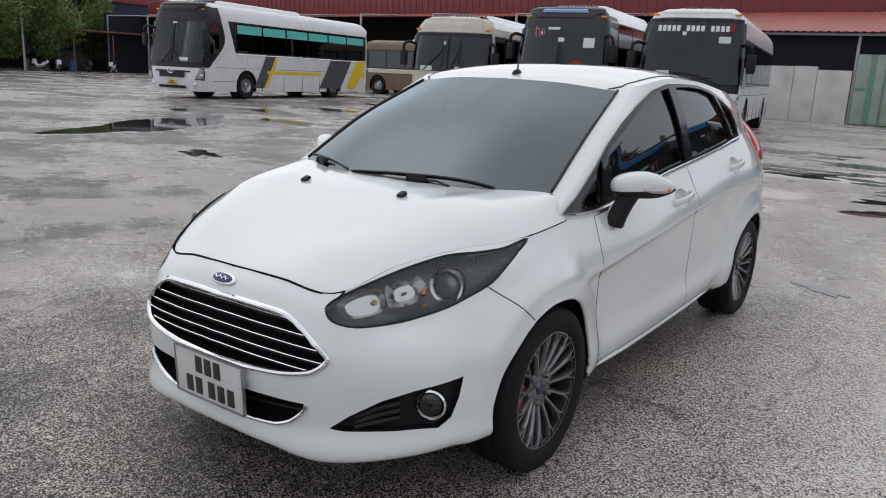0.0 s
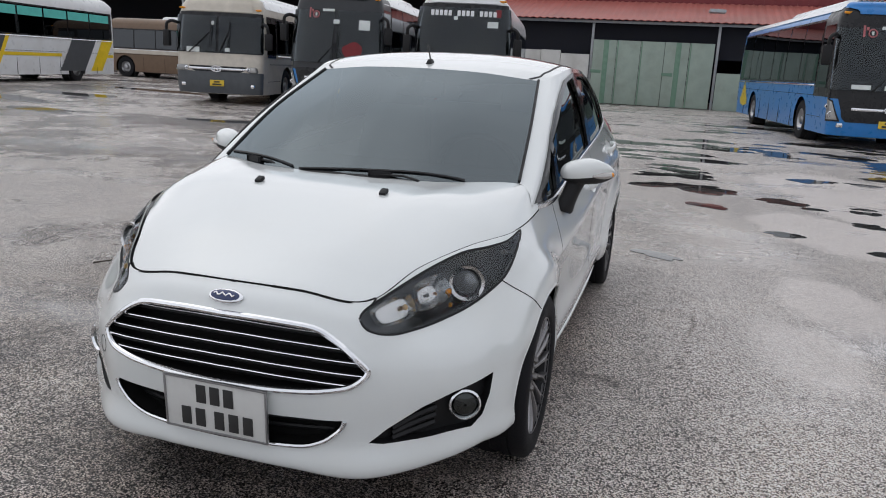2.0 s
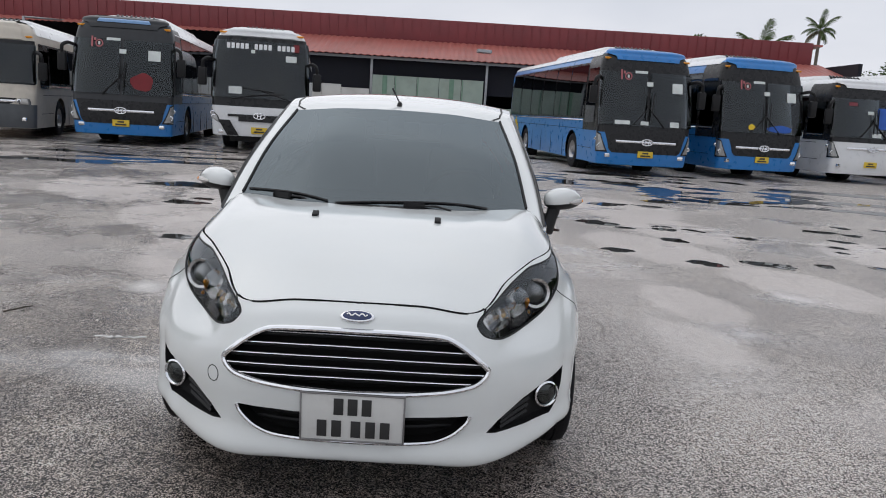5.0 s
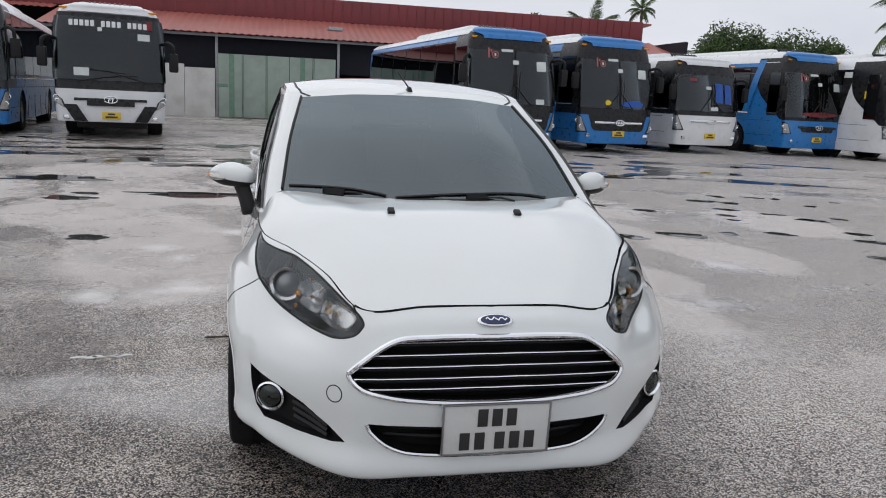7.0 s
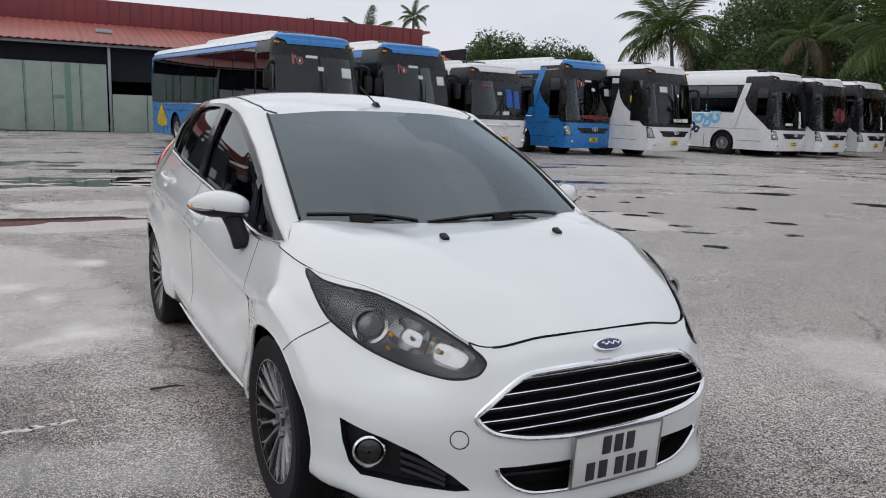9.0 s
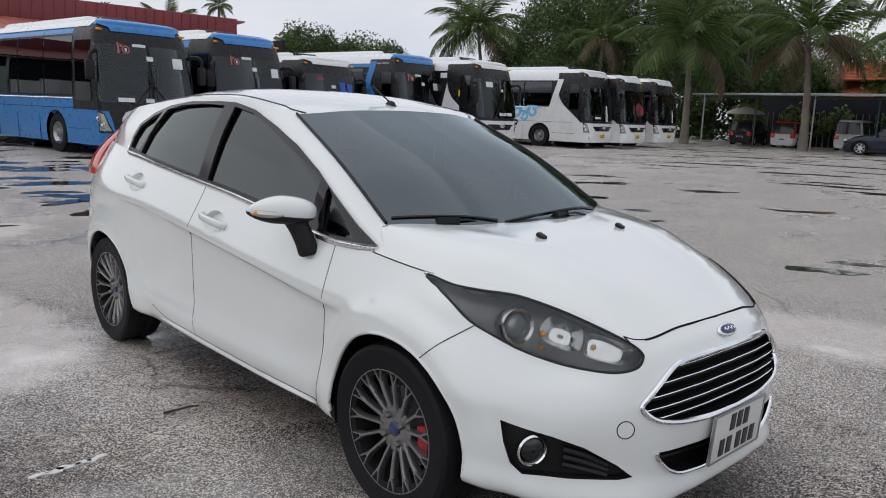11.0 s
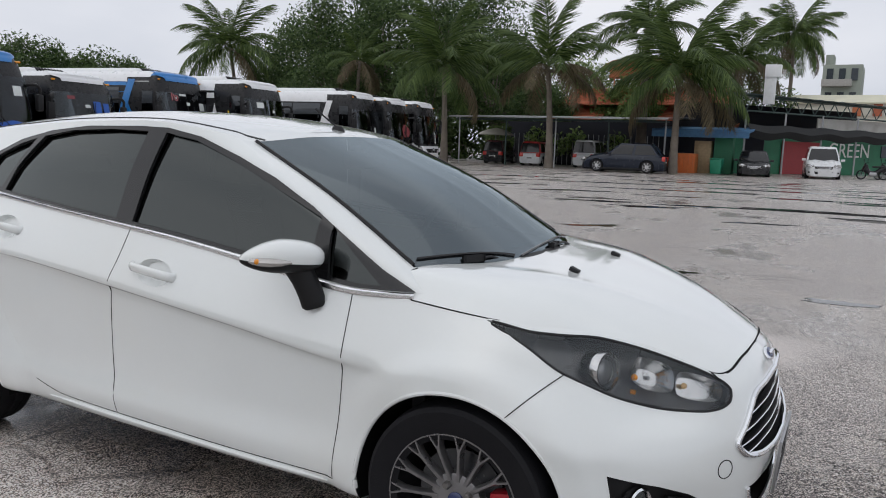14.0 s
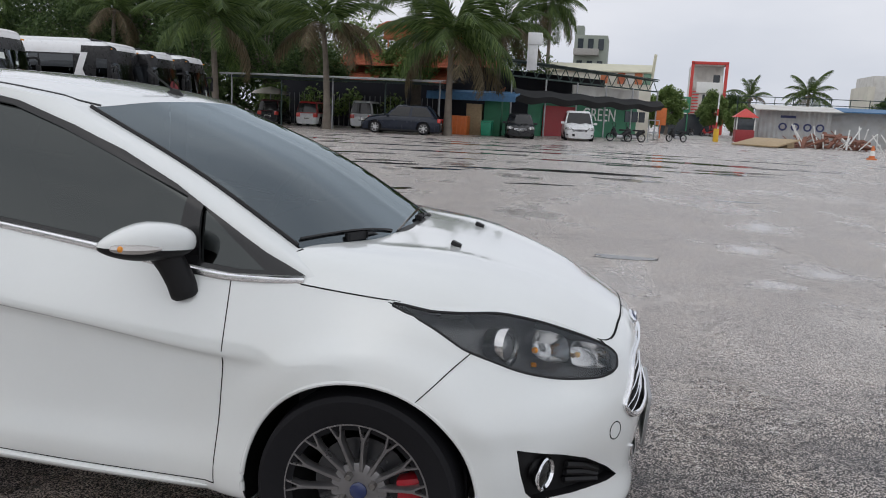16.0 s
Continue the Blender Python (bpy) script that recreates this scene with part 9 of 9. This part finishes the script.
palm((17.0, 96.0, 0), 4.8, (0, 0), 0.75, 9, 31, upright=25, label="banana-like palm among far sheds")


def tree(at, height, spread, seed, mat="leaf", leaves=5200, size=0.30, trunk_h=0.35, label="broad leafy tree with dense dark crown"):
    """A tapered trunk with limbs; a crown of many small leaf blades set in uneven clumps with gaps."""
    rnd = random.Random(seed)
    th = empty("tree", label, "tree", "trees round the yard", pose(*at))
    b2 = bmesh.new()
    base_r = 0.035 * height * 0.6 + 0.06
    top = height * trunk_h
    tube(b2, [(0, 0, 0), (0.1, 0.05, top * 0.5), (0.05, 0.1, top), (0, 0, height * 0.75)], 0.2, 9, radii=[base_r * 1.3, base_r, base_r * 0.85, base_r * 0.2])
    clumps = []
    cnt = 26
    for k in range(cnt):
        a = k * 2.4 + rnd.uniform(-0.4, 0.4)
        lv = (k + 0.5) / cnt
        r = spread * math.sin(math.pi * (0.18 + 0.72 * lv)) * rnd.uniform(0.55, 1.0)
        z = top * 0.9 + (height - top * 0.9) * lv * rnd.uniform(0.9, 1.05)
        c = Vector((r * math.cos(a), r * math.sin(a), z))
        clumps.append((c, spread * rnd.uniform(0.26, 0.44)))
        if k % 2 == 0:
            tube(b2, [(0, 0, top * rnd.uniform(0.75, 1.1)), tuple(c * 0.5 + Vector((0, 0, top * 0.45))), tuple(c)], 0.05, 6, radii=[base_r * 0.55, base_r * 0.3, 0.03])
    part("trunk", b2, M["bark"], th)
    vs, fs = [], []
    for _ in range(leaves):
        c, r = clumps[rnd.randrange(cnt)]
        d = Vector((rnd.gauss(0, 1), rnd.gauss(0, 1), rnd.gauss(0, 0.8)))
        d.normalize()
        p = c + d * r * (rnd.random() ** 0.4) * rnd.uniform(0.8, 1.18)
        p.z = max(p.z, top * 0.55)
        q = Euler((rnd.uniform(-1.0, 1.0), rnd.uniform(-1.0, 1.0), rnd.uniform(0, 6.28))).to_matrix()
        ll = size * rnd.uniform(0.6, 1.4)
        i = len(vs)
        vs += [p + q @ Vector(v) for v in ((-ll, 0, 0), (-0.2 * ll, -0.42 * ll, 0.08 * ll), (ll, 0, -0.1 * ll), (-0.2 * ll, 0.42 * ll, 0.08 * ll))]
        fs.append((i, i + 1, i + 2, i + 3))
    mesh_object("crown", vs, fs, M[mat], th, smooth=False)
    return th


# dense trees behind the carport and the coaches
for i, (x, y, h, sp_, mt) in enumerate(((-45, 60, 15.0, 6.5, "leaf"), (-38, 58, 15.0, 6.0, "leaf"), (-31.5, 61, 16.0, 6.5, "leaf"), (-26.5, 57, 10.0, 3.4, "leaf"), (-52, 63, 13.5, 6, "leaf"), (-38, 70, 14.5, 6.5, "leaf"), (-31, 68, 11.0, 4.6, "leaf"), (-19, 60, 8.0, 3.6, "leaf_light"),
                                      (-14, 57.0, 6.5, 2.8, "leaf_light"), (-40, 52, 8.0, 4.0, "leaf"), (-30.0, 52, 7.5, 3.6, "leaf"), (-21, 55, 6.0, 2.8, "leaf"), (-17, 70, 7.0, 3.6, "leaf"), (-8, 66, 8.5, 3.8, "leaf"), (-48, 54, 8.0, 4.0, "leaf"))):
    tree((x, y, 0), h, sp_, 100 + i, mt, 17000 if h > 10 else 9000, 0.18 if h > 10 else 0.15)
# far trees beyond the shed, and at the lane
for i, (x, y, h, sp_, mt) in enumerate(((-78, 51, 10.2, 5.4, "leaf"), (-72, 57.0, 9.0, 5.6, "leaf"), (-76, 54.5, 9.0, 4.6, "leaf"), (-70, 36, 6.4, 3.0, "leaf"), (-61, 22, 8.2, 2.8, "leaf"), (-74, 24, 7.5, 4.0, "leaf"), (-66, 5, 7.5, 4.0, "leaf_light"), (7.4, 90, 5.2, 1.9, "leaf_light"), (12.8, 95, 5.0, 1.6, "leaf_light"), (15.2, 90, 3.6, 1.4, "leaf_light"), (18, 118, 5.5, 2.6, "leaf"), (31, 90, 5.0, 2.4, "leaf"), (5.2, 92, 4.2, 1.8, "leaf_light"), (42, 100, 7, 3.5, "leaf"))):
    tree((x, y, 0), h, sp_, 140 + i, mt, 17000 if x < -50 else 9000, 0.21 if x < -50 else 0.17, label="leafy tree with an uneven crown beyond the yard")
# trees by the lean-to
for i, (x, y, h, sp_) in enumerate(((-27.2, -62.4, 7.6, 4.0), (-29.5, -73, 9.0, 5.0), (-23.4, -63.5, 8.6, 4.4), (-33.5, -66.5, 8.6, 3.3), (-18.5, -66, 9.0, 5.0))):
    tree((x, y, 0), h, sp_, 170 + i, "leaf_light", 22000, 0.15, trunk_h=0.22, label="light green leafy tree by the lean-to")
# plants under the carport's edge
for i, (x, y, h) in enumerate(((-20.0, 52.5, 2.6), (-18.6, 52.8, 2.2), (-16.8, 52.6, 2.6), (-13.6, 52.8, 2.4), (-22.3, 50.0, 2.8))):
    tree((x, y, 0), h, 1.2, 190 + i, "leaf_light", 900, 0.16, label="green shrub behind the carport")


def hedge(x0, x1, y, height, seed, count=9000):
    """A bank of shrubs: leaf blades heaped in uneven mounds."""
    rnd = random.Random(seed)
    vs, fs = [], []
    for _ in range(count):
        x = rnd.uniform(x0, x1)
        top = height * (0.72 + 0.28 * math.sin(x * 1.3 + seed) * math.sin(x * 0.53))
        p = Vector((x, y + rnd.gauss(0, 0.5), top * rnd.random() ** 0.8))
        q = Euler((rnd.uniform(-1.1, 1.1), rnd.uniform(-1.1, 1.1), rnd.uniform(0, 6.28))).to_matrix()
        ll = 0.24 * rnd.uniform(0.6, 1.4)
        i = len(vs)
        vs += [p + q @ Vector(v) for v in ((-ll, 0, 0), (-0.2 * ll, -0.42 * ll, 0.08 * ll), (ll, 0, -0.1 * ll), (-0.2 * ll, 0.42 * ll, 0.08 * ll))]
        fs.append((i, i + 1, i + 2, i + 3))
    ob = mesh_object("shrubs", vs, fs, M["leaf"], smooth=False)
    tagged(ob, "dense dark shrubs behind the parked coaches", "shrubs", kind="stuff")


hedge(-62, -18, 56.0, 4.2, 3, 15000)
hedge(-19, -4, 56.5, 3.4, 8, 5000)


# ---------------------------------------------------------------- other parked cars and motorbikes
M["navy_paint"] = surface("navy_paint", (0.008, 0.013, 0.026), 0.25, coat=0.3, spec=0.3, vary=0.08)
M["dark_grey_paint"] = surface("dark_grey_paint", (0.016, 0.016, 0.018), 0.28, coat=0.15, spec=0.3, vary=0.1)
M["silver_paint"] = surface("white_silver_paint", (0.62, 0.63, 0.64), 0.28, coat=0.5, vary=0.05)
M["maroon_paint"] = surface("maroon_black_paint", (0.06, 0.018, 0.02), 0.25, coat=0.5, vary=0.1)
M["bright_alloy"] = surface("bright_alloy", (0.62, 0.62, 0.63), 0.3, metal=0.5, vary=0.06)
M["red_paint"] = surface("red_paint", (0.42, 0.03, 0.03), 0.3, coat=0.4)


def parked_car(at, turn, L, W, H, paint, label, hood=0.28, nose=0.62, belt=0.56, roof0=0.42, roof1=0.86, tail=0.95, category="car", wheel=0.33, roof_mat=None):
    """A lofted car: side profile stations with tucked sides, glass band, lamps and wheels. Front at +x."""
    th = empty("parked_car", label, category, "parked cars at the carport", pose(*at, 0, 0, turn))
    g = 0.17
    bz = H * belt
    # (x fraction from the nose, bonnet or roof height, half width)
    prof = [(0.0, nose * bz, 0.74), (0.03, nose * bz * 1.12, 0.86), (0.10, bz * 0.92, 0.95), (hood, bz * 1.04, 1.0), (hood + 0.02, bz * 1.06, 1.0)]
    lower = [(f, z, w) for f, z, w in prof] + [(0.6, bz * 1.05, 1.0), (0.86, bz * 1.05, 0.99), (0.95, bz * 1.02, 0.95), (0.99, bz * 0.90, 0.86), (1.0, bz * 0.70, 0.80)]
    b2 = bmesh.new()
    rows = []
    for f, z, w in lower:
        x = L / 2 - f * L
        hw = W / 2 * w
        rows.append([b2.verts.new(p) for p in ((x, 0, g), (x, hw * 0.88, g), (x, hw * 0.97, g + 0.12), (x, hw, g + (z - g) * 0.5), (x, hw * 0.985, z * 0.90), (x, hw * 0.90, z), (x, 0, z * 1.015))])
    for a, b in zip(rows, rows[1:]):
        for j in range(6):
            b2.faces.new((a[j], a[j + 1], b[j + 1], b[j]))
    b2.faces.new(rows[0])
    b2.faces.new(rows[-1][::-1])
    bm2 = mirrored(b2)
    bm = joined(b2, bm2)
    bmesh.ops.remove_doubles(bm, verts=bm.verts, dist=1e-4)
    bmesh.ops.recalc_face_normals(bm, faces=bm.faces)
    bmesh.ops.subdivide_edges(bm, edges=bm.edges, cuts=1, use_grid_fill=True, smooth=0.6)
    xf, xr = L / 2 - 0.185 * L, L / 2 - 0.80 * L
    for s in (1, -1):
        for ax in (xf, xr):
            ring = [(ax + wheel * 1.14 * math.cos(2 * math.pi * k / 18), s * W / 2, wheel + wheel * 1.14 * math.sin(2 * math.pi * k / 18)) for k in range(18)]
            cut_out(bm, ring, (0, s, 0), 0.2, slack=0.35).free()
    part("body", bm, paint, th)
    lb = bmesh.new()
    box(lb, (0, 0, g + 0.24), (L * 0.86, W * 0.70, 0.44), bevel=0.04)
    part("underbody", lb, M["black_plastic"], th)
    # cabin
    b2 = bmesh.new()
    x0, x1, x2, x3 = (L / 2 - L * f for f in (hood, roof0, roof1, tail))
    base_z, top_z = bz * 1.0, H
    lowr = [(x0, 0.80), (x0 - 0.12, 0.94), ((x0 + x3) / 2, 0.96), (x3 + 0.15, 0.93), (x3, 0.80)]
    topr = [(x1, 0.62), (x1 - 0.12, 0.74), ((x1 + x2) / 2, 0.78), (x2 + 0.12, 0.74), (x2, 0.62)]

    def ring(pts, z, k=1.0):
        out = [(x, W / 2 * w * k, z) for x, w in pts]
        return out + [(x, -y, z_) for x, y, z_ in out[::-1]]
    lev = [ring(lowr, base_z), ring([(a[0] * 0.5 + b[0] * 0.5, a[1] * 0.44 + b[1] * 0.56 + 0.03) for a, b in zip(lowr, topr)], base_z * 0.5 + top_z * 0.5), ring(topr, top_z - 0.05), ring([(x * 0.96 + (x1 + x2) * 0.02, w * 0.86) for x, w in topr], top_z)]
    vs = [[b2.verts.new(p) for p in r] for r in lev]
    for a, b in zip(vs, vs[1:]):
        for j in range(len(a)):
            b2.faces.new((a[j], a[(j + 1) % len(a)], b[(j + 1) % len(a)], b[j]))
    b2.faces.new(vs[-1])
    part("cabin", b2, roof_mat or paint, th)

    def lerp3(a, b, t):
        return tuple(a[i] + (b[i] - a[i]) * t for i in range(3))
    for s in (1, -1):
        def sd(i, v):
            p = [(lv[i][0], s * (abs(lv[i][1]) + 0.014), lv[i][2]) for lv in lev]
            return lerp3(p[0], p[1], v * 2) if v < 0.5 else lerp3(p[1], p[2], (v - 0.5) * 2)
        for (ia, ib, ta, tb) in ((1, 2, 0.06, 0.93), (2, 3, 0.05, 0.92)):
            q = [lerp3(sd(ia, 0.10), sd(ib, 0.10), ta), lerp3(sd(ia, 0.10), sd(ib, 0.10), tb), lerp3(sd(ia, 0.88), sd(ib, 0.88), tb), lerp3(sd(ia, 0.88), sd(ib, 0.88), ta)]
            m1, m2 = lerp3(sd(ia, 0.5), sd(ib, 0.5), tb), lerp3(sd(ia, 0.5), sd(ib, 0.5), ta)
            b3 = bmesh.new()
            vv = [b3.verts.new(p) for p in (q[0], q[1], m1, m2, q[2], q[3])]
            b3.faces.new((vv[0], vv[1], vv[2], vv[3]))
            b3.faces.new((vv[3], vv[2], vv[4], vv[5]))
            part("side_window", thick(b3, 0.012), M["gloss_black"], th, "dark side window")
    for nm, i, d in (("windscreen", 0, 1), ("rear_window", 4, -1)):
        pts = []
        for v in (0.08, 0.5, 0.90):
            a = [(lv[i][0], lv[i][1], lv[i][2]) for lv in lev]
            p = lerp3(a[0], a[1], v * 2) if v < 0.5 else lerp3(a[1], a[2], (v - 0.5) * 2)
            pts.append((p[0] + d * 0.015, p[1] * 1.06, p[2]))
        b3 = bmesh.new()
        g_ = [[b3.verts.new((x + d * 0.05 * (1 - (t / 3) ** 2), y * t / 3, z)) for t in (-3, -2, -1, 0, 1, 2, 3)] for x, y, z in pts]
        for a, b in zip(g_, g_[1:]):
            for j in range(6):
                b3.faces.new((a[j], a[j + 1], b[j + 1], b[j]))
        part(nm, thick(b3, 0.01), M["gloss_black"], th, "dark glass")
    # lamps, grille, bumpers, mirrors
    for s in (1, -1):
        b3 = bmesh.new()
        box(b3, (L / 2 - 0.15, s * W * 0.365, bz * 0.76), (0.22, W * 0.24, 0.17), rot=(s * 8, 0, s * -24), bevel=0.05, taper=(1, 0.7))
        hl = part("headlamp", b3, M["bus_lamp"], th, "swept headlamp")
        b4 = bmesh.new()
        lathe(b4, [(0.065, 0.0), (0.072, 0.03), (0.05, 0.035), (0.02, 0.015)], "x", 14, (L / 2 - 0.055, s * W * 0.345, bz * 0.76))
        part("lamp_bowl", b4, M["chrome"], hl)
        b3 = bmesh.new()
        box(b3, (-L / 2 + 0.06, s * W * 0.37, bz * 0.86), (0.20, W * 0.17, 0.26), rot=(0, 0, s * 14), bevel=0.04)
        part("tail_lamp", b3, M["red_lens"], th)
        b3 = bmesh.new()
        box(b3, (L / 2 - 0.07, s * W * 0.37, bz * 0.38), (0.10, W * 0.12, 0.10), rot=(0, 0, s * -20), bevel=0.03)
        part("fog_lamp", b3, M["black_plastic"], th, "black fog-lamp recess")
        b3 = bmesh.new()
        box(b3, (L / 2 - (hood + 0.05) * L, s * (W / 2 + 0.08), bz * 1.10), (0.12, 0.22, 0.14), bevel=0.04)
        part("wing_mirror", b3, paint, th)
        for ax in (xf, xr):
            car_wheel("wheel", th, (ax, s * (W / 2 - 0.13), wheel), s, spokes=7, tr=wheel, width=0.21, rim_r=wheel * 0.68, mats=(M["bright_alloy"], M["rubber"]), detail=False)
    for x, z, mat in ((L / 2 - 0.01, bz * 0.66, M["gloss_black"]), (L / 2 - 0.01, bz * 0.36, M["black_plastic"])):
        b3 = bmesh.new()
        box(b3, (x, 0, z), (0.06, W * 0.46, bz * 0.16), bevel=0.02, taper=(1, 1.12))
        part("grille", b3, mat, th)
    b3 = bmesh.new()
    box(b3, (L / 2 + 0.025, 0, bz * 0.71), (0.02, W * 0.44, 0.022), bevel=0.005)
    part("grille_trim", b3, M["chrome"], th)
    b3 = bmesh.new()
    box(b3, (L / 2 + 0.025, 0, bz * 0.64), (0.02, W * 0.42, 0.018), bevel=0.005)
    part("grille_trim", b3, M["chrome"], th)
    for sx in (1, -1):
        b3 = bmesh.new()
        box(b3, (sx * (L / 2 + 0.02), 0, bz * (0.50 if sx > 0 else 0.62)), (0.02, 0.44, 0.14), bevel=0.004)
        pl = part("number_plate", b3, M["plate_white"], th)
        b4 = bmesh.new()
        box(b4, (sx * (L / 2 + 0.032), 0, bz * (0.50 if sx > 0 else 0.62)), (0.005, 0.32, 0.07), bevel=0.001)
        part("plate_bar", b4, M["plate_black"], pl)
    b3 = bmesh.new()
    box(b3, (0, 0, g + 0.05), (L * 0.50, W * 0.99, 0.10), bevel=0.03)
    part("sill", b3, M["black_plastic"], th)
    return th


parked_car((-8.75, 41.85, 0), 185.0, 4.65, 1.84, 1.68, M["navy_paint"], "dark navy sport utility vehicle parked at the carport", hood=0.29, roof0=0.45, roof1=0.85, tail=0.97, belt=0.58, wheel=0.36)
parked_car((-2.3, 46.7, 0), 278, 4.5, 1.80, 1.50, M["dark_grey_paint"], "dark grey saloon car facing the yard", hood=0.30, roof0=0.47, roof1=0.76, tail=0.90, belt=0.56)
parked_car((1.3, 48.2, 0), 276, 4.6, 1.88, 1.86, M["silver_paint"], "white people carrier facing the yard", hood=0.22, roof0=0.42, roof1=0.92, tail=0.985, belt=0.53)
parked_car((-19.9, 48.8, 0), 97, 3.6, 1.60, 1.66, M["dark_grey_paint"], "small dark car with a red roof seen from behind", hood=0.20, roof0=0.36, roof1=0.93, tail=0.985, belt=0.52, roof_mat=M["maroon_paint"])
parked_car((-16.75, 48.0, 0), 97, 3.6, 1.60, 1.64, M["silver_paint"], "small white car with a red roof seen from behind", hood=0.20, roof0=0.36, roof1=0.93, tail=0.985, belt=0.52, roof_mat=M["red_paint"])
parked_car((-13.2, 49.1, 0), 96, 4.2, 1.66, 1.86, M["silver_paint"], "white van seen from behind under the carport", hood=0.12, roof0=0.24, roof1=0.96, tail=0.99, belt=0.50, category="van")


def motorbike(at, turn, paint, label):
    th = empty("motorbike", label, "motorbike", "parked motorbikes", pose(*at, 0, 0, turn))
    for x in (0.62, -0.62):
        w = bmesh.new()
        lathe(w, [(0.22, 0.045), (0.27, 0.05), (0.29, 0.0), (0.27, -0.05), (0.22, -0.045)], "y", 20, (x, 0, 0.29))
        wh = part("wheel", w, M["rubber"], th)
        r = bmesh.new()
        lathe(r, [(0.22, 0.03), (0.20, 0.0), (0.22, -0.03)], "y", 18, (x, 0, 0.29))
        for k in range(6):
            a = math.pi * k / 3
            rod(r, (x, 0, 0.29), (x + 0.21 * math.cos(a), 0, 0.29 + 0.21 * math.sin(a)), 0.012, seg=5)
        part("rim", r, M["steel"], wh)
    b2 = bmesh.new()
    tube(b2, smooth_loop([(0.42, 0, 0.86), (0.34, 0, 0.62), (0.16, 0, 0.40), (-0.20, 0, 0.42), (-0.45, 0, 0.62), (-0.78, 0, 0.74)], 4, closed=False), 0.12, 8, squash=(0.9, 1.1), radii=None)
    part("fairing", b2, paint, th)
    b2 = bmesh.new()
    box(b2, (0.46, 0, 0.72), (0.14, 0.34, 0.42), rot=(0, -22, 0), bevel=0.06)
    part("leg_shield", b2, paint, th)
    b2 = bmesh.new()
    box(b2, (-0.30, 0, 0.77), (0.66, 0.24, 0.11), bevel=0.05)
    part("seat", b2, M["black_plastic"], th)
    b2 = bmesh.new()
    tube(b2, [(0.36, -0.32, 1.02), (0.44, -0.12, 0.98), (0.44, 0.12, 0.98), (0.36, 0.32, 1.02)], 0.018, 6)
    rod(b2, (0.42, 0, 0.98), (0.62, 0, 0.30), 0.03)
    part("handlebar", b2, M["black_plastic"], th)
    b2 = bmesh.new()
    box(b2, (0.0, 0, 0.34), (0.42, 0.24, 0.22), bevel=0.05)
    rod(b2, (0.0, -0.14, 0.22), (-0.62, -0.16, 0.30), 0.04)
    rod(b2, (0.0, 0.1, 0.25), (-0.1, 0.28, 0.0), 0.014)
    part("engine", b2, M["steel"], th)
    for s in (1, -1):
        b2 = bmesh.new()
        rod(b2, (0.40, s * 0.22, 1.0), (0.42, s * 0.28, 1.16), 0.008)
        box(b2, (0.42, s * 0.29, 1.18), (0.02, 0.12, 0.07), bevel=0.01)
        part("mirror", b2, M["black_plastic"], th)
    return th


motorbike((-26.9, -60.0, 0), 10, M["bus_white"], "white scooter parked by the lean-to")
motorbike((-28.3, -59.8, 0), 70, M["bus_white"], "white scooter parked by the lean-to")
motorbike((-31.6, -61.0, 0), 70, M["dark_grey_paint"], "dark motorbike under the lean-to")
motorbike((-32.9, -59.6, 0), 40, M["bus_white"], "white motorbike under the lean-to")
motorbike((-33.6, -60.4, 0), 55, M["dark_grey_paint"], "dark motorbike under the lean-to")
motorbike((4.0, 49.8, 0), 200, M["dark_grey_paint"], "dark motorbike by the green garage")
motorbike((4.9, 50.6, 0), 200, M["dark_grey_paint"], "black motorbike by the green garage")
motorbike((8.3, 57.5, 0), 210, M["dark_grey_paint"], "dark motorbike by the garage's end")
motorbike((10.4, 92.0, 0), 250, M["dark_grey_paint"], "motorbike far down the lane")
motorbike((12.2, 92.5, 0), 200, M["red_paint"], "motorbike far down the lane")
rk = bmesh.new()
rod(rk, (5.9, 51.2, 0), (5.9, 51.2, 1.5), 0.03)
rod(rk, (6.6, 51.8, 0), (6.6, 51.8, 1.5), 0.03)
rod(rk, (5.9, 51.2, 1.5), (6.6, 51.8, 1.5), 0.03)
rod(rk, (5.9, 51.2, 0.7), (6.6, 51.8, 0.7), 0.03)
single("metal_stand", rk, M["galv"], "pale metal stand beside the motorbikes", "stand")

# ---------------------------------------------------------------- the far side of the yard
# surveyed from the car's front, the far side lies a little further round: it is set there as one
FAR_SIDE = Matrix.Translation((3.3, -2.6, 0)) @ pose(0, 0, 0, 0, 0, -1.5) @ Matrix.Translation((-3.3, 2.6, 0))
FAR_NAMES = ("railing_fence", "orange_house", "awning", "wall_dark", "cream_building", "apartment_block", "narrow_house", "shop_sign", "corner_shop", "lane", "gate_barrier", "notice_sign", "shipping_container", "guard_hut", "timber_ramp", "scrap_pile",
             "metal_frames", "white_shed", "far_house", "traffic_cone", "frame_rack", "wheelie_bin", "orange_crate", "cupboard", "tool_cabinet", "parasol", "shrubs")
for ob in [o for o in scene.objects if o.parent is None]:
    kind_of = ob.name.split(".")[0]
    place_of = ob.matrix_basis.translation
    if kind_of in FAR_NAMES or (kind_of in ("tree", "palm_tree", "motorbike") and place_of.y > 44 and place_of.x > -58 and not (kind_of == "motorbike" and place_of.y < 60)):
        ob.matrix_basis = FAR_SIDE @ ob.matrix_basis
